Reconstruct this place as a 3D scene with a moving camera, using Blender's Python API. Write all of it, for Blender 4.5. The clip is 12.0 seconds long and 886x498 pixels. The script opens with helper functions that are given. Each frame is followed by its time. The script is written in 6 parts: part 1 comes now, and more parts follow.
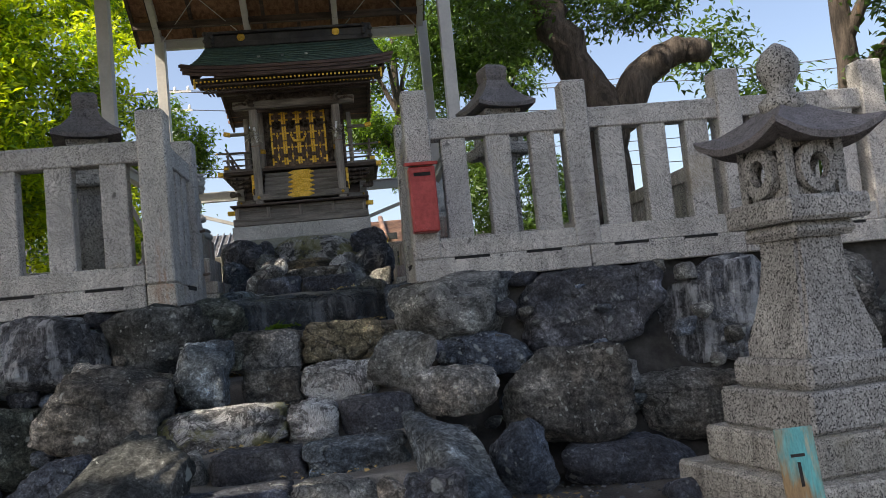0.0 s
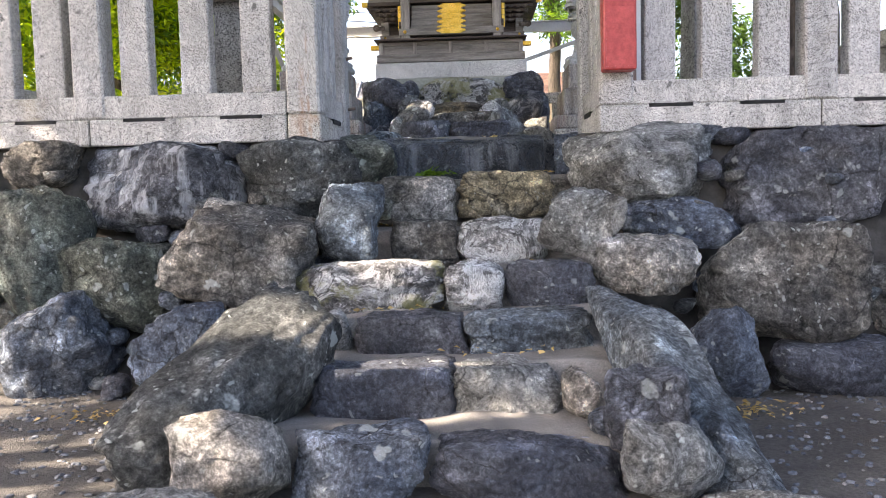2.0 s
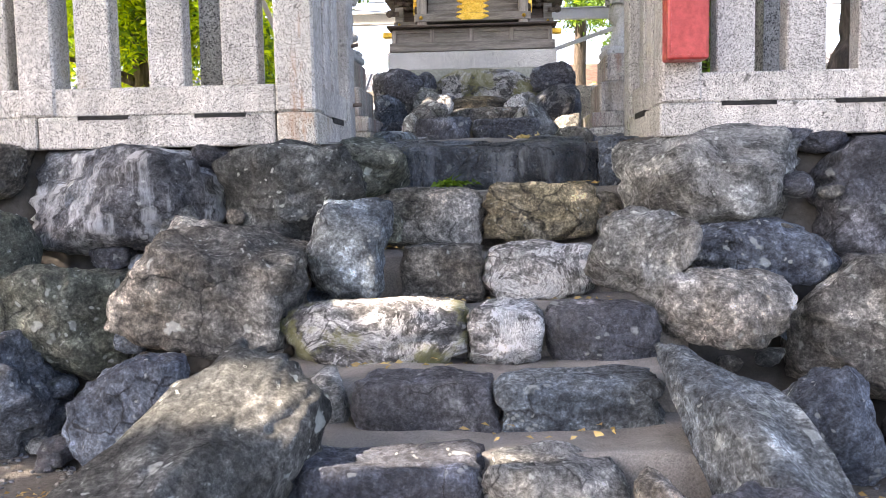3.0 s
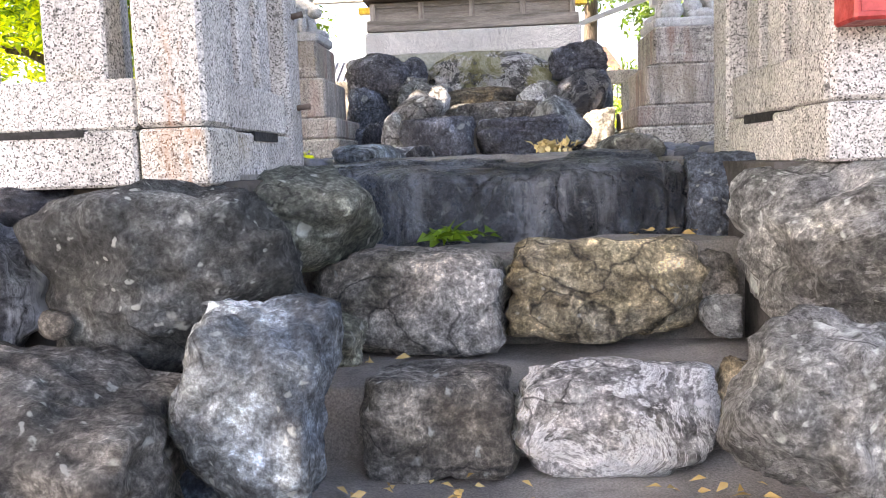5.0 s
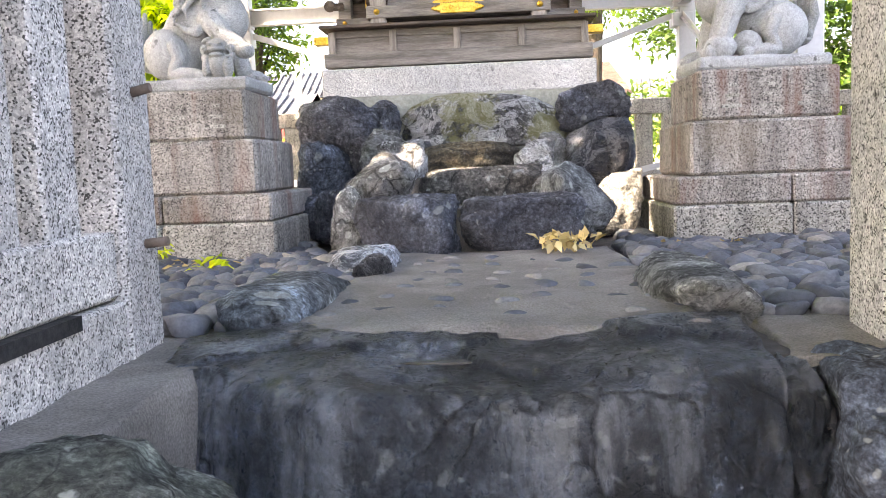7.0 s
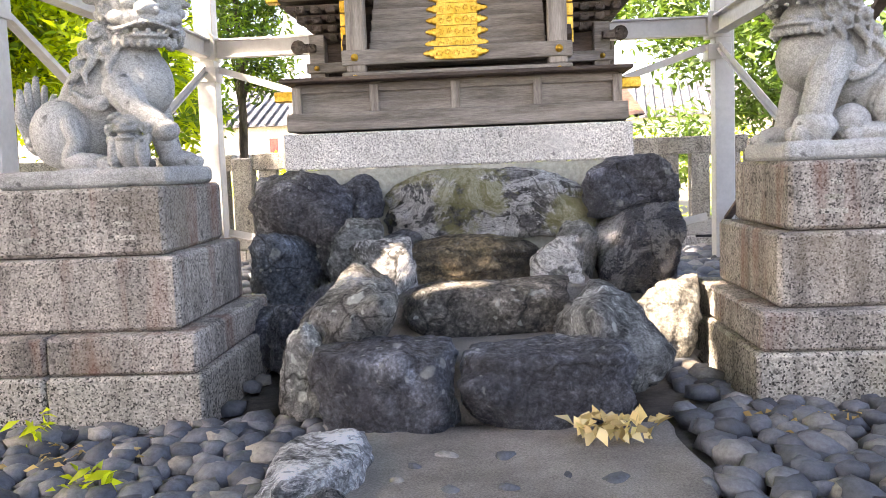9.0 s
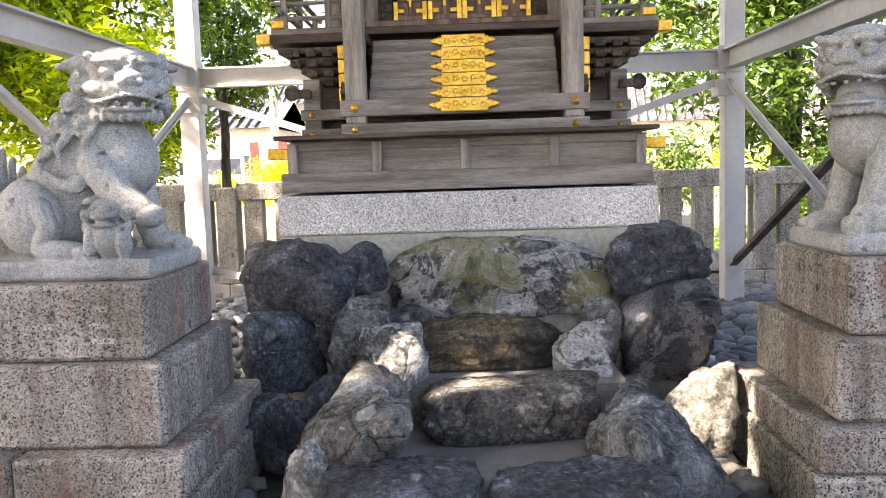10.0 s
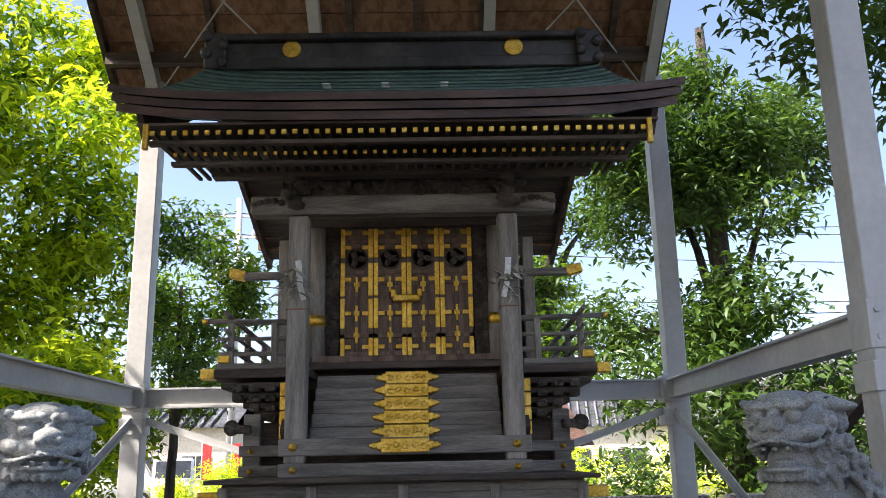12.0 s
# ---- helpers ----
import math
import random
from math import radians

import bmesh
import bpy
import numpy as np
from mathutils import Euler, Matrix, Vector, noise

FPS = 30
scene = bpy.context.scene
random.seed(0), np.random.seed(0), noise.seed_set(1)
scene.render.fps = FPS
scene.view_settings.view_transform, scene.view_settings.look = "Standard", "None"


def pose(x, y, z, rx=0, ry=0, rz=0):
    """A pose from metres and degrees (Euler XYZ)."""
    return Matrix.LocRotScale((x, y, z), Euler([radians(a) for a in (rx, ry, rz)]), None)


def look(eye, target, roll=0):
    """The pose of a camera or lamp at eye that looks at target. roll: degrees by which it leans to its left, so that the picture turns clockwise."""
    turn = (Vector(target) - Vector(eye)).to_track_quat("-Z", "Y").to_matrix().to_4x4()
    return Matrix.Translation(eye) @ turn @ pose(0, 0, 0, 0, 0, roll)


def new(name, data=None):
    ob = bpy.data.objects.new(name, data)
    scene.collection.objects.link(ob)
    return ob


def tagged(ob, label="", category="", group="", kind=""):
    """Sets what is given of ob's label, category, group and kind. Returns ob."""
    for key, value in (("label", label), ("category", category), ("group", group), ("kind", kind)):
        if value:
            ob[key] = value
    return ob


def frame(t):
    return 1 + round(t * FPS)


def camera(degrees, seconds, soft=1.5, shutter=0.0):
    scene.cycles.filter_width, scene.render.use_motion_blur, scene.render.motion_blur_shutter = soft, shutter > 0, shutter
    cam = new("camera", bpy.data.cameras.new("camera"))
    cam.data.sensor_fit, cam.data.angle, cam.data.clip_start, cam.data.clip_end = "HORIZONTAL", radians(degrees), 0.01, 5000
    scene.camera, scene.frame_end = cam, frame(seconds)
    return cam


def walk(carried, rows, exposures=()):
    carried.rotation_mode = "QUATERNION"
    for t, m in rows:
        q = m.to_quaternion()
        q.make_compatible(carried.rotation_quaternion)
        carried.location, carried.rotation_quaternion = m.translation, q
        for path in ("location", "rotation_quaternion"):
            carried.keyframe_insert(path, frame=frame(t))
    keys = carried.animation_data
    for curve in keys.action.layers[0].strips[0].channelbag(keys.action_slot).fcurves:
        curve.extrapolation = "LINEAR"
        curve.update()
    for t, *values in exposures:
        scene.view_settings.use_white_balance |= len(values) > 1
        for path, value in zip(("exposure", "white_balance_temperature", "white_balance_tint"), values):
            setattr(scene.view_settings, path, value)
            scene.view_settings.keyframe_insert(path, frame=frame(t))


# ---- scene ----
cam = camera(54.6, 12.0, 0.65)
METRES, EYE, TILT, LEAN, TURN = 7.5, 1.15, 0.0, 0.0, -5.9
ROWS = [
    (0.0, 0.0, 0.0, 0.0, 0.42, 4.28, 5.56),
    (0.5, -0.0125, 0.0078, -0.0017, 3.28, 1.29, 3.99),
    (1.0, -0.0293, 0.0283, -0.001, 4.55, -0.0, 2.31),
    (1.5, -0.0406, 0.066, -0.0054, 6.45, -3.19, 2.02),
    (2.0, -0.0512, 0.1225, -0.0034, 8.51, -4.6, 1.44),
    (2.5, -0.0682, 0.1833, -0.0001, 9.37, -4.88, 1.17),
    (3.0, -0.0746, 0.2493, 0.0109, 9.55, -5.1, 1.08),
    (5.0, -0.1143, 0.4984, 0.0371, 9.31, -5.93, 2.1),
    (5.5, -0.1167, 0.5568, 0.0476, 9.17, -5.13, 2.46),
    (6.0, -0.1235, 0.6046, 0.0567, 9.1, -5.18, 2.4),
    (6.5, -0.1323, 0.647, 0.0753, 9.11, -5.39, 2.26),
    (7.0, -0.1287, 0.6949, 0.0895, 9.11, -5.58, 2.23),
    (9.0, -0.1484, 0.8506, 0.1475, 9.04, -5.54, 2.22),
    (9.5, -0.164, 0.8843, 0.1631, 8.96, -6.23, 2.03),
    (10.0, -0.1719, 0.8964, 0.1884, 7.69, -5.73, 1.81),
    (10.5, -0.1675, 0.9007, 0.1988, 6.35, -2.17, 1.28),
    (11.0, -0.1631, 0.9027, 0.2045, 5.65, 2.24, 1.04),
    (11.5, -0.1597, 0.9001, 0.2121, 5.45, 8.42, 1.11),
    (12.0, -0.1577, 0.8987, 0.2149, 5.19, 13.92, 1.12),
]
walk(cam, [(t, pose(0, 0, EYE, TILT, LEAN, TURN) @ pose(METRES * x, METRES * y, METRES * z, 90 + pitch, roll, yaw)) for t, x, y, z, yaw, pitch, roll in ROWS],
     ((0.0, 0.88, 7250, 13), (0.5, 1.33, 7300, 15), (1.5, 2.22, 7400, 18), (2.5, 2.7, 7550, 20), (5.0, 3.3, 8000, 23), (7.0, 3.5, 8200, 22), (9.5, 3.08, 8150, 23), (10.5, 2.5, 7500, 21), (11.0, 2.0, 7150, 19), (12.0, 1.45, 6600, 17)))

# ---- world and sun ----
world = bpy.data.worlds.new("sky")
scene.world = world
world.use_nodes = True
wn = world.node_tree
sky = wn.nodes.new("ShaderNodeTexSky")
sky.sky_type, sky.sun_disc = "NISHITA", False
SUN_TO = Vector((-0.60, -0.30, 0.74)).normalized()
sky.sun_elevation = math.asin(SUN_TO.z)
sky.sun_rotation = math.atan2(SUN_TO.x, SUN_TO.y)
sky.dust_density, sky.air_density = 2.5, 0.8
wn.links.new(sky.outputs[0], wn.nodes["Background"].inputs[0])
wn.nodes["Background"].inputs[1].default_value = 0.15
sun = new("sun", bpy.data.lights.new("sun", "SUN"))
sun.data.energy, sun.data.angle, sun.data.color = 4.4, radians(0.5), (1.0, 0.95, 0.86)
sun.matrix_world = look((0, 0, 30), Vector((0, 0, 30)) - SUN_TO)


# ---- materials ----
def mat(name):
    m = bpy.data.materials.new(name)
    m.use_nodes = True
    nt = m.node_tree
    return m, nt, nt.nodes["Principled BSDF"]


def node(nt, kind, **inputs):
    n = nt.nodes.new(kind)
    for k, v in inputs.items():
        n.inputs[k.replace("_", " ")].default_value = v
    return n


def coords(nt, spread=True, stretch=(1, 1, 1)):
    """Object coordinates, shifted by a random offset for every object."""
    tc = nt.nodes.new("ShaderNodeTexCoord")
    mp = nt.nodes.new("ShaderNodeMapping")
    mp.inputs["Scale"].default_value = stretch
    nt.links.new(tc.outputs["Object"], mp.inputs["Vector"])
    if spread:
        info = nt.nodes.new("ShaderNodeObjectInfo")
        mul = nt.nodes.new("ShaderNodeVectorMath")
        mul.operation = "SCALE"
        mul.inputs[0].default_value = (37.0, 53.0, 71.0)
        nt.links.new(info.outputs["Random"], mul.inputs["Scale"])
        nt.links.new(mul.outputs[0], mp.inputs["Location"])
    return mp.outputs[0]


def noise_tex(nt, vec, scale, detail=6, rough=0.6, distort=0.0):
    n = node(nt, "ShaderNodeTexNoise", Scale=scale, Detail=detail, Roughness=rough, Distortion=distort)
    nt.links.new(vec, n.inputs["Vector"])
    s = nt.nodes.new("ShaderNodeMath")
    s.operation, s.use_clamp = "MULTIPLY_ADD", True
    s.inputs[1].default_value, s.inputs[2].default_value = 1.9, -0.45
    nt.links.new(n.outputs["Fac"], s.inputs[0])
    return s.outputs[0]


def ramp(nt, fac, stops):
    """A colour ramp; values above 1 are kept by scaling behind it."""
    stops = [(p, tuple(c)) for p, c in stops]
    peak = max(1.0, max(max(c) for _, c in stops))
    r = nt.nodes.new("ShaderNodeValToRGB")
    el = r.color_ramp.elements
    while len(el) < len(stops):
        el.new(0.5)
    for e, (p, c) in zip(el, stops):
        e.position, e.color = p, (*(v / peak for v in c), 1)
    nt.links.new(fac, r.inputs[0])
    if peak == 1.0:
        return r.outputs[0]
    s = nt.nodes.new("ShaderNodeVectorMath")
    s.operation = "SCALE"
    s.inputs["Scale"].default_value = peak
    nt.links.new(r.outputs[0], s.inputs[0])
    return s.outputs[0]


def g(v):
    return (v, v, v)


def blend(nt, fac, a, b, mode="MIX"):
    m = nt.nodes.new("ShaderNodeMix")
    m.data_type, m.blend_type = "RGBA", mode
    if isinstance(fac, (int, float)):
        m.inputs[0].default_value = fac
    else:
        nt.links.new(fac, m.inputs[0])
    for sock, v in ((m.inputs[6], a), (m.inputs[7], b)):
        if isinstance(v, tuple):
            sock.default_value = (*v, 1)
        else:
            nt.links.new(v, sock)
    return m.outputs[2]


def bump(nt, bsdf, height, strength, dist, under=None):
    b = node(nt, "ShaderNodeBump", Strength=strength, Distance=dist)
    nt.links.new(height, b.inputs["Height"])
    if under:
        nt.links.new(under, b.inputs["Normal"])
    nt.links.new(b.outputs[0], bsdf.inputs["Normal"])
    return b.outputs[0]


def rock_material(name, dark, mid, light, bands=0.0, vein=0.0, lichen=0.35, rough=0.8, band_scale=5.0, moss=None, drip=0.0, mottle=0.6):
    m, nt, b = mat(name)
    v = coords(nt)
    big = noise_tex(nt, v, 2.4, 8, 0.62, 0.7)
    middle = noise_tex(nt, v, 8.5, 9, 0.72, 0.5)
    fine = noise_tex(nt, v, 30, 8, 0.75)
    col = ramp(nt, big, [(0.22, dark), (0.48, mid), (0.80, light)])
    col = blend(nt, mottle, col, ramp(nt, middle, [(0.25, g(0.30)), (0.45, g(0.80)), (0.58, g(1.15)), (0.76, g(2.1))]), "MULTIPLY")
    col = blend(nt, 0.8, col, ramp(nt, fine, [(0.22, g(0.22)), (0.5, g(0.95)), (0.78, g(2.0))]), "MULTIPLY")
    grit = noise_tex(nt, v, 75, 5, 0.75)
    col = blend(nt, 0.75, col, ramp(nt, grit, [(0.2, g(0.28)), (0.5, g(0.95)), (0.8, g(2.1))]), "MULTIPLY")
    # weathered ridges: crevice shade painted dark into thin seams, crests rubbed pale
    rid = node(nt, "ShaderNodeTexNoise", Scale=4.2, Detail=7.0, Roughness=0.62, Distortion=0.4)
    rid.noise_type = "RIDGED_MULTIFRACTAL"
    rid.normalize = True
    nt.links.new(v, rid.inputs["Vector"])
    ridge_shading = ramp(nt, rid.outputs["Fac"], [(0.16, g(0.18)), (0.32, g(0.9)), (0.60, g(1.1)), (0.85, g(1.9))])
    col = blend(nt, 0.75, col, ridge_shading, "MULTIPLY")
    # a warmer or cooler cast from place to place
    cast = ramp(nt, noise_tex(nt, v, 1.3, 3), [(0.3, (0.94, 1.0, 1.08)), (0.7, (1.07, 1.0, 0.93))])
    col = blend(nt, 0.8, col, cast, "MULTIPLY")
    w = node(nt, "ShaderNodeTexWave", Scale=band_scale, Distortion=10.0, Detail=6.0)
    w.inputs["Detail Scale"].default_value = 1.4
    w.inputs["Detail Roughness"].default_value = 0.7
    w.bands_direction = "Z"
    nt.links.new(v, w.inputs["Vector"])
    if bands:
        col = blend(nt, bands, col, ramp(nt, w.outputs["Fac"], [(0.1, g(0.25)), (0.45, g(0.9)), (0.9, g(1.5))]), "MULTIPLY")
    if vein:
        vn = ramp(nt, noise_tex(nt, v, 3.6, 10, 0.8, 1.2), [(0.50, g(0)), (0.56, g(vein)), (0.63, g(0.1 * vein)), (0.70, g(vein))])
        col = blend(nt, vn, col, (0.64, 0.63, 0.60))
    if drip:
        dn = ramp(nt, noise_tex(nt, coords(nt, True, (1, 1, 0.13)), 7.0, 8, 0.72, 0.2), [(0.50, g(0)), (0.60, g(drip * 0.5)), (0.70, g(drip))])
        col = blend(nt, dn, col, (0.52, 0.53, 0.53))
    # fine dark cracks
    cr = node(nt, "ShaderNodeTexVoronoi", Scale=3.4, Randomness=1.0)
    cr.feature = "DISTANCE_TO_EDGE"
    warp = blend(nt, 0.22, v, node_color(nt, v, 5.0), "ADD")
    nt.links.new(warp, cr.inputs["Vector"])
    lines = ramp(nt, cr.outputs["Distance"], [(0.0, g(0.12)), (0.022, g(1.0))])
    col = blend(nt, blend(nt, 1.0, ramp(nt, noise_tex(nt, v, 2.0, 3), [(0.45, g(0)), (0.6, g(0.9))]), g(1.0), "MULTIPLY"), col, blend(nt, 1.0, col, lines, "MULTIPLY"))
    # pale lichen, in small dots and larger patches
    for scale, lo, hi, grow in ((21.0, 0.16, 0.25, 5.0), (7.5, 0.17, 0.23, 2.4)):
        vor = node(nt, "ShaderNodeTexVoronoi", Scale=scale, Randomness=1.0)
        nt.links.new(warp, vor.inputs["Vector"])
        spots = ramp(nt, vor.outputs["Distance"], [(lo, g(1)), (hi, g(0))])
        where = ramp(nt, noise_tex(nt, v, grow, 5, 0.7), [(0.52, g(0)), (0.60, g(1))])
        col = blend(nt, blend(nt, 1.0, blend(nt, 1.0, spots, where, "MULTIPLY"), g(lichen), "MULTIPLY"), col, (0.50, 0.52, 0.47))
    if moss:
        col = blend(nt, ramp(nt, noise_tex(nt, v, 2.2, 6, 0.7), [(0.54, g(0)), (0.66, g(0.65))]), col, moss)
    col = blend(nt, 1.0, col, (2.45, 2.53, 2.62), "MULTIPLY")
    nt.links.new(col, b.inputs["Base Color"])
    nt.links.new(ramp(nt, fine, [(0.3, g(min(1, rough + 0.15))), (0.7, g(rough - 0.15))]), b.inputs["Roughness"])
    under = bump(nt, b, big, 0.7, 0.06)
    under = bump(nt, b, middle, 0.9, 0.035, under)
    under = bump(nt, b, rid.outputs["Fac"], 0.7, 0.03, under)
    under = bump(nt, b, lines, 0.9, 0.02, under)
    if bands:
        under = bump(nt, b, w.outputs["Fac"], 0.7 * bands, 0.03, under)
    bump(nt, b, noise_tex(nt, v, 48, 9, 0.8), 1.0, 0.014, under)
    return m


def node_color(nt, vec, scale):
    n = node(nt, "ShaderNodeTexNoise", Scale=scale, Detail=4.0)
    nt.links.new(vec, n.inputs["Vector"])
    return n.outputs["Color"]


ROCK = {
    "dark": rock_material("rock_dark", (0.045, 0.05, 0.062), (0.095, 0.10, 0.115), (0.16, 0.167, 0.178), lichen=0.25, rough=0.6, mottle=0.3),
    "black": rock_material("rock_black", (0.02, 0.022, 0.027), (0.05, 0.052, 0.06), (0.12, 0.12, 0.12), lichen=0.0, rough=0.35, vein=0.2, mottle=0.3),
    "blue": rock_material("rock_blue", (0.065, 0.08, 0.105), (0.13, 0.155, 0.185), (0.22, 0.245, 0.27), lichen=0.3, mottle=0.4),
    "slate": rock_material("rock_slate", (0.06, 0.075, 0.085), (0.14, 0.165, 0.18), (0.27, 0.295, 0.29), bands=0.2, lichen=0.25),
    "green": rock_material("rock_green", (0.07, 0.08, 0.062), (0.13, 0.145, 0.115), (0.23, 0.235, 0.19), lichen=0.35),
    "grey": rock_material("rock_grey", (0.10, 0.10, 0.09), (0.20, 0.20, 0.18), (0.36, 0.355, 0.32), lichen=0.4, vein=0.15),
    "brown": rock_material("rock_brown", (0.075, 0.07, 0.06), (0.165, 0.15, 0.125), (0.29, 0.265, 0.22), bands=0.25, lichen=0.3),
    "ash": rock_material("rock_ash", (0.036, 0.040, 0.037), (0.078, 0.083, 0.077), (0.16, 0.165, 0.155), lichen=0.35),
    "tan": rock_material("rock_tan", (0.16, 0.145, 0.11), (0.32, 0.285, 0.235), (0.52, 0.48, 0.42), bands=0.25, lichen=0.2, band_scale=3.5),
    "ochre": rock_material("rock_ochre", (0.13, 0.105, 0.06), (0.29, 0.24, 0.145), (0.46, 0.41, 0.30), bands=0.25, lichen=0.2, band_scale=4.0),
    "pale": rock_material("rock_pale", (0.16, 0.155, 0.14), (0.36, 0.355, 0.34), (0.58, 0.575, 0.55), vein=0.55, bands=0.4, lichen=0.2),
    "sand": rock_material("rock_sand", (0.20, 0.18, 0.14), (0.31, 0.285, 0.23), (0.43, 0.40, 0.33), lichen=0.1),
    "streak": rock_material("rock_streak", (0.06, 0.064, 0.07), (0.14, 0.142, 0.142), (0.30, 0.30, 0.285), bands=0.4, vein=0.45, lichen=0.2, moss=(0.13, 0.125, 0.05)),
    "drip": rock_material("rock_drip", (0.06, 0.066, 0.075), (0.125, 0.13, 0.14), (0.23, 0.235, 0.24), drip=0.38, lichen=0.3),
    "log": rock_material("rock_log", (0.055, 0.05, 0.038), (0.12, 0.105, 0.075), (0.24, 0.19, 0.11), bands=0.4, lichen=0.1, rough=0.55),
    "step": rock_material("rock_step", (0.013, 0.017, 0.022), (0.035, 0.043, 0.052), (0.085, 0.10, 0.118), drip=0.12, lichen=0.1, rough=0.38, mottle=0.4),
}


def granite(name, base, dark=0.12, stain=0.3, speck=230.0, dirt=0.55, tint=(0.42, 0.33, 0.17), streak=0.25, red=0.0, where=(0.70, 0.95), runs=(), weather=0.75):
    m, nt, b = mat(name)
    v = coords(nt)
    vor = node(nt, "ShaderNodeTexVoronoi", Scale=speck)
    nt.links.new(v, vor.inputs["Vector"])
    bw = nt.nodes.new("ShaderNodeRGBToBW")
    nt.links.new(vor.outputs["Color"], bw.inputs[0])
    grains = ramp(nt, bw.outputs[0], [(0.20, g(dark)), (0.34, g(0.85)), (0.62, g(1.08)), (0.85, g(1.45))])
    col = blend(nt, 1.0, base, grains, "MULTIPLY")
    col = blend(nt, weather, col, ramp(nt, noise_tex(nt, v, 55, 4, 0.7), [(0.15, g(0.35)), (0.42, g(0.95)), (0.8, g(1.25))]), "MULTIPLY")
    # darker weathering, then rain streaks
    col = blend(nt, 0.8, col, ramp(nt, noise_tex(nt, v, 2.0, 7, 0.65), [(0.05, g(dirt)), (0.75, g(1.06))]), "MULTIPLY")
    col = blend(nt, streak, col, ramp(nt, noise_tex(nt, coords(nt, True, (9, 9, 0.7)), 1.0, 6, 0.6), [(0.12, g(0.35)), (0.65, g(1.05))]), "MULTIPLY")
    if stain:
        col = blend(nt, ramp(nt, noise_tex(nt, v, 1.3, 5, 0.6), [(where[0], g(0)), (where[1], g(stain))]), col, tint)
    if red:
        col = blend(nt, ramp(nt, noise_tex(nt, coords(nt, True, (6, 6, 0.8)), 1.0, 5, 0.6), [(0.55, g(0)), (0.85, g(red))]), col, (0.20, 0.085, 0.055))
    for x, half, z0, z1, amount in runs:
        # a rust run: a thin wandering upright stripe
        sep = nt.nodes.new("ShaderNodeSeparateXYZ")
        nt.links.new(coords(nt, False), sep.inputs[0])
        wob = noise_tex(nt, coords(nt, False, (1, 1, 0.25)), 30, 4, 0.6)

        def mth(op, a, c, clamp=False):
            q = nt.nodes.new("ShaderNodeMath")
            q.operation, q.use_clamp = op, clamp
            for sock, val in zip(q.inputs, (a, c)):
                if isinstance(val, (int, float)):
                    sock.default_value = val
                else:
                    nt.links.new(val, sock)
            return q.outputs[0]

        off = mth("ABSOLUTE", mth("SUBTRACT", sep.outputs["X"], x), 0.0)
        side = mth("SUBTRACT", 1.0, mth("DIVIDE", off, half), True)
        rise = mth("MULTIPLY", mth("MULTIPLY", mth("SUBTRACT", sep.outputs["Z"], z0), 25.0, True), mth("MULTIPLY", mth("SUBTRACT", z1, sep.outputs["Z"]), 6.0, True))
        fac = mth("MULTIPLY", mth("MULTIPLY", side, rise), mth("SUBTRACT", mth("MULTIPLY", wob, amount), 0.55 * amount - 0.35), True)
        col = blend(nt, fac, col, (0.30, 0.11, 0.02))
    pits = ramp(nt, noise_tex(nt, v, 19, 3, 0.5), [(0.08, g(0.3)), (0.19, g(1))])
    col = blend(nt, 0.9, col, pits, "MULTIPLY")
    nt.links.new(col, b.inputs["Base Color"])
    b.inputs["Roughness"].default_value = 0.85
    under = bump(nt, b, noise_tex(nt, v, 7, 6, 0.6), 0.35, 0.02)
    bump(nt, b, bw.outputs[0], 0.6, 0.005, under)
    return m


GRANITE = granite("granite_fence", (0.53, 0.515, 0.485), stain=0.35)
GRANITE_BASE = granite("granite_base", (0.56, 0.54, 0.50), stain=0.45, streak=0.45, dirt=0.5)
GRANITE_RUST = granite("granite_rusty", (0.54, 0.52, 0.46), stain=0.35, streak=0.4, runs=((-1.385, 0.12, 1.2, 1.9, 0.8), (-1.31, 0.05, 1.2, 1.9, 2.2)))
GRANITE_RUN = granite("granite_rust_run", (0.53, 0.515, 0.475), stain=0.35, runs=((-1.335, 0.014, 1.5, 2.05, 2.2), (-1.372, 0.026, 1.5, 1.9, 1.4)))
GRANITE_OLD = granite("granite_old", (0.42, 0.40, 0.35), speck=170.0, stain=0.5, streak=0.7, tint=(0.2, 0.18, 0.11))
GRANITE_PED = granite("granite_pedestal", (0.43, 0.395, 0.35), dark=0.2, stain=0.5, streak=0.8, red=0.75, speck=190, dirt=0.22, tint=(0.22, 0.17, 0.11), where=(0.6, 0.9))
GRANITE_PALE = granite("granite_pale", (0.66, 0.64, 0.60), weather=0.4, dark=0.35, stain=0.1, streak=0.12)
STATUE = granite("statue_stone", (0.43, 0.44, 0.425), dark=0.6, weather=0.35, stain=0.55, streak=0.3, speck=330, dirt=0.40, tint=(0.10, 0.105, 0.10), where=(0.62, 0.85))
LANTERN = granite("lantern_stone", (0.36, 0.35, 0.325), dark=0.1, speck=130.0, stain=0.3, streak=0.5, tint=(0.17, 0.16, 0.12))
LANTERN_ROOF = granite("lantern_roof", (0.20, 0.185, 0.185), dark=0.4, stain=0.3, streak=0.4, tint=(0.1, 0.095, 0.09))


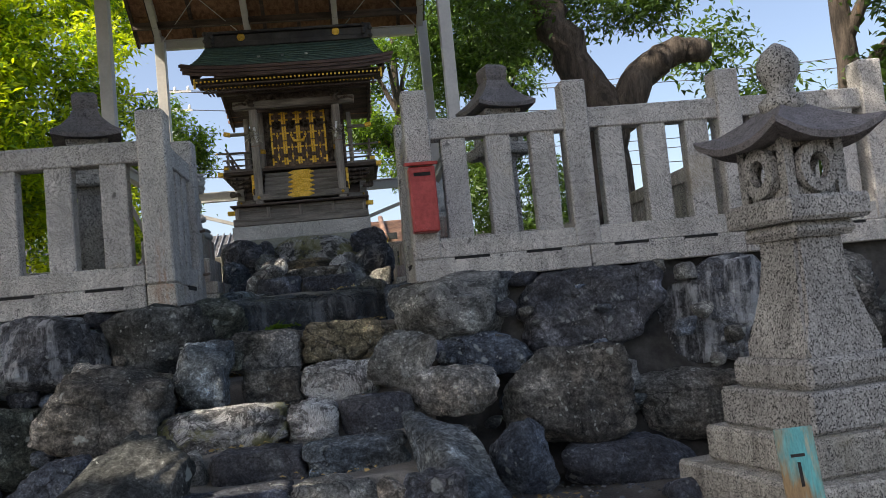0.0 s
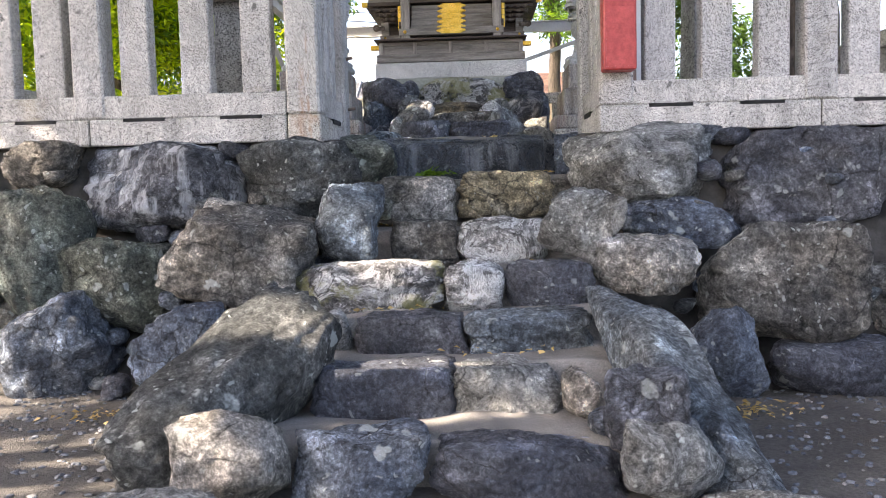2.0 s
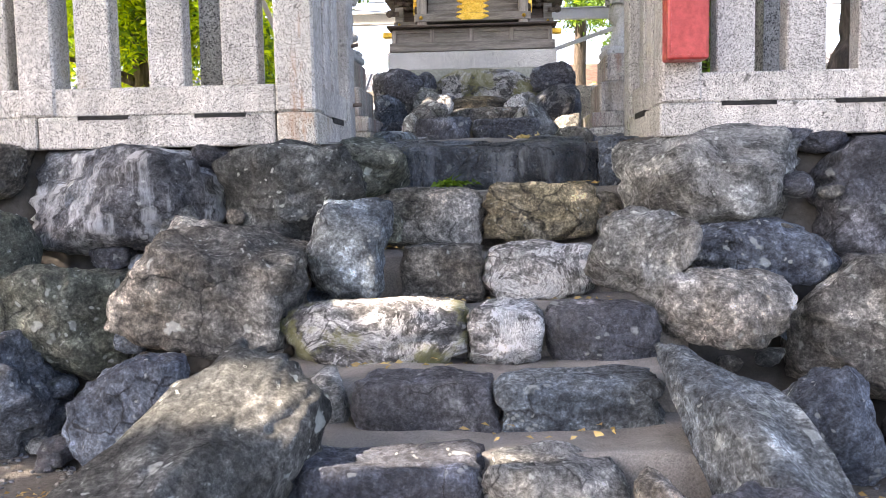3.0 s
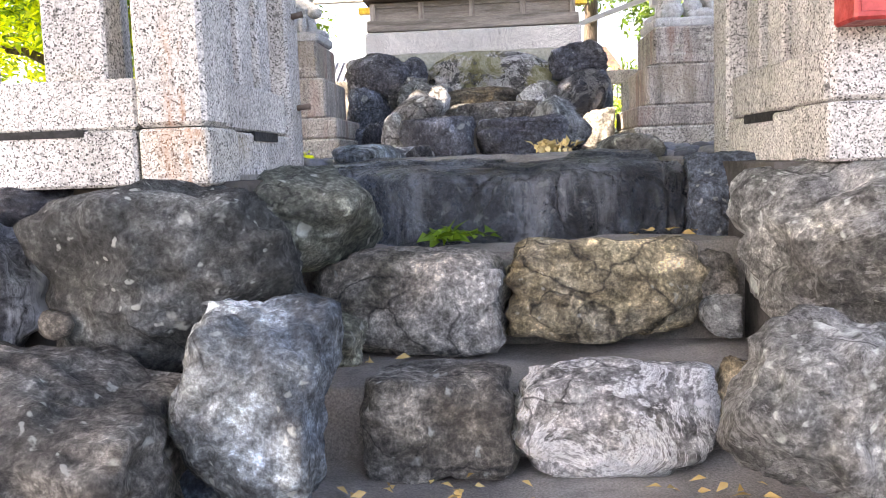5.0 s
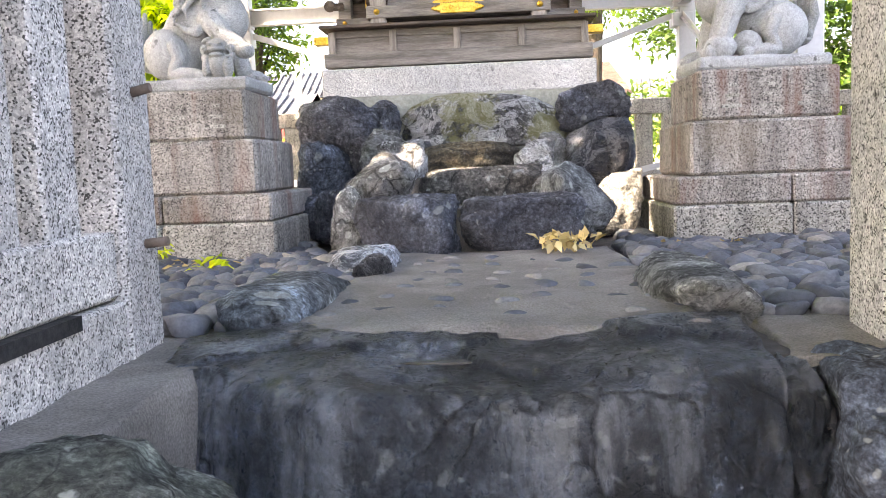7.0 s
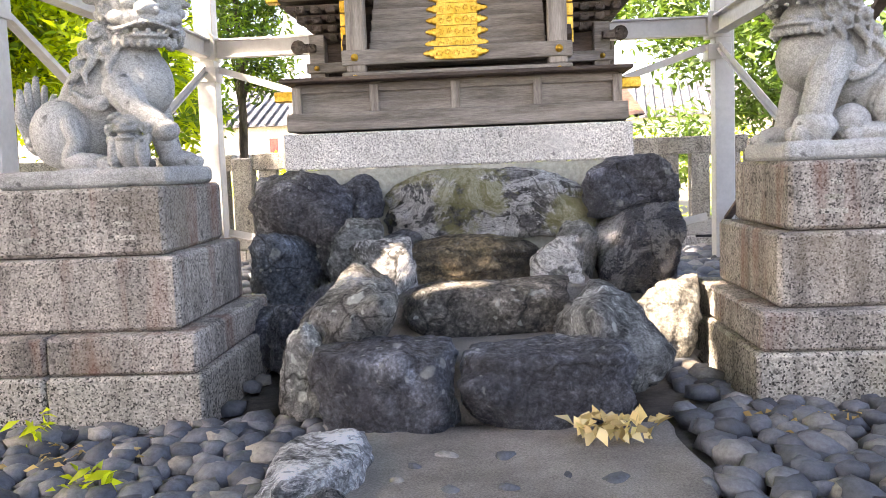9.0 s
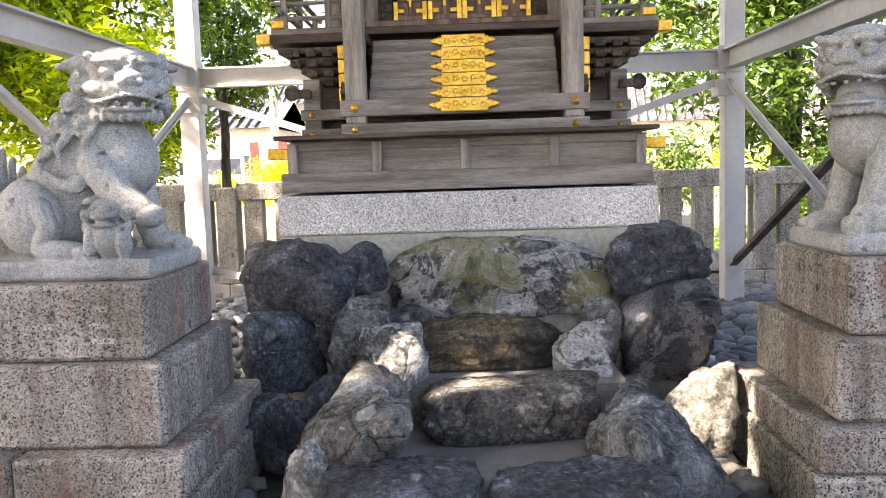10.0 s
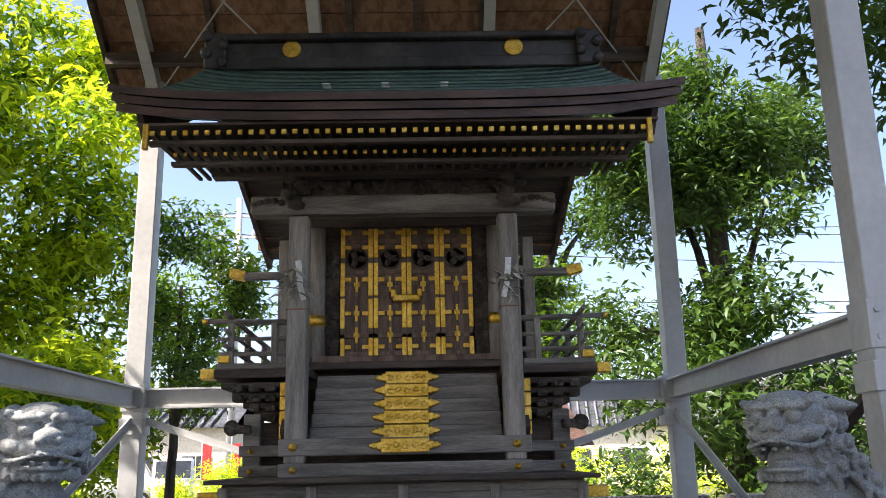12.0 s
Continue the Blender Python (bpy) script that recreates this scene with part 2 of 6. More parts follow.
def plain(name, a, c, scale, rough=0.7, metal=0.0, relief=0.3, depth=0.006, fine=40.0, stretch=(1, 1, 1), patch=None, amount=0.5, spread=True, grain=0.6):
    """Two tones over two scales, with an optional patch of wear."""
    m, nt, b = mat(name)
    v = coords(nt, spread, stretch)
    n1, n2 = noise_tex(nt, v, scale, 6, 0.6, 0.3), noise_tex(nt, v, fine, 6, 0.7)
    col = ramp(nt, n1, [(0.3, a), (0.7, c)])
    col = blend(nt, grain, col, ramp(nt, n2, [(0.2, g(0.62)), (0.8, g(1.3))]), "MULTIPLY")
    if patch:
        col = blend(nt, ramp(nt, noise_tex(nt, v, scale * 0.7, 7, 0.72), [(0.72, g(0)), (0.90, g(amount))]), col, patch)
    nt.links.new(col, b.inputs["Base Color"])
    nt.links.new(ramp(nt, n2, [(0.3, g(min(1, rough + 0.12))), (0.7, g(max(0, rough - 0.1)))]), b.inputs["Roughness"])
    b.inputs["Metallic"].default_value = metal
    bump(nt, b, n2, relief, depth)
    return m


MORTAR = plain("sandy_mortar", (0.21, 0.197, 0.178), (0.33, 0.31, 0.28), 3.0, 0.9, relief=0.9, depth=0.008, fine=170, grain=1.0, patch=(0.10, 0.10, 0.095), amount=0.55)
# mortar coloured near black, putting the shade between stones and pebbles into it
MORTAR_GAP_SHADE = plain("mortar_gap_shade", (0.035, 0.033, 0.03), (0.085, 0.08, 0.072), 2.5, 0.9, relief=0.5, depth=0.02, fine=14)
RENDERED = plain("cement_render", (0.33, 0.34, 0.29), (0.44, 0.43, 0.36), 3.0, 0.85, patch=(0.2, 0.23, 0.16))
SOIL = plain("gravel_soil", (0.09, 0.083, 0.074), (0.16, 0.148, 0.13), 1.2, 0.95, relief=1.0, depth=0.02, fine=60, patch=(0.15, 0.10, 0.065))
FAR_SOIL = plain("far_ground", (0.10, 0.10, 0.06), (0.19, 0.175, 0.115), 0.3, 0.95, fine=5, patch=(0.12, 0.19, 0.05), amount=0.8)
def pebble_material():
    m, nt, b = mat("pebble")
    geo = nt.nodes.new("ShaderNodeNewGeometry")
    info = nt.nodes.new("ShaderNodeObjectInfo")
    s = nt.nodes.new("ShaderNodeMath")
    s.operation = "ADD"
    nt.links.new(geo.outputs["Random Per Island"], s.inputs[0])
    nt.links.new(info.outputs["Random"], s.inputs[1])
    f = nt.nodes.new("ShaderNodeMath")
    f.operation = "FRACT"
    nt.links.new(s.outputs[0], f.inputs[0])
    v = coords(nt)
    col = ramp(nt, f.outputs[0], [(0.0, (0.05, 0.057, 0.068)), (0.45, (0.10, 0.113, 0.132)), (0.8, (0.15, 0.16, 0.172)), (0.93, (0.20, 0.187, 0.165)), (1.0, (0.34, 0.33, 0.31))])
    col = blend(nt, 0.7, col, ramp(nt, noise_tex(nt, v, 60, 6, 0.7), [(0.2, g(0.55)), (0.8, g(1.4))]), "MULTIPLY")
    nt.links.new(col, b.inputs["Base Color"])
    b.inputs["Roughness"].default_value = 0.6
    bump(nt, b, noise_tex(nt, v, 90, 5, 0.7), 0.3, 0.003)
    return m


PEBBLE = pebble_material()
WOOD = plain("weathered_wood", (0.15, 0.13, 0.11), (0.29, 0.26, 0.225), 2.0, 0.75, relief=0.5, depth=0.006, fine=22, stretch=(1, 9, 9))
WOOD_V = plain("weathered_wood_upright", (0.20, 0.175, 0.15), (0.36, 0.32, 0.275), 2.0, 0.75, relief=0.5, depth=0.006, fine=22, stretch=(9, 9, 1))
WOOD_DARK = plain("dark_wood", (0.05, 0.035, 0.027), (0.12, 0.085, 0.064), 2.0, 0.7, relief=0.5, depth=0.006, fine=22, stretch=(1, 7, 7))
WOOD_DOOR = plain("door_wood", (0.10, 0.06, 0.04), (0.2, 0.13, 0.09), 3.0, 0.6, relief=0.4, depth=0.003, fine=30, stretch=(7, 7, 1))
CARVED = plain("carved_wood", (0.06, 0.045, 0.035), (0.18, 0.14, 0.11), 9.0, 0.75, relief=1.0, depth=0.03, fine=28)
CEDAR = plain("roof_boards", (0.20, 0.10, 0.05), (0.36, 0.20, 0.11), 2.0, 0.75, relief=0.4, depth=0.004, fine=22, stretch=(8, 1, 8))
GOLD = plain("gilt_metal", (0.75, 0.44, 0.06), (0.92, 0.60, 0.13), 14.0, 0.42, 1.0, relief=0.6, depth=0.004, fine=70, patch=(0.30, 0.17, 0.04))
COPPER = plain("green_copper", (0.045, 0.085, 0.07), (0.09, 0.155, 0.125), 3.0, 0.5, 0.15, relief=0.2, fine=30, patch=(0.2, 0.27, 0.22), amount=0.4)
COPPER_BROWN = plain("brown_copper", (0.055, 0.032, 0.026), (0.115, 0.07, 0.055), 2.5, 0.5, 0.2, relief=0.2, fine=30, stretch=(1, 4, 4))
RIDGE = plain("ridge_metal", (0.03, 0.028, 0.027), (0.075, 0.07, 0.065), 3.0, 0.5, 0.2, fine=30)
STEEL = plain("white_painted_steel", (0.50, 0.50, 0.49), (0.60, 0.595, 0.575), 1.5, 0.5, relief=0.06, fine=25, patch=(0.30, 0.16, 0.07), amount=0.35, grain=0.18)
RUST_STEEL = plain("rusty_steel", (0.09, 0.065, 0.05), (0.2, 0.15, 0.12), 3.0, 0.7, 0.2, fine=25)
RED = plain("red_enamel", (0.36, 0.035, 0.03), (0.46, 0.06, 0.05), 4.0, 0.45, relief=0.15, fine=40, patch=(0.22, 0.03, 0.025), amount=0.5)
# near black stands for the shade inside drain and letter slots
BLACK = plain("black_slot_shade", (0.01, 0.01, 0.01), (0.02, 0.02, 0.02), 4.0, 0.9)
PAPER = plain("white_paper", (0.78, 0.78, 0.75), (0.86, 0.86, 0.83), 6.0, 0.8)
BARK = plain("bark", (0.05, 0.04, 0.032), (0.15, 0.12, 0.095), 3.0, 0.95, relief=1.0, depth=0.04, fine=18, stretch=(3, 3, 0.6), patch=(0.32, 0.2, 0.07), amount=0.4)
PLASTER = plain("cream_wall", (0.62, 0.57, 0.45), (0.72, 0.67, 0.55), 0.8, 0.85, fine=12)
TILE = plain("grey_roof_tiles", (0.11, 0.115, 0.125), (0.22, 0.225, 0.235), 2.0, 0.6, fine=12)
BROWN_TILE = plain("brown_roof_tiles", (0.16, 0.09, 0.06), (0.3, 0.18, 0.12), 2.0, 0.6, fine=12)
CAR_WHITE = plain("white_car_paint", (0.78, 0.78, 0.78), (0.84, 0.84, 0.84), 2.0, 0.25, fine=30, grain=0.08, relief=0.02)
CAR_GLASS = plain("dark_car_glass", (0.03, 0.035, 0.04), (0.06, 0.065, 0.07), 2.0, 0.12, fine=30, relief=0.0)
RUBBER = plain("rubber", (0.02, 0.02, 0.02), (0.04, 0.04, 0.04), 4.0, 0.85)
CONCRETE = plain("concrete_pole", (0.42, 0.41, 0.39), (0.55, 0.54, 0.51), 2.0, 0.8, fine=20)
WIRE = plain("dark_wire", (0.05, 0.05, 0.05), (0.09, 0.09, 0.09), 4.0, 0.6)
TEAL = plain("peeling_turquoise", (0.30, 0.20, 0.10), (0.10, 0.40, 0.42), 5.0, 0.6, fine=30, stretch=(3.5, 3.5, 0.7), patch=(0.50, 0.42, 0.28), amount=0.8)
BANNER = plain("red_cloth", (0.45, 0.03, 0.03), (0.6, 0.06, 0.05), 3.0, 0.85, fine=20)


def leaf_material(name, dark, light, through_light=0.45):
    m, nt, b = mat(name)
    geo = nt.nodes.new("ShaderNodeNewGeometry")
    col = ramp(nt, geo.outputs["Random Per Island"], [(0.0, dark), (0.6, light), (1.0, tuple(min(1, c * 1.35) for c in light))])
    nt.links.new(col, b.inputs["Base Color"])
    b.inputs["Roughness"].default_value = 0.45
    tr = nt.nodes.new("ShaderNodeBsdfTranslucent")
    nt.links.new(blend(nt, 1.0, col, (1.5, 1.45, 0.6), "MULTIPLY"), tr.inputs["Color"])
    mix = nt.nodes.new("ShaderNodeMixShader")
    mix.inputs[0].default_value = through_light
    nt.links.new(b.outputs[0], mix.inputs[1])
    nt.links.new(tr.outputs[0], mix.inputs[2])
    nt.links.new(mix.outputs[0], nt.nodes["Material Output"].inputs["Surface"])
    return m


# the two darker greens also colour the shaded insides of paler crowns
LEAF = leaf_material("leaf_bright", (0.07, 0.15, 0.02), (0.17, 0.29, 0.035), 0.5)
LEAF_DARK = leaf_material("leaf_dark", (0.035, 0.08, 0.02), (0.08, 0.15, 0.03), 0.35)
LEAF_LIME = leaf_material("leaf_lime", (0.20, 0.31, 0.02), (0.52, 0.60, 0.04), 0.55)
LEAF_SPRIG = leaf_material("leaf_withered", (0.16, 0.14, 0.11), (0.48, 0.46, 0.42), 0.15)
LEAF_HEAP = leaf_material("leaf_heap", (0.42, 0.30, 0.12), (0.72, 0.60, 0.34), 0.2)
LEAF_DRY = leaf_material("leaf_dry", (0.26, 0.16, 0.05), (0.5, 0.36, 0.15), 0.2)


# ---- building helpers ----
def thing(name, at=(0, 0, 0), label="", category="", group="", kind="", turn=0.0):
    e = new(name)
    e.empty_display_size = 0.1
    e.matrix_world = pose(*at, 0, 0, turn)
    return tagged(e, label, category, group, kind)


def part(name, bm, material, parent=None, label="", smooth=False):
    me = bpy.data.meshes.new(name)
    if smooth:
        for f in bm.faces:
            f.smooth = True
    bm.to_mesh(me)
    bm.free()
    me.materials.append(material)
    ob = new(name, me)
    ob.parent = parent
    return tagged(ob, label) if label else ob


def box(x0, x1, y0, y1, z0, z1, bevel=0.0, bm=None, taper=1.0, seg=1):
    own = bm is None or bevel > 0
    b = bmesh.new() if own else bm
    cx, cy = (x0 + x1) / 2, (y0 + y1) / 2
    vs = []
    for z, k in ((z0, 1.0), (z1, taper)):
        for x, y in ((x0, y0), (x1, y0), (x1, y1), (x0, y1)):
            vs.append(b.verts.new((cx + (x - cx) * k, cy + (y - cy) * k, z)))
    for q in ((3, 2, 1, 0), (4, 5, 6, 7), (0, 1, 5, 4), (1, 2, 6, 5), (2, 3, 7, 6), (3, 0, 4, 7)):
        b.faces.new([vs[i] for i in q])
    if bevel > 0:
        bmesh.ops.bevel(b, geom=b.edges[:], offset=bevel, segments=seg, affect="EDGES", profile=0.6)
        if bm is not None:
            tmp = bpy.data.meshes.new("tmp")
            b.to_mesh(tmp)
            b.free()
            bm.from_mesh(tmp)
            bpy.data.meshes.remove(tmp)
            return bm
    return b


def tube(p0, p1, r0, r1=None, seg=10, bm=None):
    b = bm if bm is not None else bmesh.new()
    r1 = r0 if r1 is None else r1
    p0, p1 = Vector(p0), Vector(p1)
    q = (p1 - p0).to_track_quat("Z", "Y").to_matrix()
    rings = []
    for p, r in ((p0, r0), (p1, r1)):
        rings.append([b.verts.new(p + q @ Vector((r * math.cos(2 * math.pi * i / seg), r * math.sin(2 * math.pi * i / seg), 0))) for i in range(seg)])
    for i in range(seg):
        j = (i + 1) % seg
        f = b.faces.new((rings[0][i], rings[0][j], rings[1][j], rings[1][i]))
        f.smooth = True
    b.faces.new(rings[0][::-1])
    b.faces.new(rings[1])
    return b


def beam(p0, p1, w, h, bm=None, bevel=0.0):
    """A squared bar from p0 to p1, w across and h deep."""
    b = bmesh.new()
    p0, p1 = Vector(p0), Vector(p1)
    d = (p1 - p0).normalized()
    up = Vector((0, 0, 1)) if abs(d.z) < 0.95 else Vector((0, 1, 0))
    s = d.cross(up).normalized()
    u = s.cross(d)
    vs = [b.verts.new(p + s * (a * w / 2) + u * (c * h / 2)) for p in (p0, p1) for a, c in ((-1, -1), (1, -1), (1, 1), (-1, 1))]
    for q in ((0, 1, 2, 3), (7, 6, 5, 4), (4, 5, 1, 0), (5, 6, 2, 1), (6, 7, 3, 2), (7, 4, 0, 3)):
        b.faces.new([vs[i] for i in q])
    bmesh.ops.recalc_face_normals(b, faces=b.faces[:])
    if bevel:
        bmesh.ops.bevel(b, geom=b.edges[:], offset=bevel, segments=1, affect="EDGES")
    if bm is None:
        return b
    tmp = bpy.data.meshes.new("tmp")
    b.to_mesh(tmp)
    b.free()
    bm.from_mesh(tmp)
    bpy.data.meshes.remove(tmp)
    return bm


def lathe(profile, seg=24, bm=None, at=(0, 0, 0), angle=0.0, smooth=True, m=None):
    """A turned body from (radius, height) pairs; seg 4 or 6 gives squared or six-sided stone."""
    b = bm if bm is not None else bmesh.new()
    rings = []
    for r, z in profile:
        ring = [Vector((at[0] + r * math.cos(angle + 2 * math.pi * i / seg), at[1] + r * math.sin(angle + 2 * math.pi * i / seg), at[2] + z)) for i in range(seg)]
        rings.append([b.verts.new(m @ p if m else p) for p in ring])
    for a, c in zip(rings, rings[1:]):
        for i in range(seg):
            j = (i + 1) % seg
            f = b.faces.new((a[i], a[j], c[j], c[i]))
            f.smooth = smooth
    b.faces.new(rings[0][::-1])
    b.faces.new(rings[-1])
    return b


BALLS = {}


def unit_ball(sub):
    if sub not in BALLS:
        b = bmesh.new()
        bmesh.ops.create_icosphere(b, subdivisions=sub, radius=1.0)
        b.verts.ensure_lookup_table()
        BALLS[sub] = (np.array([v.co[:] for v in b.verts]), [tuple(v.index for v in f.verts) for f in b.faces])
        b.free()
    return BALLS[sub]


def rock_mesh(name, w, d, h, seed, sub=4, cuts=14, sharp=9.0, rough=0.075, tilt=(0, 0, 0), flat=0.0, blocky=0.9, lump=0.0):
    """A broken, weathered stone: a soft many-sided body, worn by two scales of noise, filling w x d x h."""
    rng = np.random.RandomState(seed)
    u, faces = unit_ball(sub)
    n = rng.normal(size=(cuts, 3))
    n /= np.linalg.norm(n, axis=1)[:, None]
    dist = rng.uniform(0.70, 0.98, cuts)
    axes = np.vstack([np.eye(3), -np.eye(3)])
    n, dist = np.vstack([n, axes]), np.concatenate([dist, np.full(6, blocky)])
    if flat:
        dist[cuts + 2] = blocky * (1 - flat)
    s = np.maximum(u @ n.T, 0) / dist
    r = (s ** sharp).sum(1) ** (-1 / sharp)
    p = u * r[:, None]
    off = rng.uniform(-50, 50, 3)
    wear = np.array([noise.fractal(Vector(v * 1.4 + off), 0.9, 2.1, 4) for v in p])
    fine = np.array([noise.ridged_multi_fractal(Vector(v * 3.1 - off), 0.9, 2.1, 3, 1.0, 2.0) for v in p])
    swell = 1 + 1.8 * rough * wear + 0.9 * rough * (fine - 1.2)
    if sub > 3:
        # split creases and small chips
        size = np.array([w, d, h]) * 0.5
        q = p * size
        crease = np.array([abs(noise.noise(Vector(v * np.array([5.0, 5.0, 7.0]) + off * 0.7))) for v in q])
        chip = np.array([noise.fractal(Vector(v * 17.0 - off), 0.8, 2.2, 4) for v in q])
        swell += -0.55 * rough * np.clip(1 - crease / 0.09, 0, 1) + (0.0055 / size.mean()) * chip
        if lump:
            cell = np.array([noise.voronoi(Vector(v * np.array([9.0, 9.0, 19.0]) + off + 0.25 * chip[i]))[0][0] for i, v in enumerate(q)])
            swell += lump * (0.45 - cell)
    p = p * swell[:, None]
    lo, hi = p.min(0), p.max(0)
    p = (p - (lo + hi) / 2) / (hi - lo) * np.array([w, d, h])
    if any(tilt):
        p = p @ np.array(Euler([radians(a) for a in tilt]).to_matrix()).T
        lo, hi = p.min(0), p.max(0)
        p = p - (lo + hi) / 2
    me = bpy.data.meshes.new(name)
    me.from_pydata(p.tolist(), [], faces)
    me.polygons.foreach_set("use_smooth", [True] * len(faces))
    return me


SEED = [100]


def stone(parent, kind, x, y, z, w, h, d=None, tilt=(0, 0, 0), sub=5, name="stone", label="", **kw):
    """One stone, with its front at y, its middle at x and z."""
    SEED[0] += 1
    d = d or max(0.22, 0.8 * min(w, 1.6 * h))
    if parent.name.startswith("stone_steps"):  # bedded in the tread below
        w, h, z = w * 1.03, h + 0.07, z - 0.035
    me = rock_mesh(name, w * 1.03, d, h * 1.03, SEED[0], sub, tilt=tilt, **kw)
    me.materials.append(ROCK[kind])
    ob = new(name, me)
    ob.parent = parent
    ob.location = (x, y + d * 0.42, z)
    return tagged(ob, label) if label else ob


def leaf_cloud(name, material, clumps, count, size, seed, parent=None, twig=14, spread=0.22, hollow=0.35, droop=0.35, rise=0.45, gaps=(), broad=1.0):
    """Many small folded leaves in sprays, scattered over ellipsoid clumps (x, y, z, rx, ry, rz)."""
    rng = np.random.RandomState(seed)
    c = np.array(clumps)
    vol = (c[:, 3] * c[:, 4] * c[:, 5]) ** 0.75
    ntw = count // twig
    which = rng.choice(len(c), ntw, p=vol / vol.sum())
    d = rng.normal(size=(ntw, 3))
    d /= np.linalg.norm(d, axis=1)[:, None]
    r = (hollow + (1 - hollow) * rng.uniform(0, 1, ntw)) ** 0.6 * rng.uniform(0.75, 1.12, ntw)
    tw = c[which, :3] + d * r[:, None] * c[which, 3:]
    p = np.repeat(tw, twig, 0) + rng.normal(size=(ntw * twig, 3)) * spread * np.array([1, 1, 0.6])
    for spot, radius in gaps:
        # an open gap cut in the crown along the sun's way, for a sun spot
        rel = p + np.array(parent.matrix_world.translation) - np.array(spot)
        away = np.linalg.norm(np.cross(rel, np.array(SUN_TO)), axis=1)
        p = p[away > radius]
    n = len(p)
    ax = rng.normal(size=(n, 3))
    ax[:, 2] = ax[:, 2] * rise - droop
    ax /= np.linalg.norm(ax, axis=1)[:, None]
    side = np.cross(ax, rng.normal(size=(n, 3)) * 0.5 + np.array([0, 0, 1.0]))
    side /= np.linalg.norm(side, axis=1)[:, None] + 1e-9
    nrm = np.cross(side, ax)
    L = size * rng.uniform(0.6, 1.35, n)[:, None]
    W = broad * L * rng.uniform(0.28, 0.42, n)[:, None]
    v = np.empty((n, 6, 3))
    v[:, 0] = p
    v[:, 1] = p + ax * L * 0.4 + side * W * 0.5 + nrm * W * 0.22
    v[:, 2] = p + ax * L * 0.45
    v[:, 3] = p + ax * L * 0.4 - side * W * 0.5 + nrm * W * 0.22
    v[:, 4] = p + ax * L - nrm * L * 0.12
    v[:, 5] = p + ax * L * 0.75 + side * W * 0.3 + nrm * W * 0.1
    base = np.arange(n)[:, None] * 6
    faces = np.concatenate([base + np.array([0, 2, 1]), base + np.array([0, 3, 2]), base + np.array([1, 2, 4]), base + np.array([2, 3, 4])], 1).reshape(-1, 3)
    me = bpy.data.meshes.new(name)
    me.vertices.add(n * 6)
    me.vertices.foreach_set("co", v.reshape(-1))
    me.loops.add(faces.size)
    me.loops.foreach_set("vertex_index", faces.reshape(-1))
    me.polygons.add(len(faces))
    me.polygons.foreach_set("loop_start", np.arange(0, faces.size, 3))
    me.update(calc_edges=True)
    me.materials.append(material)
    ob = new(name, me)
    ob.parent = parent
    return ob


# ---- ground, steps and retaining wall ----
# dark soil widened far out of view, to cut light bounced onto the steps
ground = tagged(part("ground", box(-45, 45, -60, 6.0, -0.4, 0.012), SOIL), "grey gravelly soil in front of the stone steps", "ground", kind="structure")
b = bmesh.new()
prof = ((-900, 0.0), (-6, 0.0), (5.9, 0.0), (6.6, 0.3), (13.5, 1.0), (15.8, 1.25), (60, 1.3), (1500, 1.3))
rows = []
for y, z in prof:
    rows.append([b.verts.new((x, y, z)) for x in (-900, -7, 5.2, 900)])
for p, q in zip(rows, rows[1:]):
    for i in range(3):
        b.faces.new((p[i], p[i + 1], q[i + 1], q[i]))
far_ground = tagged(part("ground", b, FAR_SOIL), "dry grass and soil that rises behind the shrine", "ground", kind="structure")

terrace = tagged(part("terrace_ground", box(-7.0, 5.2, 7.1, 15.6, 0.0, 1.37), MORTAR_GAP_SHADE), "raised earth terrace of the shrine", "terrace", kind="structure")
wall = thing("retaining_wall", (0, 0, 0), "rough retaining wall of large weathered field stones", "stone wall", kind="structure")
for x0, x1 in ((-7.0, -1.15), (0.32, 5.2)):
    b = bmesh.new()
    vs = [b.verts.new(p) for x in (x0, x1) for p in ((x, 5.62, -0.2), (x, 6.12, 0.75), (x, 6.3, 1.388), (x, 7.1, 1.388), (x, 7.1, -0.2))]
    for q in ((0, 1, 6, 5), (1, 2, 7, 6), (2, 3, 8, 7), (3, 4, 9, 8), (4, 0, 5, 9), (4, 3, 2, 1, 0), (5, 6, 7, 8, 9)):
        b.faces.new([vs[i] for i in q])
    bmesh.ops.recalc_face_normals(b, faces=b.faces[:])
    part("backing", b, MORTAR_GAP_SHADE, wall)

steps = thing("stone_steps", (0, 0, 0), "uneven stone steps with sandy mortar treads", "steps", kind="structure")
TREADS = ((3.99, 4.65, 0.175), (4.54, 5.15, 0.335), (5.03, 5.62, 0.455), (5.51, 6.15, 0.63), (6.04, 6.68, 0.82), (6.58, 7.12, 1.13))
for y0, y1, z in TREADS:
    b = box(-1.25, 0.42, y0, y1, -0.1, z)
    bmesh.ops.subdivide_edges(b, edges=b.edges[:], cuts=12, use_grid_fill=True)
    for v in b.verts:
        if v.co.z > z - 0.01:
            v.co.z += 0.03 * noise.noise(v.co * 3.0) + 0.012 * noise.noise(v.co * 11)
    part("tread", b, MORTAR, steps, "sandy cement tread", smooth=True)

# left of the steps
stone(wall, "drip", -2.24, 5.85, 1.12, 1.02, 0.56)
stone(wall, "ash", -1.37, 5.90, 1.13, 0.72, 0.54)
stone(wall, "brown", -1.60, 5.36, 0.75, 0.77, 0.54, tilt=(0, 14, 0), cuts=6, sharp=14)
stone(wall, "slate", -1.03, 5.56, 0.90, 0.37, 0.44, cuts=7, sharp=14)
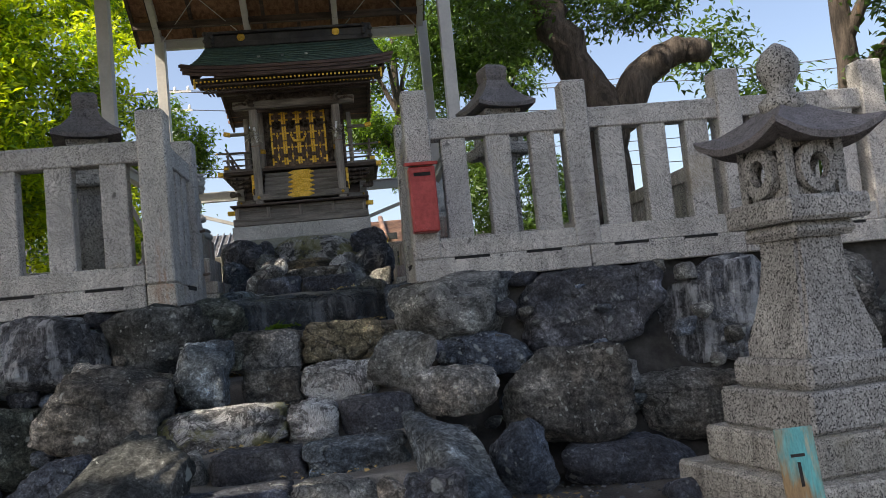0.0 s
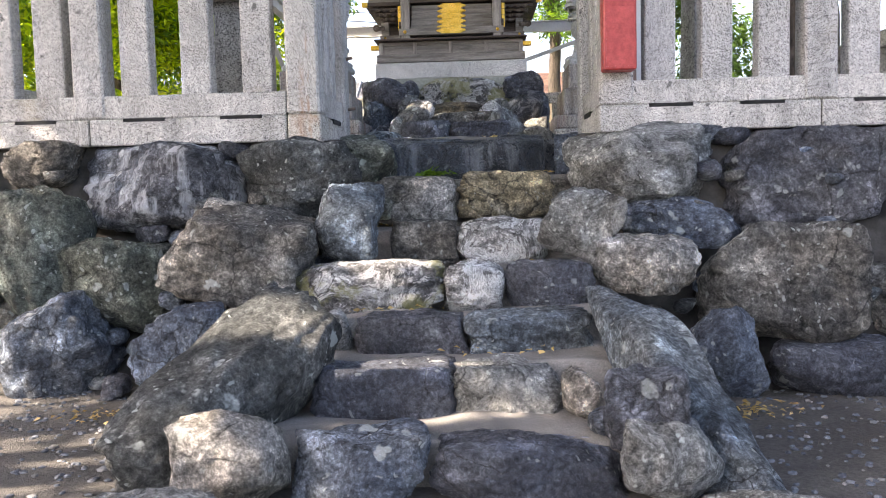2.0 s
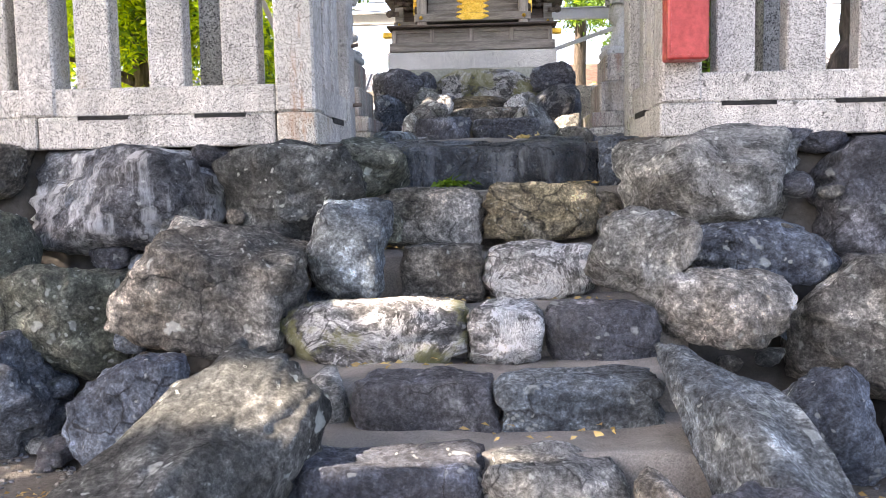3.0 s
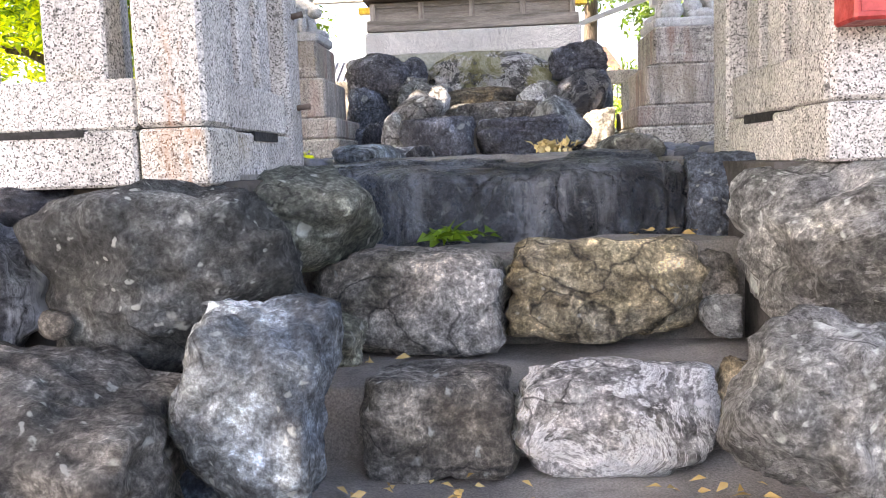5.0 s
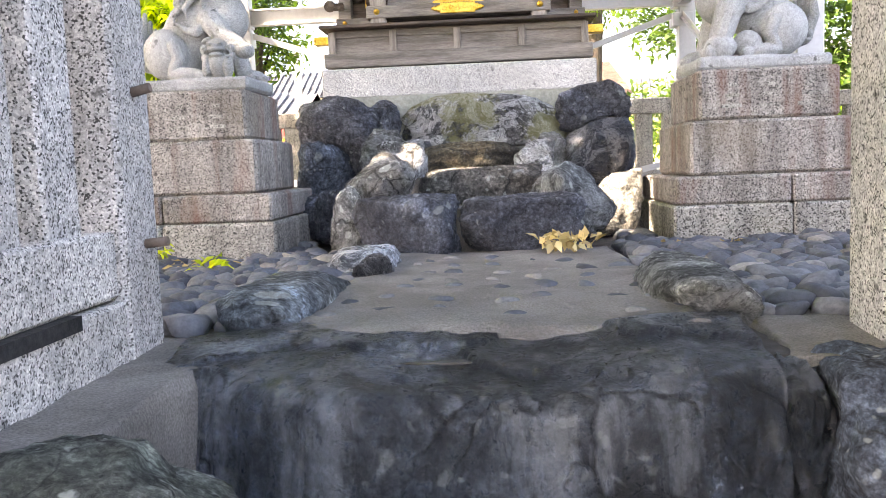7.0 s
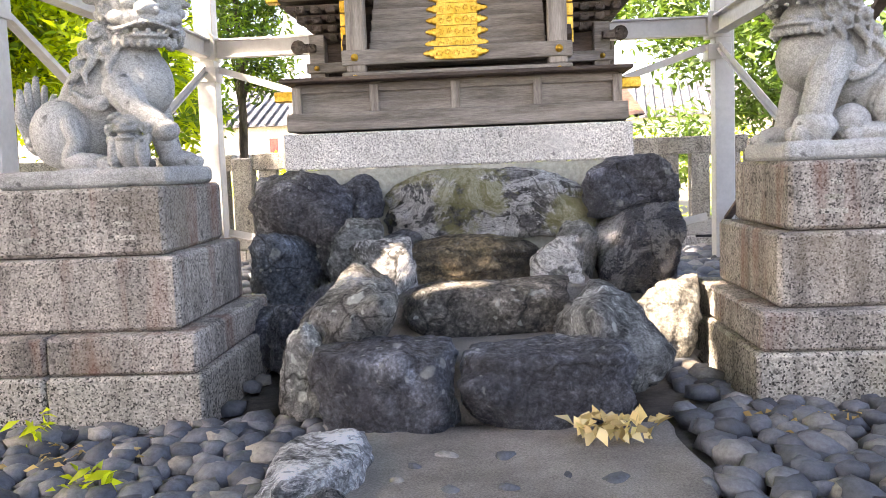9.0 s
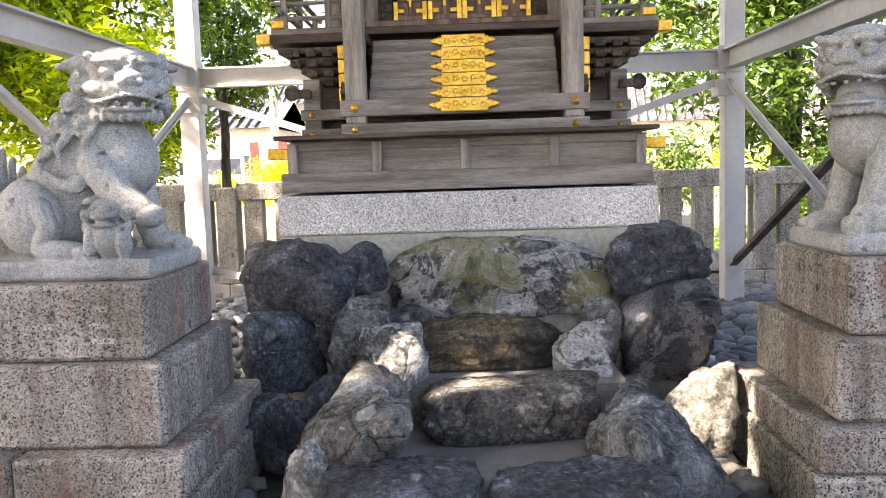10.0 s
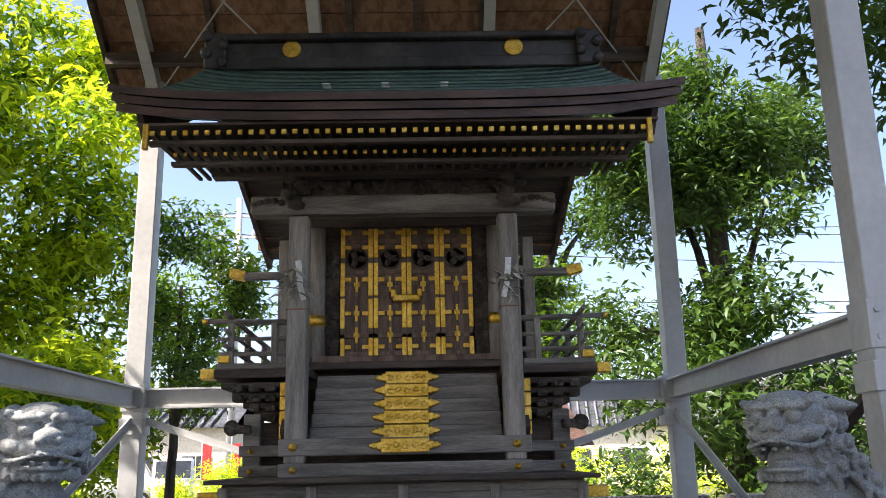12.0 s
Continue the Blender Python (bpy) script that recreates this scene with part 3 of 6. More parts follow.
stone(wall, "green", -2.37, 5.6, 0.57, 0.66, 0.55, cuts=6)
stone(wall, "green", -2.80, 5.55, 0.73, 0.55, 0.82)
stone(wall, "blue", -2.68, 5.35, 0.18, 0.68, 0.62, tilt=(0, -25, 0), cuts=7)
stone(wall, "blue", -1.82, 5.0, 0.28, 0.48, 0.52)
stone(wall, "ash", -1.27, 3.70, 0.27, 0.44, 0.46, d=1.18, tilt=(28, 12, -24), sub=5, cuts=9, label="long leaning boulder beside the steps")
stone(wall, "tan", -1.18, 3.72, 0.17, 0.38, 0.36, sub=4, blocky=0.9)
stone(wall, "brown", -2.99, 6.0, 1.27, 0.46, 0.32)
stone(wall, "grey", -1.28, 3.3, 0.10, 0.46, 0.24)
stone(wall, "dark", -1.94, 6.1, 1.03, 0.29, 0.16)
stone(wall, "dark", -1.83, 6.15, 1.34, 0.22, 0.14)
stone(wall, "green", -1.05, 6.22, 1.26, 0.42, 0.33, d=0.62, blocky=0.85)
stone(wall, "green", -0.93, 5.9, 0.98, 0.22, 0.16)
stone(wall, "dark", -2.26, 5.3, 0.07, 0.14, 0.13)
stone(wall, "dark", -2.25, 5.9, 0.85, 0.22, 0.12)
stone(wall, "blue", -2.85, 5.8, 0.71, 0.34, 0.72)
stone(wall, "green", -3.40, 5.6, 0.45, 0.75, 0.9)
stone(wall, "dark", -3.75, 5.8, 1.08, 0.85, 0.6)
stone(wall, "brown", -4.3, 5.5, 0.5, 0.95, 0.9)
stone(wall, "blue", -4.8, 5.8, 1.1, 0.9, 0.6)
stone(wall, "green", -5.3, 5.5, 0.45, 0.95, 0.9)
# right of the steps
stone(wall, "grey", 0.66, 5.92, 1.16, 0.88, 0.56)
stone(wall, "dark", 1.67, 6.02, 1.10, 1.08, 0.60, sub=5, cuts=7, sharp=14)
stone(wall, "drip", 2.63, 5.95, 0.99, 1.0, 0.80, cuts=6, sharp=14)
stone(wall, "brown", 1.31, 5.36, 0.55, 0.84, 0.62, sub=5, cuts=7)
stone(wall, "brown", 2.23, 5.6, 0.36, 0.88, 0.52, cuts=8)
stone(wall, "dark", 1.62, 5.2, 0.08, 0.92, 0.38, flat=0.2, sharp=14)
stone(wall, "blue", 0.83, 5.75, 0.85, 0.63, 0.29)
stone(wall, "tan", 0.56, 5.3, 0.66, 0.55, 0.32, rough=0.09)
stone(wall, "grey", 0.24, 5.5, 0.86, 0.40, 0.40, tilt=(0, 20, 0), cuts=7, sharp=14)
stone(wall, "slate", 0.46, 3.74, 0.27, 0.32, 0.28, d=1.5, tilt=(24.7, 8, 19), cuts=7, sharp=12, label="long leaning slab beside the steps")
stone(wall, "dark", 0.27, 3.86, 0.30, 0.29, 0.29, cuts=6, sharp=18)
stone(wall, "grey", 0.34, 3.75, 0.15, 0.36, 0.30, blocky=0.9)
stone(wall, "grey", 0.53, 3.45, 0.06, 0.46, 0.20)
stone(wall, "blue", 0.91, 5.15, 0.22, 0.38, 0.48)
stone(wall, "tan", 0.08, 4.2, 0.27, 0.15, 0.21, blocky=0.9)
stone(wall, "dark", 0.16, 4.0, 0.22, 0.15, 0.10)
stone(wall, "dark", 0.87, 6.15, 1.36, 0.59, 0.12)
stone(wall, "dark", 1.2, 6.15, 1.36, 0.24, 0.14)
stone(wall, "tan", 2.2, 6.1, 1.33, 0.14, 0.14)
stone(wall, "grey", 1.76, 5.8, 0.52, 0.3, 0.37)
stone(wall, "brown", 3.4, 5.85, 1.0, 0.85, 0.75)
stone(wall, "dark", 3.2, 5.6, 0.4, 1.0, 0.6)
stone(wall, "green", 4.2, 5.8, 0.6, 0.9, 1.2)
stone(wall, "dark", 1.75, 4.6, 0.02, 0.32, 0.22)
# small stones wedged into the gaps
fill = random.Random(21)
for k in range(70):
    x = fill.uniform(-3.2, -1.15) if k % 2 else fill.uniform(0.5, 3.1)
    z = fill.uniform(0.05, 1.3)
    s = fill.uniform(0.09, 0.19)
    stone(wall, fill.choice(("dark", "blue", "ash", "brown", "grey")), x, 5.48 + 0.42 * z, z, s, s * fill.uniform(0.6, 0.9), d=s, sub=3)
# the rows of step stones, from the ground up
stone(steps, "blue", -0.74, 3.8, 0.10, 0.48, 0.28, d=0.34, flat=0.2, sharp=14, cuts=7)
stone(steps, "dark", -0.14, 3.8, 0.08, 0.68, 0.26, d=0.34, flat=0.2, sharp=14, cuts=7)
stone(steps, "dark", -0.72, 4.36, 0.25, 0.62, 0.25, d=0.3, flat=0.15, sharp=14, cuts=8, blocky=0.65)
stone(steps, "grey", -0.20, 4.36, 0.25, 0.44, 0.24, d=0.3, cuts=9, blocky=0.7, flat=0.1)
stone(steps, "dark", -0.64, 4.86, 0.40, 0.54, 0.20, d=0.3, flat=0.15, sharp=14, blocky=0.65)
stone(steps, "slate", -0.09, 4.86, 0.41, 0.58, 0.20, d=0.3, flat=0.15, sharp=14, blocky=0.65)
stone(steps, "grey", -1.03, 4.9, 0.42, 0.22, 0.2, d=0.26)
stone(steps, "streak", -0.88, 5.33, 0.60, 0.76, 0.22, d=0.3, blocky=0.65, lump=0.12)
stone(steps, "pale", -0.34, 5.33, 0.59, 0.31, 0.21, d=0.3, cuts=8, blocky=0.7)
stone(steps, "dark", 0.05, 5.33, 0.59, 0.45, 0.2, d=0.3, flat=0.15, blocky=0.65)
stone(steps, "brown", -0.63, 5.86, 0.79, 0.38, 0.21, d=0.3, sub=5, flat=0.15, sharp=14, blocky=0.62)
stone(steps, "pale", -0.18, 5.86, 0.79, 0.52, 0.23, d=0.3, blocky=0.68, lump=0.1)
stone(steps, "ochre", 0.14, 5.95, 0.85, 0.11, 0.10, d=0.12)
stone(steps, "tan", -0.74, 6.33, 1.03, 0.60, 0.25, d=0.34, rough=0.06, lump=0.12, blocky=0.72)
stone(steps, "ochre", -0.14, 6.35, 1.05, 0.60, 0.25, d=0.34, rough=0.055, lump=0.26, blocky=0.72)
stone(steps, "tan", 0.22, 6.5, 1.06, 0.14, 0.11, d=0.18)
stone(steps, "grey", 0.21, 6.40, 0.96, 0.12, 0.06, d=0.12)
stone(steps, "blue", 0.40, 6.78, 1.26, 0.40, 0.32, d=0.42, sharp=16, cuts=5)
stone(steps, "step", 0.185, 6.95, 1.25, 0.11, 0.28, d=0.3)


def top_slab():
    """The broad dark riser at the gate: a split slab with a scalloped front and a top that rises gently to the path."""
    b = bmesh.new()
    nx, nf, ny = 130, 26, 34

    def lip(x):
        k = (x + 0.40) / 0.72
        return 6.885 + 0.16 * min(1.0, k * k) + 0.022 * math.sin(x * 11.0 + 0.6) + 0.014 * noise.noise(Vector((x * 9, 0, 3))) + 0.006 * noise.noise(Vector((x * 30, 0, 8)))

    def top(x, y):
        k = max(0.0, min(1.0, (y - lip(x)) / 0.4))
        edge = 1.366 + 0.012 * math.sin(x * 6.0 + 1.0)
        flake = 0.012 if noise.noise(Vector((x * 3.2, y * 5.0, 4))) + 0.3 * noise.noise(Vector((x * 14, y * 14, 4))) > 0.12 else 0.0
        return edge + 0.055 * k ** 0.8 + flake + 0.014 * noise.noise(Vector((x * 5, y * 5, 1))) + 0.006 * noise.noise(Vector((x * 19, y * 19, 2)))

    grid = []
    for i in range(nx + 1):
        x = -1.18 + 1.33 * i / nx
        f = lip(x)
        back = 7.36 + 0.05 * math.sin(x * 5) + 0.04 * noise.noise(Vector((x * 8, 5, 0)))
        col = []
        for j in range(nf):
            k = j / (nf - 1)
            scoop = 0.045 * abs(noise.noise(Vector((x * 5.5, k * 0.5, 9)))) + 0.02 * abs(noise.noise(Vector((x * 14, k * 1.2, 4)))) + 0.007 * noise.noise(Vector((x * 40, k * 9, 6)))
            y = f - 0.075 * (1 - k) + scoop * math.sin(math.pi * min(1, 0.15 + 0.85 * k)) + 0.02 * max(0.0, (k - 0.9) / 0.1) ** 2
            col.append(b.verts.new((x, y, 1.06 + k * (top(x, f + 0.02) - 0.006 - 1.06))))
        for j in range(1, ny + 1):
            y = f + 0.02 + (back - f - 0.02) * j / ny
            col.append(b.verts.new((x, y, top(x, y) - (0.05 if j == ny else 0))))
        grid.append(col)
    for a, c in zip(grid, grid[1:]):
        for j in range(len(a) - 1):
            b.faces.new((a[j], c[j], c[j + 1], a[j + 1])).smooth = True
    for col in (grid[0][::-1], grid[-1]):
        b.faces.new(col)
    return b


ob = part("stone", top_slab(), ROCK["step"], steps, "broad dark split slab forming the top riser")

# mortared path on the terrace with stones let in
def mortar_sheet(x0, x1, y0, y1, z0, z, wave=0.05, seed=0.0):
    """A hand-laid cement sheet with an uneven face and a wandering edge."""
    n, m = 44, 56
    b = bmesh.new()
    top = []
    for i in range(n + 1):
        row = []
        for j in range(m + 1):
            u, v = i / n, j / m
            x = x0 + (x1 - x0) * u + wave * (1 if u in (0, 1) else 0.3) * noise.noise(Vector((v * 7, u * 3 + seed, 1)))
            y = y0 + (y1 - y0) * v + wave * (1 if v in (0, 1) else 0.3) * noise.noise(Vector((u * 7, v * 3 - seed, 2)))
            edge = min(u, 1 - u, v, 1 - v)
            row.append(b.verts.new((x, y, z + 0.018 * noise.noise(Vector((x * 3, y * 3, seed))) + 0.007 * noise.noise(Vector((x * 13, y * 13, seed))) - (0.03 if edge == 0 else 0))))
        top.append(row)
    for p, q in zip(top, top[1:]):
        for j in range(m):
            b.faces.new((p[j], q[j], q[j + 1], p[j + 1])).smooth = True
    rim = [r[0] for r in top] + top[-1][1:] + [r[-1] for r in top[::-1][1:]] + top[0][::-1][1:-1]
    low = [b.verts.new((v.co.x, v.co.y, z0)) for v in rim]
    for k in range(len(rim)):
        l = (k + 1) % len(rim)
        b.faces.new((rim[l], rim[k], low[k], low[l]))
    b.faces.new(low)
    bmesh.ops.recalc_face_normals(b, faces=b.faces[:])
    return b


path = tagged(part("path", mortar_sheet(-0.95, 0.10, 7.27, 9.15, 1.2, 1.434), MORTAR), "sandy cement path with pebbles set in it", "path", kind="structure")
for x0, x1, y0, s in ((-1.52, -1.08, 6.46, 5.0), (0.2, 0.66, 7.06, 9.0)):
    tagged(part("path", mortar_sheet(x0, x1, y0, 7.62, 1.1, 1.405, 0.05, s), MORTAR), "cement threshold beside the gate posts", "path", kind="structure")
stone(path, "slate", -1.03, 7.40, 1.42, 0.28, 0.18, d=0.85, flat=0.3, rough=0.05)
stone(path, "pale", -0.95, 8.42, 1.44, 0.30, 0.14, d=0.62, flat=0.3)
stone(path, "grey", 0.14, 7.46, 1.425, 0.28, 0.18, d=1.0, flat=0.3, rough=0.05)
stone(path, "black", -0.86, 8.28, 1.46, 0.14, 0.10, d=0.18, cuts=6, sharp=16)

# ---- stepped rockwork under the shrine ----
pile = thing("rockwork", (0, 0, 0), "mortared rockery of dark boulders with small steps", "rockery", kind="structure")
part("core", box(-1.42, 0.30, 10.58, 12.7, 1.2, 2.256), RENDERED, pile, "cement render between the boulders")
part("core", box(-1.0, -0.05, 9.85, 10.58, 1.2, 1.76), MORTAR, pile, "sandy cement tread")
part("core", box(-0.95, -0.10, 9.2, 9.85, 1.2, 1.62), MORTAR, pile, "sandy cement tread")
part("core", box(-1.15, 0.12, 10.42, 10.58, 1.2, 1.93), RENDERED, pile)
stone(pile, "dark", -0.82, 9.05, 1.545, 0.48, 0.30, d=0.34, flat=0.15, sharp=14, blocky=0.68)
stone(pile, "dark", -0.29, 9.05, 1.54, 0.56, 0.28, d=0.34, flat=0.15, sharp=14, blocky=0.68, sub=5)
stone(pile, "brown", -0.48, 9.6, 1.70, 0.64, 0.22, d=0.32, flat=0.15, blocky=0.68, sub=5)
stone(pile, "grey", -0.99, 9.3, 1.68, 0.30, 0.46, d=0.5, tilt=(0, 28, 0))
stone(pile, "grey", -1.09, 9.2, 1.58, 0.20, 0.32, d=0.3)
stone(pile, "grey", -0.04, 9.25, 1.62, 0.36, 0.40, d=0.5, tilt=(0, -25, 0))
stone(pile, "log", -0.53, 10.05, 1.85, 0.58, 0.20, d=0.28, blocky=0.72, sub=5)
stone(pile, "pale", -0.90, 9.85, 1.84, 0.27, 0.26, d=0.24, cuts=8)
stone(pile, "grey", -1.04, 10.05, 1.90, 0.23, 0.28, d=0.25)
stone(pile, "pale", -0.19, 9.95, 1.82, 0.22, 0.25, d=0.24, cuts=8)
stone(pile, "streak", -0.48, 10.36, 2.07, 1.0, 0.34, d=0.45, sub=5, blocky=0.68)
stone(pile, "dark", -1.35, 10.3, 2.08, 0.52, 0.36, sub=5)
stone(pile, "dark", -1.07, 10.42, 2.12, 0.22, 0.22)
stone(pile, "blue", -1.40, 10.2, 1.80, 0.36, 0.37, sub=5)
stone(pile, "dark", -1.14, 10.25, 1.86, 0.22, 0.29)
stone(pile, "dark", 0.18, 10.3, 2.13, 0.44, 0.29, d=0.5, cuts=6, sharp=16, sub=5)
stone(pile, "black", 0.19, 10.12, 1.86, 0.38, 0.40, cuts=6, sharp=18, sub=5)
stone(pile, "sand", 0.26, 9.95, 1.58, 0.29, 0.36, cuts=7)
stone(pile, "grey", -0.07, 10.25, 1.83, 0.19, 0.33)
stone(pile, "dark", -1.12, 9.85, 1.66, 0.22, 0.26)
stone(pile, "sand", -0.01, 9.9, 1.62, 0.18, 0.24)
stone(pile, "dark", -1.29, 9.85, 1.56, 0.24, 0.30)
stone(pile, "dark", -1.42, 9.95, 1.56, 0.22, 0.26)
stone(pile, "dark", -0.87, 10.25, 1.92, 0.22, 0.10)
stone(pile, "dark", -0.35, 10.15, 1.72, 0.3, 0.2)
stone(pile, "dark", -0.75, 10.1, 1.72, 0.3, 0.2)
stone(pile, "blue", -1.45, 10.7, 1.75, 0.4, 0.8, d=0.5)
stone(pile, "dark", 0.30, 10.8, 1.75, 0.4, 0.8, d=0.5)


# ---- granite fences ----
def fence_run(name, x0, x1, y, posts, bal, z=1.40, top=2.80, first=None, material=GRANITE, slot=True, label="low granite shrine fence with square balusters", base=True, gap=0.315, cap=True, beam_z=(2.43, 2.585), corner=False):
    """A fence along local x. posts: their middles; bal: balusters in each bay."""
    f = thing(name, (0, 0, 0), label, "stone fence", "granite fences")
    build_fence(f, x0, x1, y, posts, bal, z, top, material, base, beam_z, corner)
    return f


def build_fence(f, x0, x1, y, posts, bal, z, top, material, base, beam_z, corner=False, pw=0.19, sw=0.185, low=1.69):
    ys = (y, y + 0.20)
    if base:
        edges = [x0] + [p for p in posts[1:-1]] + [x1]
        for a, c in zip(edges, edges[1:]):
            part("plinth_block", box(a + 0.003, c - 0.003, y - 0.02, y + 0.26, z - 0.015, z + 0.145, 0.008), GRANITE_BASE, f)
            part("bottom_rail", box(a + 0.003, c - 0.003, y, y + 0.22, z + 0.147, low, 0.008), GRANITE_BASE, f)
    for p in (posts[:-1] if corner else posts):
        b = box(p - pw / 2, p + pw / 2, y - 0.012, y + pw - 0.012, z + 0.15, top, 0.012)
        part("post", b, material, f)
    for a, c in zip(posts, posts[1:]):
        a, c = a + pw / 2, c - pw / 2
        part("top_rail", box(a - 0.01, c + 0.01, y + 0.015, y + 0.175, *beam_z, 0.01), material, f)
        n = max(1, round((c - a - 0.1) / bal))
        step = (c - a) / n
        for i in range(n):
            m = a + step * (i + 0.5)
            w = min(sw, step - 0.11)
            part("baluster", box(m - w / 2, m + w / 2, y + 0.03, y + 0.155, low - 0.004, beam_z[0] + 0.004, 0.008), material, f)
        if base:
            for k in (0.22, 0.75):
                s = a + (c - a) * k
                part("drain_slot", box(s - 0.13, s + 0.13, y - 0.024, y + 0.02, z + 0.128, z + 0.149), BLACK, f, "dark drain slot")


fence_left = fence_run("stone_fence", -5.6, -1.47, 6.2, (-5.0, -3.85, -2.70, -1.37), 0.33, corner=True)
part("corner_block", box(-1.463, -1.262, 6.176, 6.46, 1.378, 1.545, 0.01), GRANITE_RUST, fence_left, "granite corner block with orange rust stain")
part("corner_post", box(-1.468, -1.268, 6.184, 6.392, 1.549, 2.80, 0.014), GRANITE_RUN, fence_left, "granite corner post with thin rust runs")
fence_right = fence_run("stone_fence", 0.42, 4.9, 6.2, (0.53, 1.73, 2.93, 4.1), 0.335)
for nm, x, sgn in (("stone_fence", -1.37, 1), ("stone_fence", 0.53, -1)):
    f = thing(nm, (x, 6.41, 0), "short granite fence return flanking the gateway", "stone fence", "granite fences")
    f.rotation_euler = (0, 0, radians(90))
    part("plinth_block", box(0.0, 0.78, -0.10, 0.10, 1.34, 1.54, 0.008), GRANITE_BASE, f)
    part("bottom_rail", box(0.0, 0.78, -0.085, 0.085, 1.547, 1.70, 0.008), GRANITE_BASE, f)
    part("top_rail", box(-0.02, 0.80, -0.075, 0.075, 2.43, 2.585, 0.008), GRANITE, f)
    for m in (0.13, 0.36, 0.60):
        part("baluster", box(m - 0.075, m + 0.075, -0.06, 0.06, 1.69, 2.44, 0.008), GRANITE, f)
    part("gate_post", box(0.78, 0.98, -0.105, 0.105, 1.38, 2.78, 0.012), GRANITE, f)
    part("drain_slot", box(0.25, 0.55, -0.106, 0.106, 1.515, 1.546), BLACK, f, "dark drain slot")
    if sgn > 0:
        part("hook", tube((0.90, -0.105, 1.66), (0.90, -0.16, 1.665), 0.012), RUST_STEEL, f, "rusty iron peg")
        part("hook", tube((0.88, -0.105, 2.02), (0.88, -0.15, 2.03), 0.012), RUST_STEEL, f, "rusty iron peg")
back_fence = thing("stone_fence", (0, 0, 0), "weathered granite fence behind the shrine", "stone fence", "granite fences")
build_fence(back_fence, -6.5, 4.6, 14.5, (-6.0, -4.4, -2.8, -1.2, 0.4, 2.0, 3.6), 0.29, 1.38, 2.40, GRANITE_OLD, True, (2.28, 2.44))
for x, nm in ((3.7, "right"), (-6.2, "left")):
    side = thing("stone_fence", (x, 6.5, 0), "weathered granite side fence of the terrace", "stone fence", "granite fences")
    side.rotation_euler = (0, 0, radians(90))
    build_fence(side, 0.0, 8.0, 0.0, (0.1, 1.7, 3.3, 4.9, 6.5, 7.9), 0.29, 1.38, 2.40, GRANITE_OLD, True, (2.28, 2.44))

# red post box on the gate post
pb = thing("offering_box", (0.525, 6.17, 1.735), "dark red steel letter box hung on the gate post", "post box")
part("body", box(-0.095, 0.095, -0.14, 0.0, 0.0, 0.47, 0.008), RED, pb)
part("lid", beam((0, -0.165, 0.485), (0, 0.02, 0.515), 0.235, 0.025, bevel=0.005), RED, pb, "overhanging red lid")
part("slot", box(-0.06, 0.06, -0.147, -0.139, 0.40, 0.425), BLACK, pb, "dark letter slot")
part("flap", box(-0.065, 0.065, -0.15, -0.14, 0.425, 0.445, 0.003), RED, pb)
part("door_seam", box(-0.08, 0.08, -0.1425, -0.139, 0.02, 0.36), RED, pb)

# ---- lion-dog pedestals ----
def pedestal(x, y, s, label):
    p = thing("statue_pedestal", (x, y, 0), label, "pedestal", "statue pedestals")
    tiers = ((0.49, 1.36, 1.588), (0.47, 1.59, 1.722), (0.385, 1.724, 1.982), (0.33, 1.986, 2.225))
    for i, (r, z0, z1) in enumerate(tiers):
        if i < 2:
            for a, c in ((-r, -0.06 * s), (-0.06 * s, r)):
                part("base_block", box(min(a, c) + 0.003, max(a, c) - 0.003, -r, r, z0, z1, 0.012), GRANITE_OLD if i == 0 else GRANITE_PED, p)
        else:
            part("tier", box(-r, r, -r, r, z0, z1, 0.014), GRANITE_PED, p)
    for k in (-0.18, 0.0, 0.18):  # worn carved characters
        for j in range(3):
            part("carving", box(k - 0.05 + 0.02 * j, k + 0.05 - 0.012 * j, -0.333, -0.328, 2.04 + 0.05 * j, 2.058 + 0.05 * j), GRANITE_OLD, p, "worn carved stroke")
    return p


pedestal(-1.925, 9.72, 1, "stepped speckled granite pedestal under a lion-dog statue")
pedestal(0.905, 9.82, -1, "stepped granite pedestal with reddish stains under a statue")


def blob(bm, c, r, seed=0, sub=2, rot=(0, 0, 0), rough=0.06):
    u, faces = unit_ball(sub)
    m = np.array(Euler([radians(a) for a in rot]).to_matrix())
    p = u * np.array(r)
    p = p @ m.T
    off = Vector((seed * 7.1, seed * 3.3, 1))
    vs = []
    for q, n in zip(p, u):
        k = 1 + rough * noise.noise(Vector(q) * 9 + off)
        vs.append(bm.verts.new(Vector(c) + Vector(q) * k))
    for f in faces:
        bm.faces.new([vs[i] for i in f]).smooth = True


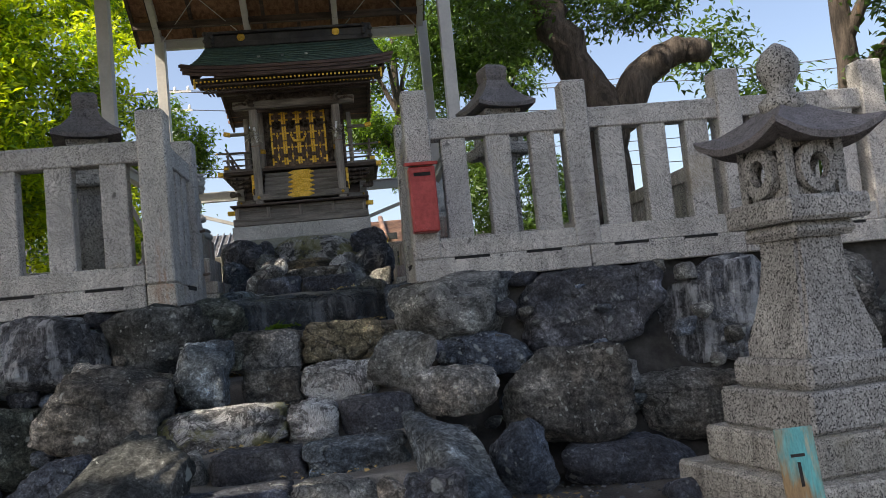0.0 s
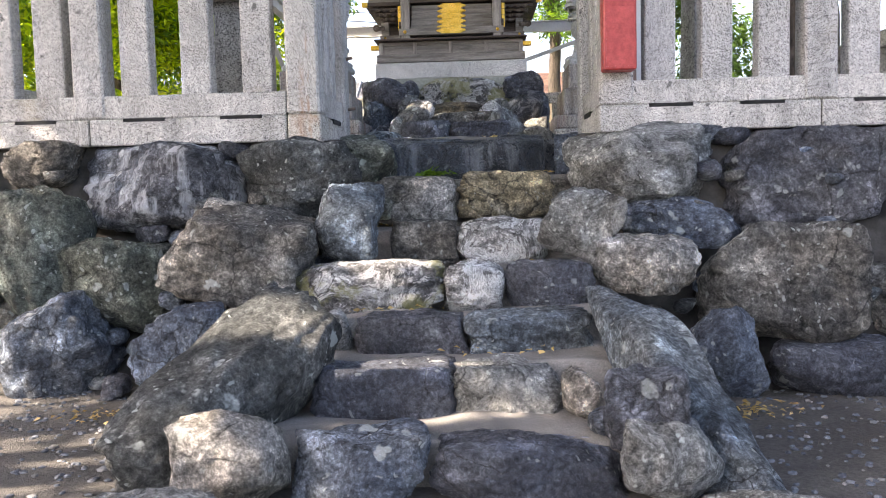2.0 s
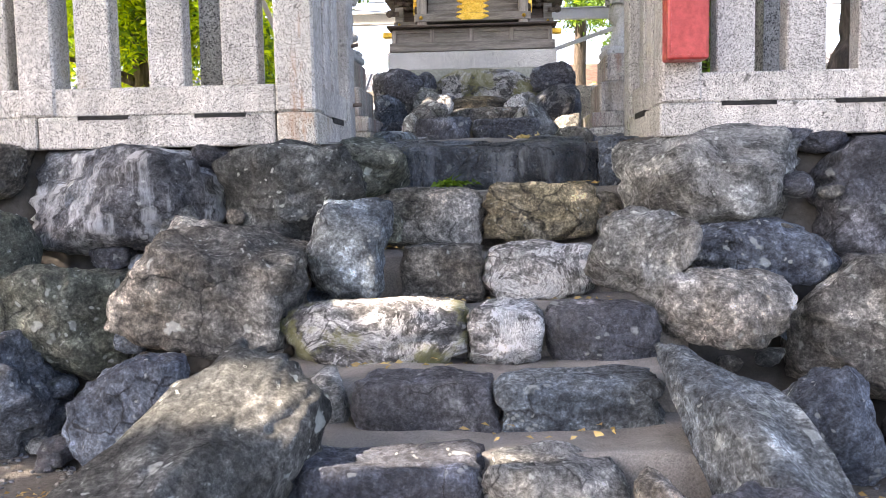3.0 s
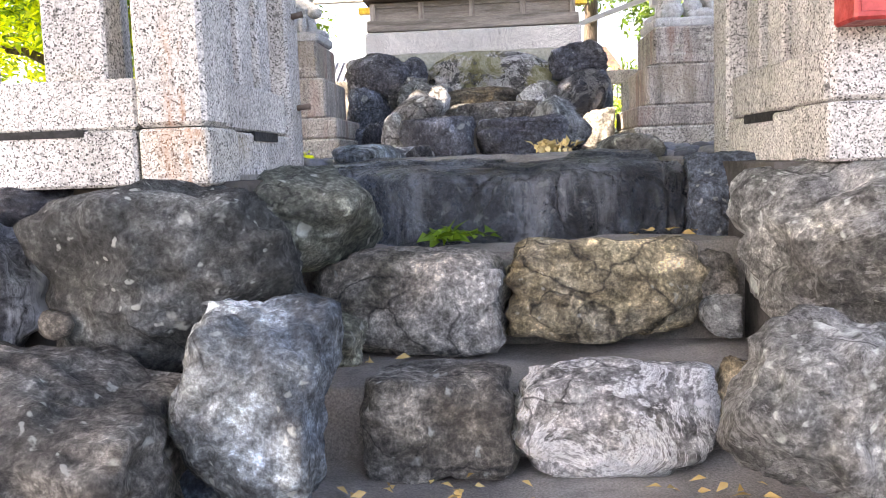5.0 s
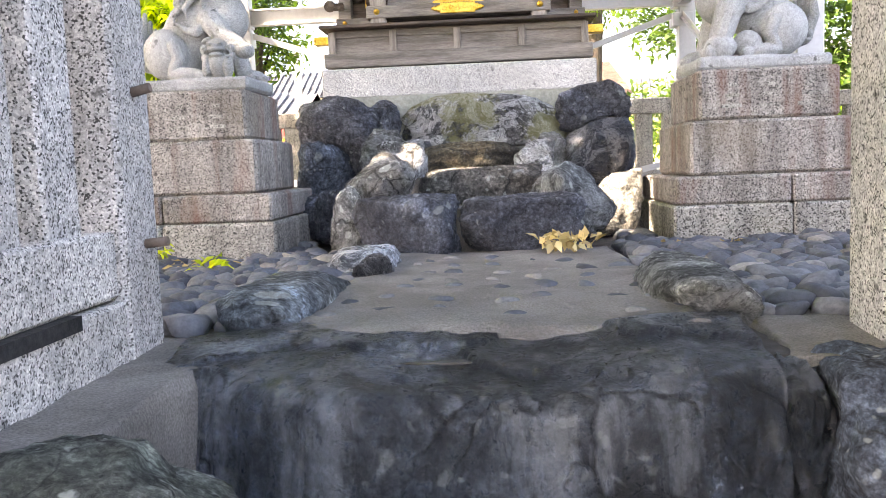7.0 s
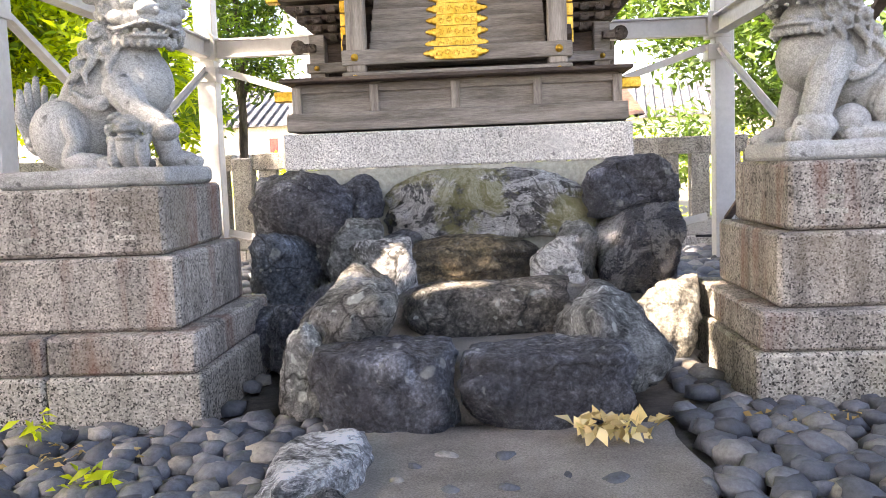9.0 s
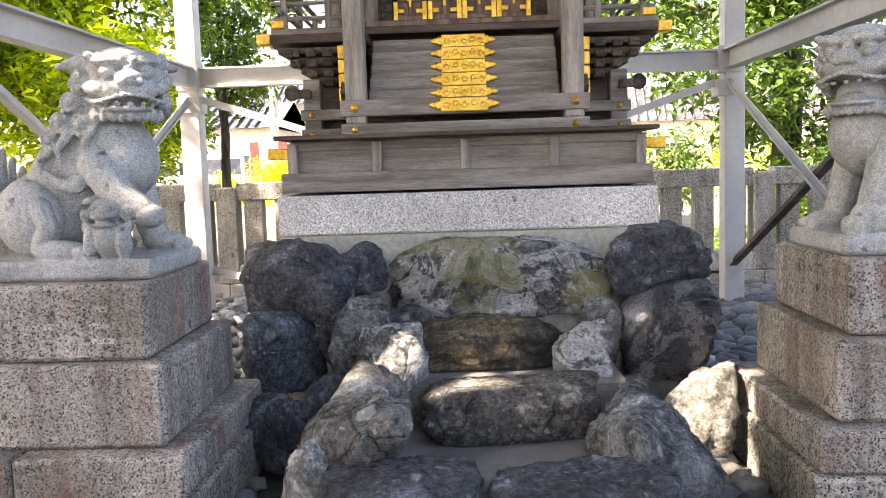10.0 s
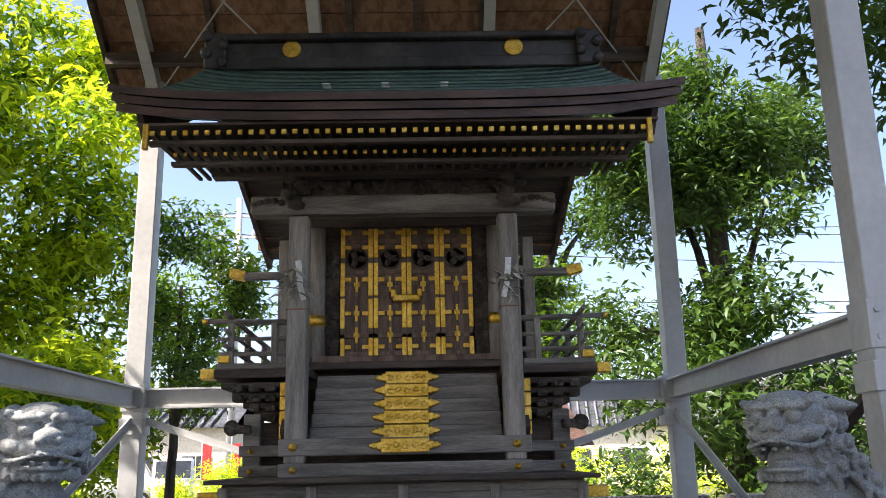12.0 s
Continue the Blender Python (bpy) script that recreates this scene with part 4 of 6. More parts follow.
def lion(x, y, z, face, cub, label, turn):
    """A seated guardian lion, local x forwards and the visitor on side v; one plain carved mesh."""
    b = bmesh.new()
    v = -1 if cub else 1
    box(-0.325, 0.325, -0.225, 0.225, 0.0, 0.066, 0.014, bm=b)
    Z = 0.063

    def curl(c, n, r, m=None):
        """A boss with a crescent ridge round it, facing n."""
        q = Vector(n).to_track_quat("Z", "Y").to_matrix()
        c = Vector(c)
        spot = [(Vector((0, 0, -0.25 * r)), (r, r, 0.62 * r), 2), (Vector((0.1 * r, 0, 0.38 * r)), (0.50 * r, 0.50 * r, 0.42 * r), 2)]
        for k in range(11):
            a = k * 0.5 + 0.6
            spot.append((Vector((0.80 * r * math.cos(a), 0.80 * r * math.sin(a), 0.22 * r)), (0.23 * r,) * 3, 1))
        for off, rad, sub in spot:
            u, faces = unit_ball(sub)
            p = [c + q @ (off + Vector((w[0] * rad[0], w[1] * rad[1], w[2] * rad[2]))) for w in u]
            vs = [b.verts.new(m @ w if m else w) for w in p]
            for f in faces:
                b.faces.new([vs[i] for i in f])

    def chain(pts, r0, r1):
        """A rounded, tapering strand through the points."""
        pts = [Vector(p) for p in pts]
        n = len(pts) - 1
        for i in range(n):
            a, c = r0 + (r1 - r0) * i / n, r0 + (r1 - r0) * (i + 1) / n
            tube(pts[i], pts[i + 1], a, c, 10, b)
            blob(b, pts[i + 1], (c, c, c), 0, 2, rough=0.0)
        blob(b, pts[0], (r0, r0, r0), 0, 2, rough=0.0)

    # body: haunches low behind, chest high in front
    blob(b, (-0.12, 0, Z + 0.15), (0.155, 0.150, 0.15), 1, 3)
    blob(b, (-0.01, 0, Z + 0.27), (0.15, 0.125, 0.215), 2, 3, (0, 42, 0))
    blob(b, (0.11, 0, Z + 0.36), (0.125, 0.13, 0.16), 3, 3)
    blob(b, (0.165, 0, Z + 0.32), (0.105, 0.115, 0.13), 4, 3)
    for k in range(5):
        blob(b, (-0.16 + 0.05 * k, 0, Z + 0.27 + 0.052 * k), (0.03, 0.022, 0.03), k, 2)     # spine knobs
    for s in (-1, 1):
        blob(b, (-0.125, s * 0.115, Z + 0.135), (0.115, 0.075, 0.13), 4 + s, 3, (0, -15, 0))
        chain([(-0.06, s * 0.165, Z + 0.17), (-0.035, s * 0.17, Z + 0.11), (-0.07, s * 0.165, Z + 0.05)], 0.034, 0.026)
        blob(b, (-0.01, s * 0.155, Z + 0.03), (0.095, 0.052, 0.036), 5 + s, 3)
        for k in range(3):
            blob(b, (0.072, s * 0.155 + (k - 1) * 0.032, Z + 0.024), (0.032, 0.016, 0.024), k, 2)
        # shoulder flame with its boss
        chain([(0.05, s * 0.135, Z + 0.235), (0.0, s * 0.145, Z + 0.245), (-0.05, s * 0.14, Z + 0.285)], 0.026, 0.010)
        curl((0.055, s * 0.14, Z + 0.245), (0.2, s, 0.1), 0.032)
        lifted = s == v
        if cub and lifted:
            chain([(0.11, s * 0.10, Z + 0.30), (0.19, s * 0.135, Z + 0.20), (0.265, s * 0.14, Z + 0.155)], 0.064, 0.046)
            blob(b, (0.29, s * 0.14, Z + 0.135), (0.05, 0.052, 0.04), 9, 3)
        elif lifted:
            chain([(0.10, s * 0.10, Z + 0.30), (0.155, s * 0.145, Z + 0.22), (0.19, s * 0.15, Z + 0.11)], 0.072, 0.058)
            blob(b, (0.195, s * 0.15, Z + 0.055), (0.078, 0.07, 0.062), 9, 3)
            for k in range(3):
                blob(b, (0.255, s * 0.15 + (k - 1) * 0.042, Z + 0.03), (0.032, 0.022, 0.032), k, 2)
        else:
            chain([(0.14, s * 0.09, Z + 0.30), (0.20, s * 0.10, Z + 0.06)], 0.060, 0.048)
            blob(b, (0.235, s * 0.10, Z + 0.032), (0.078, 0.055, 0.036), 9, 3)
            for k in range(3):
                blob(b, (0.30, s * 0.10 + (k - 1) * 0.034, Z + 0.022), (0.026, 0.017, 0.022), k, 2)
    if cub:
        cx, cy = 0.165, v * 0.165
        blob(b, (cx, cy, Z + 0.07), (0.058, 0.055, 0.075), 14, 3)
        for s in (-1, 1):
            blob(b, (cx + s * 0.052, cy + v * 0.018, Z + 0.055), (0.026, 0.034, 0.06), 15, 2)
            curl((cx + s * 0.068, cy + v * 0.02, Z + 0.145), (s * 0.5, v, 0), 0.022)
            curl((cx + s * 0.070, cy + v * 0.015, Z + 0.105), (s * 0.5, v, 0), 0.019)
            blob(b, (cx + s * 0.055, cy, Z + 0.19), (0.03, 0.025, 0.014), 16, 2, (0, s * 20, 0))
            blob(b, (cx + s * 0.026, cy + v * 0.055, Z + 0.165), (0.013, 0.012, 0.010), 16, 2)
        blob(b, (cx, cy, Z + 0.155), (0.06, 0.055, 0.042), 17, 3)
        blob(b, (cx, cy + v * 0.045, Z + 0.140), (0.042, 0.025, 0.013), 18, 3)
        blob(b, (cx, cy + v * 0.042, Z + 0.112), (0.038, 0.022, 0.011), 18, 3)
        blob(b, (cx, cy + v * 0.06, Z + 0.155), (0.017, 0.012, 0.011), 18, 2)
    else:
        blob(b, (0.055, v * 0.125, Z + 0.068), (0.070, 0.068, 0.068), 21, 3, rough=0.0)
    blob(b, (0.06, 0, Z + 0.45), (0.105, 0.118, 0.125), 6, 3)
    blob(b, (0.12, v * 0.01, Z + 0.50), (0.10, 0.11, 0.10), 7, 3)
    # head, turned towards the visitor
    hm = pose(0.185, v * 0.04, Z + 0.545, 0, 3, turn) @ Matrix.Diagonal((1.14, 1.16, 1.12, 1))

    def hb(c, r, sub=2, rot=0.0):
        u, faces = unit_ball(sub)
        q = np.array(Euler((0, 0, radians(rot))).to_matrix())
        p = (u * np.array(r)) @ q.T + np.array(c)
        vs = [b.verts.new(hm @ Vector(w)) for w in p]
        for f in faces:
            b.faces.new([vs[k] for k in f])

    hb((-0.015, 0, 0.035), (0.105, 0.105, 0.085), 3)
    hb((0.0, 0, 0.092), (0.080, 0.078, 0.034), 3)                  # flat crown
    hb((0.055, 0, 0.0), (0.075, 0.092, 0.040), 3)                   # muzzle
    hb((0.115, 0, 0.030), (0.030, 0.038, 0.024), 3)                 # nose
    hb((0.085, 0, 0.055), (0.035, 0.022, 0.022), 2)
    drop = 0.0 if cub else 0.045
    hb((0.062, 0, -0.056 - drop), (0.068, 0.072, 0.014), 3)         # lower jaw
    hb((0.020, 0, -0.060 - drop * 0.5), (0.055, 0.070, 0.035 + drop * 0.4), 3)
    if not cub:
        hb((0.07, 0, -0.080), (0.045, 0.032, 0.010), 2)             # tongue
    for k in range(17):                                             # wavy upper lip
        a = radians(-88 + 11 * k)
        hb((0.040 + 0.098 * math.cos(a), 0.100 * math.sin(a), -0.026 + 0.010 * math.cos(3 * a)), (0.0125, 0.0125, 0.0095), 1)
    for k in range(5):                                              # teeth
        a = radians(-50 + 25 * k)
        hb((0.035 + 0.088 * math.cos(a), 0.085 * math.sin(a), -0.041), (0.010, 0.011, 0.011 if k in (0, 4) else 0.008), 1)
    for s in (-1, 1):
        hb((0.132, s * 0.022, 0.020), (0.015, 0.016, 0.013), 2)     # nostril wings
        hb((0.088, s * 0.050, 0.048), (0.023, 0.025, 0.021), 3)     # eyes
        hb((0.075, s * 0.052, 0.078), (0.038, 0.046, 0.015), 3, s * 18)
        for k in range(4):                                          # knotted brow
            hb((0.096 - 0.008 * k, s * (0.018 + 0.026 * k), 0.082 + 0.003 * k), (0.016, 0.016, 0.014), 2)
        hb((0.065, s * 0.088, 0.004), (0.045, 0.020, 0.022), 2, -s * 25)
        for k in range(5):                                          # ears, drawn out sideways
            hb((-0.025 - 0.012 * k, s * (0.078 + 0.016 * k), 0.085 - 0.004 * k), (0.042 - 0.004 * k, 0.030, 0.034 - 0.005 * k), 2, -s * 20)
        curl((0.005, s * 0.112, 0.028), (0.2, s, 0.0), 0.034, hm)
        curl((-0.005, s * 0.112, -0.036), (0.2, s, -0.1), 0.032, hm)
        curl((0.045, s * 0.082, -0.078 - drop), (0.6, s, -0.3), 0.024, hm)
        curl((-0.060, s * 0.112, 0.020), (-0.3, s, 0.0), 0.036, hm)
        curl((-0.065, s * 0.115, -0.050), (-0.3, s, 0.0), 0.038, hm)
    for k in range(7):                                              # beard locks
        hb((0.100 - 0.010 * abs(k - 3), (k - 3) * 0.021, -0.072 - drop), (0.016, 0.0135, 0.022), 2)
    for k in range(5):
        curl((-0.095, (k - 2) * 0.052, 0.03 + 0.02 * (2 - abs(k - 2))), (-1, (k - 2) * 0.5, 0.2), 0.036, hm)
    # mane: three falling rows of curls and loose strands
    for s in (-1, 1):
        for px, pz, r in ((0.045, 0.505, 0.036), (0.075, 0.430, 0.040), (0.005, 0.440, 0.038), (-0.035, 0.385, 0.034), (0.125, 0.47, 0.034)):
            out = 0.118 + 0.012 * (0.5 - abs(px - 0.05) * 5)
            curl((px, s * out, Z + pz), (-0.15, s, 0.15), r)
        chain([(0.115, s * 0.128, Z + 0.42), (0.085, s * 0.135, Z + 0.375), (0.09, s * 0.132, Z + 0.335)], 0.018, 0.007)
        chain([(0.03, s * 0.13, Z + 0.40), (-0.005, s * 0.135, Z + 0.355), (0.0, s * 0.132, Z + 0.31)], 0.018, 0.007)
        chain([(-0.03, s * 0.12, Z + 0.36), (-0.07, s * 0.125, Z + 0.315), (-0.07, s * 0.125, Z + 0.28)], 0.016, 0.006)
    for k in range(4):
        for s in (-0.5, 0.5):
            curl((0.045 - 0.035 * k, s * 0.09, Z + 0.52 - 0.055 * k), (-1, s, 0.7), 0.036)
    # tail: a standing flame of locks
    for k in range(5):
        a = (k - 2) * 0.045
        chain([(-0.25, a * 0.5, Z + 0.10), (-0.285, a, Z + 0.20), (-0.27, a * 1.3, Z + 0.30 + 0.03 * (2 - abs(k - 2)))], 0.042, 0.012)
    for s in (-1, 1):
        curl((-0.255, s * 0.075, Z + 0.115), (-0.4, s, 0), 0.04)
    me_ob = part("guardian_lion_statue", b, STATUE)
    me_ob.matrix_world = pose(x, y, z, 0, 0, face)
    rm = me_ob.modifiers.new("carve", "REMESH")
    rm.mode, rm.voxel_size, rm.use_smooth_shade = "VOXEL", 0.0042, True
    sm = me_ob.modifiers.new("wear", "SMOOTH")
    sm.factor, sm.iterations = 0.5, 2
    tagged(me_ob, label, "statue", "guardian statues")
    return me_ob


lion(-1.91, 9.70, 2.226, -2, True, "pale grey carved stone lion-dog with a cub", -58)
lion(0.905, 9.80, 2.226, 182, False, "pale grey carved stone lion-dog with paw beside a ball", 42)


# ---- shrine ----
CX = -0.61
shrine = thing("wooden_shrine", (CX, 0, 0), "small weathered wooden shrine with gilt fittings and copper roof", "shrine")
part("plinth", box(-0.843, 0.843, 10.62, 12.75, 2.258, 2.435, 0.008), GRANITE_PALE, shrine, "pale granite plinth")
# wooden podium
part("ground_sill", box(-0.83, 0.83, 10.66, 12.7, 2.447, 2.535, 0.006), WOOD, shrine)
part("podium_body", box(-0.795, 0.795, 10.735, 12.6, 2.535, 2.685), WOOD, shrine)
for x in (-0.785, -0.40, 0.0, 0.40, 0.785):
    part("podium_post", box(x - 0.022, x + 0.022, 10.70, 10.76, 2.533, 2.668, 0.003), WOOD_V, shrine)
part("podium_rail", box(-0.795, 0.795, 10.715, 10.75, 2.635, 2.675, 0.003), WOOD, shrine)
part("podium_cap", box(-0.85, 0.85, 10.62, 12.7, 2.683, 2.703, 0.004), WOOD_DARK, shrine)
for s in (-1, 1):
    part("corner_fitting", box(s * 0.85 - 0.05, s * 0.85 + 0.05, 10.72, 10.80, 2.60, 2.65, 0.004), GOLD, shrine, "gilt corner fitting")


def stud(x, y, z, r=0.02):
    part("stud", lathe([(r, 0), (r, 0.006), (r * 0.8, 0.014), (r * 0.35, 0.02), (r * 0.2, 0.024)], 12), GOLD, shrine, "gilt nail cover").matrix_local = pose(x, y, z, 90, 0, 0)


for z0, z1, r in ((2.703, 2.765, 0.017), (2.80, 2.88, 0.02)):
    part("tie_beam", box(-0.605, 0.605, 11.02, 11.13, z0, z1, 0.005), WOOD, shrine)
    for s in (-1, 1):
        stud(s * 0.535, 11.02, (z0 + z1) / 2, r)
for s in (-1, 1):
    b = box(s * 0.53 - 0.05, s * 0.53 + 0.05, 11.03, 11.13, 2.765, 3.99, 0.008)
    part("front_pillar", b, WOOD_V, shrine)
    # paper streamer and dry sprig tied to each pillar
    sprig = leaf_cloud("sprig", LEAF_SPRIG, [(s * 0.535, 11.005, 3.63, 0.045, 0.02, 0.10)], 44, 0.075, 70 + s, shrine, twig=4, spread=0.018)
    tagged(sprig, "withered grey-brown sprig tied to the pillar")
    # gilt stepped fittings on the string boards
    for k in range(4):
        part("string_fitting", box(s * 0.605 - 0.018, s * 0.605 + 0.018, 11.14, 11.16, 2.885 + 0.07 * k, 2.95 + 0.07 * k, 0.003), GOLD, shrine, "gilt stair-side fitting")
    part("string_board", beam((s * 0.595, 11.13, 2.88), (s * 0.595, 11.5, 3.28), 0.03, 0.12), WOOD_DARK, shrine)
# flight of narrow wooden steps
for k in range(6):
    z = 2.80 + 0.070 * k
    y = 11.13 + 0.062 * k
    part("wooden_step", box(-0.48, 0.48, y, y + 0.10, z, z + 0.068, 0.005), WOOD, shrine)
    b = bmesh.new()
    zc = 2.842 + 0.072 * k
    yp = 11.018 if k == 0 else y
    box(-0.115, 0.115, yp - 0.014, yp - 0.002, zc - 0.034, zc + 0.034, 0.004, bm=b)
    for s in (-1, 1):
        for dx, r in ((0.122, 0.024), (0.148, 0.016), (0.163, 0.009)):
            lathe([(r, 0.0), (r, 0.008), (r * 0.6, 0.013)], 10, b, m=pose(s * dx, yp - 0.002, zc, 90, 0, 0))
    for i in range(5):
        # raised vine scroll
        for q in range(7):
            a = q * 0.9
            blob(b, (-0.09 + 0.045 * i + 0.016 * math.cos(a) * (1 - q * 0.1), yp - 0.015, zc + (0.019 - 0.002 * q) * math.sin(a) * (1 if i % 2 else -1)), (0.0055, 0.004, 0.0055), q, 1)
    part("gilt_plate", b, GOLD, shrine, "embossed gilt plate with scrolling vines")
part("landing", box(-0.66, 0.66, 11.46, 11.60, 3.255, 3.295, 0.004), WOOD_DARK, shrine)
part("threshold", box(-0.53, 0.53, 11.52, 11.60, 3.297, 3.333, 0.004), WOOD_DOOR, shrine)
# body
part("body_wall", box(-0.62, 0.62, 11.62, 12.6, 2.70, 4.30), WOOD_DARK, shrine)
part("lower_body", box(-0.80, 0.80, 11.45, 12.6, 2.703, 2.98), WOOD_DARK, shrine)
for s in (-1, 1):
    part("lower_post", box(s * 0.80 - 0.045, s * 0.80 + 0.045, 11.36, 11.46, 2.703, 3.02, 0.006), WOOD, shrine)
    for z, r in ((2.73, 0.015), (2.83, 0.015)):
        part("lower_beam", box(min(s * 0.60, s * 0.86), max(s * 0.60, s * 0.86), 11.34, 11.40, z - 0.025, z + 0.03, 0.004), WOOD, shrine)
        stud(s * 0.80, 11.34, z, r)
    # scroll nosing
    part("scroll", lathe([(0.03, 0), (0.042, 0.02), (0.035, 0.05), (0.012, 0.055)], 12), CARVED, shrine).matrix_local = pose(s * 0.90, 11.36, 2.95, 90, 0, 0)
    part("scroll", box(min(s * 0.80, s * 0.90), max(s * 0.80, s * 0.90), 11.31, 11.36, 2.92, 2.965, 0.006), CARVED, shrine)
    # stepped brackets under the veranda
    for k in range(4):
        w = 0.80 + 0.055 * k
        z = 3.0 + 0.05 * k
        part("bracket", box(min(s * 0.55, s * w), max(s * 0.55, s * w), 11.40 - 0.02 * k, 12.6, z, z + 0.032, 0.004), WOOD_DARK, shrine)
        for i in range(4):
            x = s * (0.62 + 0.085 * i)
            if abs(x) < w:
                part("bracket_block", box(x - 0.026, x + 0.026, 11.365 - 0.02 * k, 11.43, z - 0.018, z + 0.02, 0.005), CARVED, shrine)
    part("veranda_floor", box(min(s * 0.50, s * 1.03), max(s * 0.50, s * 1.03), 11.33, 12.62, 3.205, 3.25, 0.004), WOOD_DARK, shrine)
    part("veranda_edge", box(min(s * 0.62, s * 1.0), max(s * 0.62, s * 1.0), 11.36, 11.40, 3.255, 3.285, 0.003), WOOD, shrine)
    part("gilt_cap", box(s * 1.035 - 0.035, s * 1.035 + 0.035, 11.322, 11.40, 3.20, 3.255, 0.004), GOLD, shrine, "gilt beam end")
    part("gilt_cap", box(s * 0.96 - 0.032, s * 0.96 + 0.032, 11.345, 11.41, 3.285, 3.325, 0.004), GOLD, shrine, "gilt beam end")
    # railing with crossing, upturned ends
    for z, ext, r in ((3.50, 1.06, 0.016), (3.415, 1.0, 0.012), (3.335, 0.99, 0.014)):
        part("rail", tube((s * 0.60, 11.38, z), (s * ext, 11.38, z + 0.012 * (ext > 1.02)), r, r * 0.85, 8), WOOD, shrine)
        part("rail", tube((s * 0.93, 11.24 - 0.02 * (ext > 1.02), z + 0.03), (s * 0.93, 12.5, z), r * 0.85, r, 8), WOOD, shrine)
    for x, y in ((0.70, 11.38), (0.93, 11.38), (0.93, 11.8), (0.93, 12.3)):
        part("rail_post", box(s * x - 0.016, s * x + 0.016, y - 0.016, y + 0.016, 3.25, 3.50, 0.003), WOOD_V, shrine)
    part("gilt_cap", tube((s * 1.055, 11.38, 3.51), (s * 1.085, 11.38, 3.513), 0.017, 0.012, 8), GOLD, shrine, "gilt rail end")
    # side wing with gilt-tipped arm
    part("wing_panel", box(s * 0.69 - 0.012, s * 0.69 + 0.012, 11.62, 12.5, 3.25, 3.95), WOOD_DARK, shrine)
    part("wing_post", box(s * 0.69 - 0.03, s * 0.69 + 0.03, 11.56, 11.64, 3.25, 4.0, 0.004), WOOD_V, shrine)
    part("arm", box(min(s * 0.66, s * 0.92), max(s * 0.66, s * 0.92), 11.52, 11.57, 3.77, 3.81, 0.004), WOOD, shrine)
    part("gilt_arm_tip", beam((s * 0.90, 11.545, 3.79), (s * 0.985, 11.545, 3.81), 0.06, 0.055, bevel=0.005), GOLD, shrine, "gilt arm end")
    # round columns beside the doors, then carved panels
    part("round_column", tube((s * 0.50, 11.56, 3.29), (s * 0.50, 11.56, 4.06), 0.045, 0.045, 16), WOOD_V, shrine)
    part("gilt_band", tube((s * 0.50, 11.56, 3.50), (s * 0.50, 11.56, 3.56), 0.049, 0.049, 16), GOLD, shrine, "gilt column band")
    b = box(s * 0.418 - 0.04, s * 0.418 + 0.04, 11.56, 11.60, 3.335, 4.06)
    rnd = random.Random(8 + s)
    for k in range(26):
        z = 3.36 + k * 0.0268
        x = s * 0.418 + 0.022 * math.sin(k * 1.1)
        blob(b, (x, 11.556, z), (0.02 + 0.006 * rnd.random(), 0.016, 0.016), k, 1)
        blob(b, (s * 0.418 - 0.022 * math.sin(k * 1.1), 11.557, z + 0.01), (0.011, 0.012, 0.012), k, 1)
    part("carved_panel", b, CARVED, shrine, "openwork carved side panel")

# four door leaves with gilt bands
for i in range(4):
    x0 = -0.372 + 0.1865 * i
    x1 = x0 + 0.183
    leaf = part("door", box(x0, x1, 11.57, 11.60, 3.337, 4.062), WOOD_DOOR, shrine, "dark door leaf with gilt fittings")
    for a, c, z0, z1 in ((x0, x0 + 0.026, 3.34, 4.06), (x1 - 0.026, x1, 3.34, 4.06)):
        part("stile", box(a, c, 11.560, 11.573, z0, z1, 0.002), WOOD_DOOR, leaf)
    rails = (3.34, 3.42, 3.545, 3.565, 3.72, 3.785, 3.965, 4.035)
    for z in (3.337, 3.435, 3.56, 3.735, 3.795, 3.975, 4.037):
        part("door_rail", box(x0, x1, 11.560, 11.573, z, z + 0.024, 0.002), WOOD_DOOR, leaf)
    mx = (x0 + x1) / 2
    part("muntin", box(mx - 0.011, mx + 0.011, 11.560, 11.573, 3.36, 3.735, 0.002), WOOD_DOOR, leaf)
    # corner and cross fittings
    for z, hh in ((3.385, 0.10), (3.572, 0.17), (3.765, 0.19), (3.95, 0.12), (4.035, 0.05)):
        for a in (x0 + 0.013, x1 - 0.013):
            part("hinge_plate", box(a - 0.013, a + 0.013, 11.552, 11.561, z - hh / 2, z + hh / 2, 0.003), GOLD, leaf, "gilt hinge plate")
        for s, a in ((1, x0 + 0.026), (-1, x1 - 0.026)):
            part("hinge_strap", box(min(a, a + s * 0.035), max(a, a + s * 0.035), 11.553, 11.561, z - 0.012, z + 0.012, 0.003), GOLD, leaf, "gilt strap")
    for z in (3.45, 3.572, 3.735):
        part("cross_fitting", box(mx - 0.016, mx + 0.016, 11.553, 11.561, z - 0.014, z + 0.014, 0.003), GOLD, leaf, "gilt cross fitting")
        part("cross_fitting", box(mx - 0.007, mx + 0.007, 11.553, 11.561, z - 0.045, z + 0.045, 0.003), GOLD, leaf, "gilt cross fitting")
    b = bmesh.new()
    for k in range(3):
        a = k * 2.094
        blob(b, (mx + 0.026 * math.cos(a), 11.562, 3.885 + 0.026 * math.sin(a)), (0.024, 0.010, 0.020), k, 2, (0, -math.degrees(a), 0))
    lathe([(0.062, 0), (0.062, 0.012), (0.052, 0.012), (0.052, 0.002)], 20, b, m=pose(mx, 11.572, 3.885, 90, 0, 0))
    part("crest_carving", b, CARVED, leaf, "carved three-comma crest")
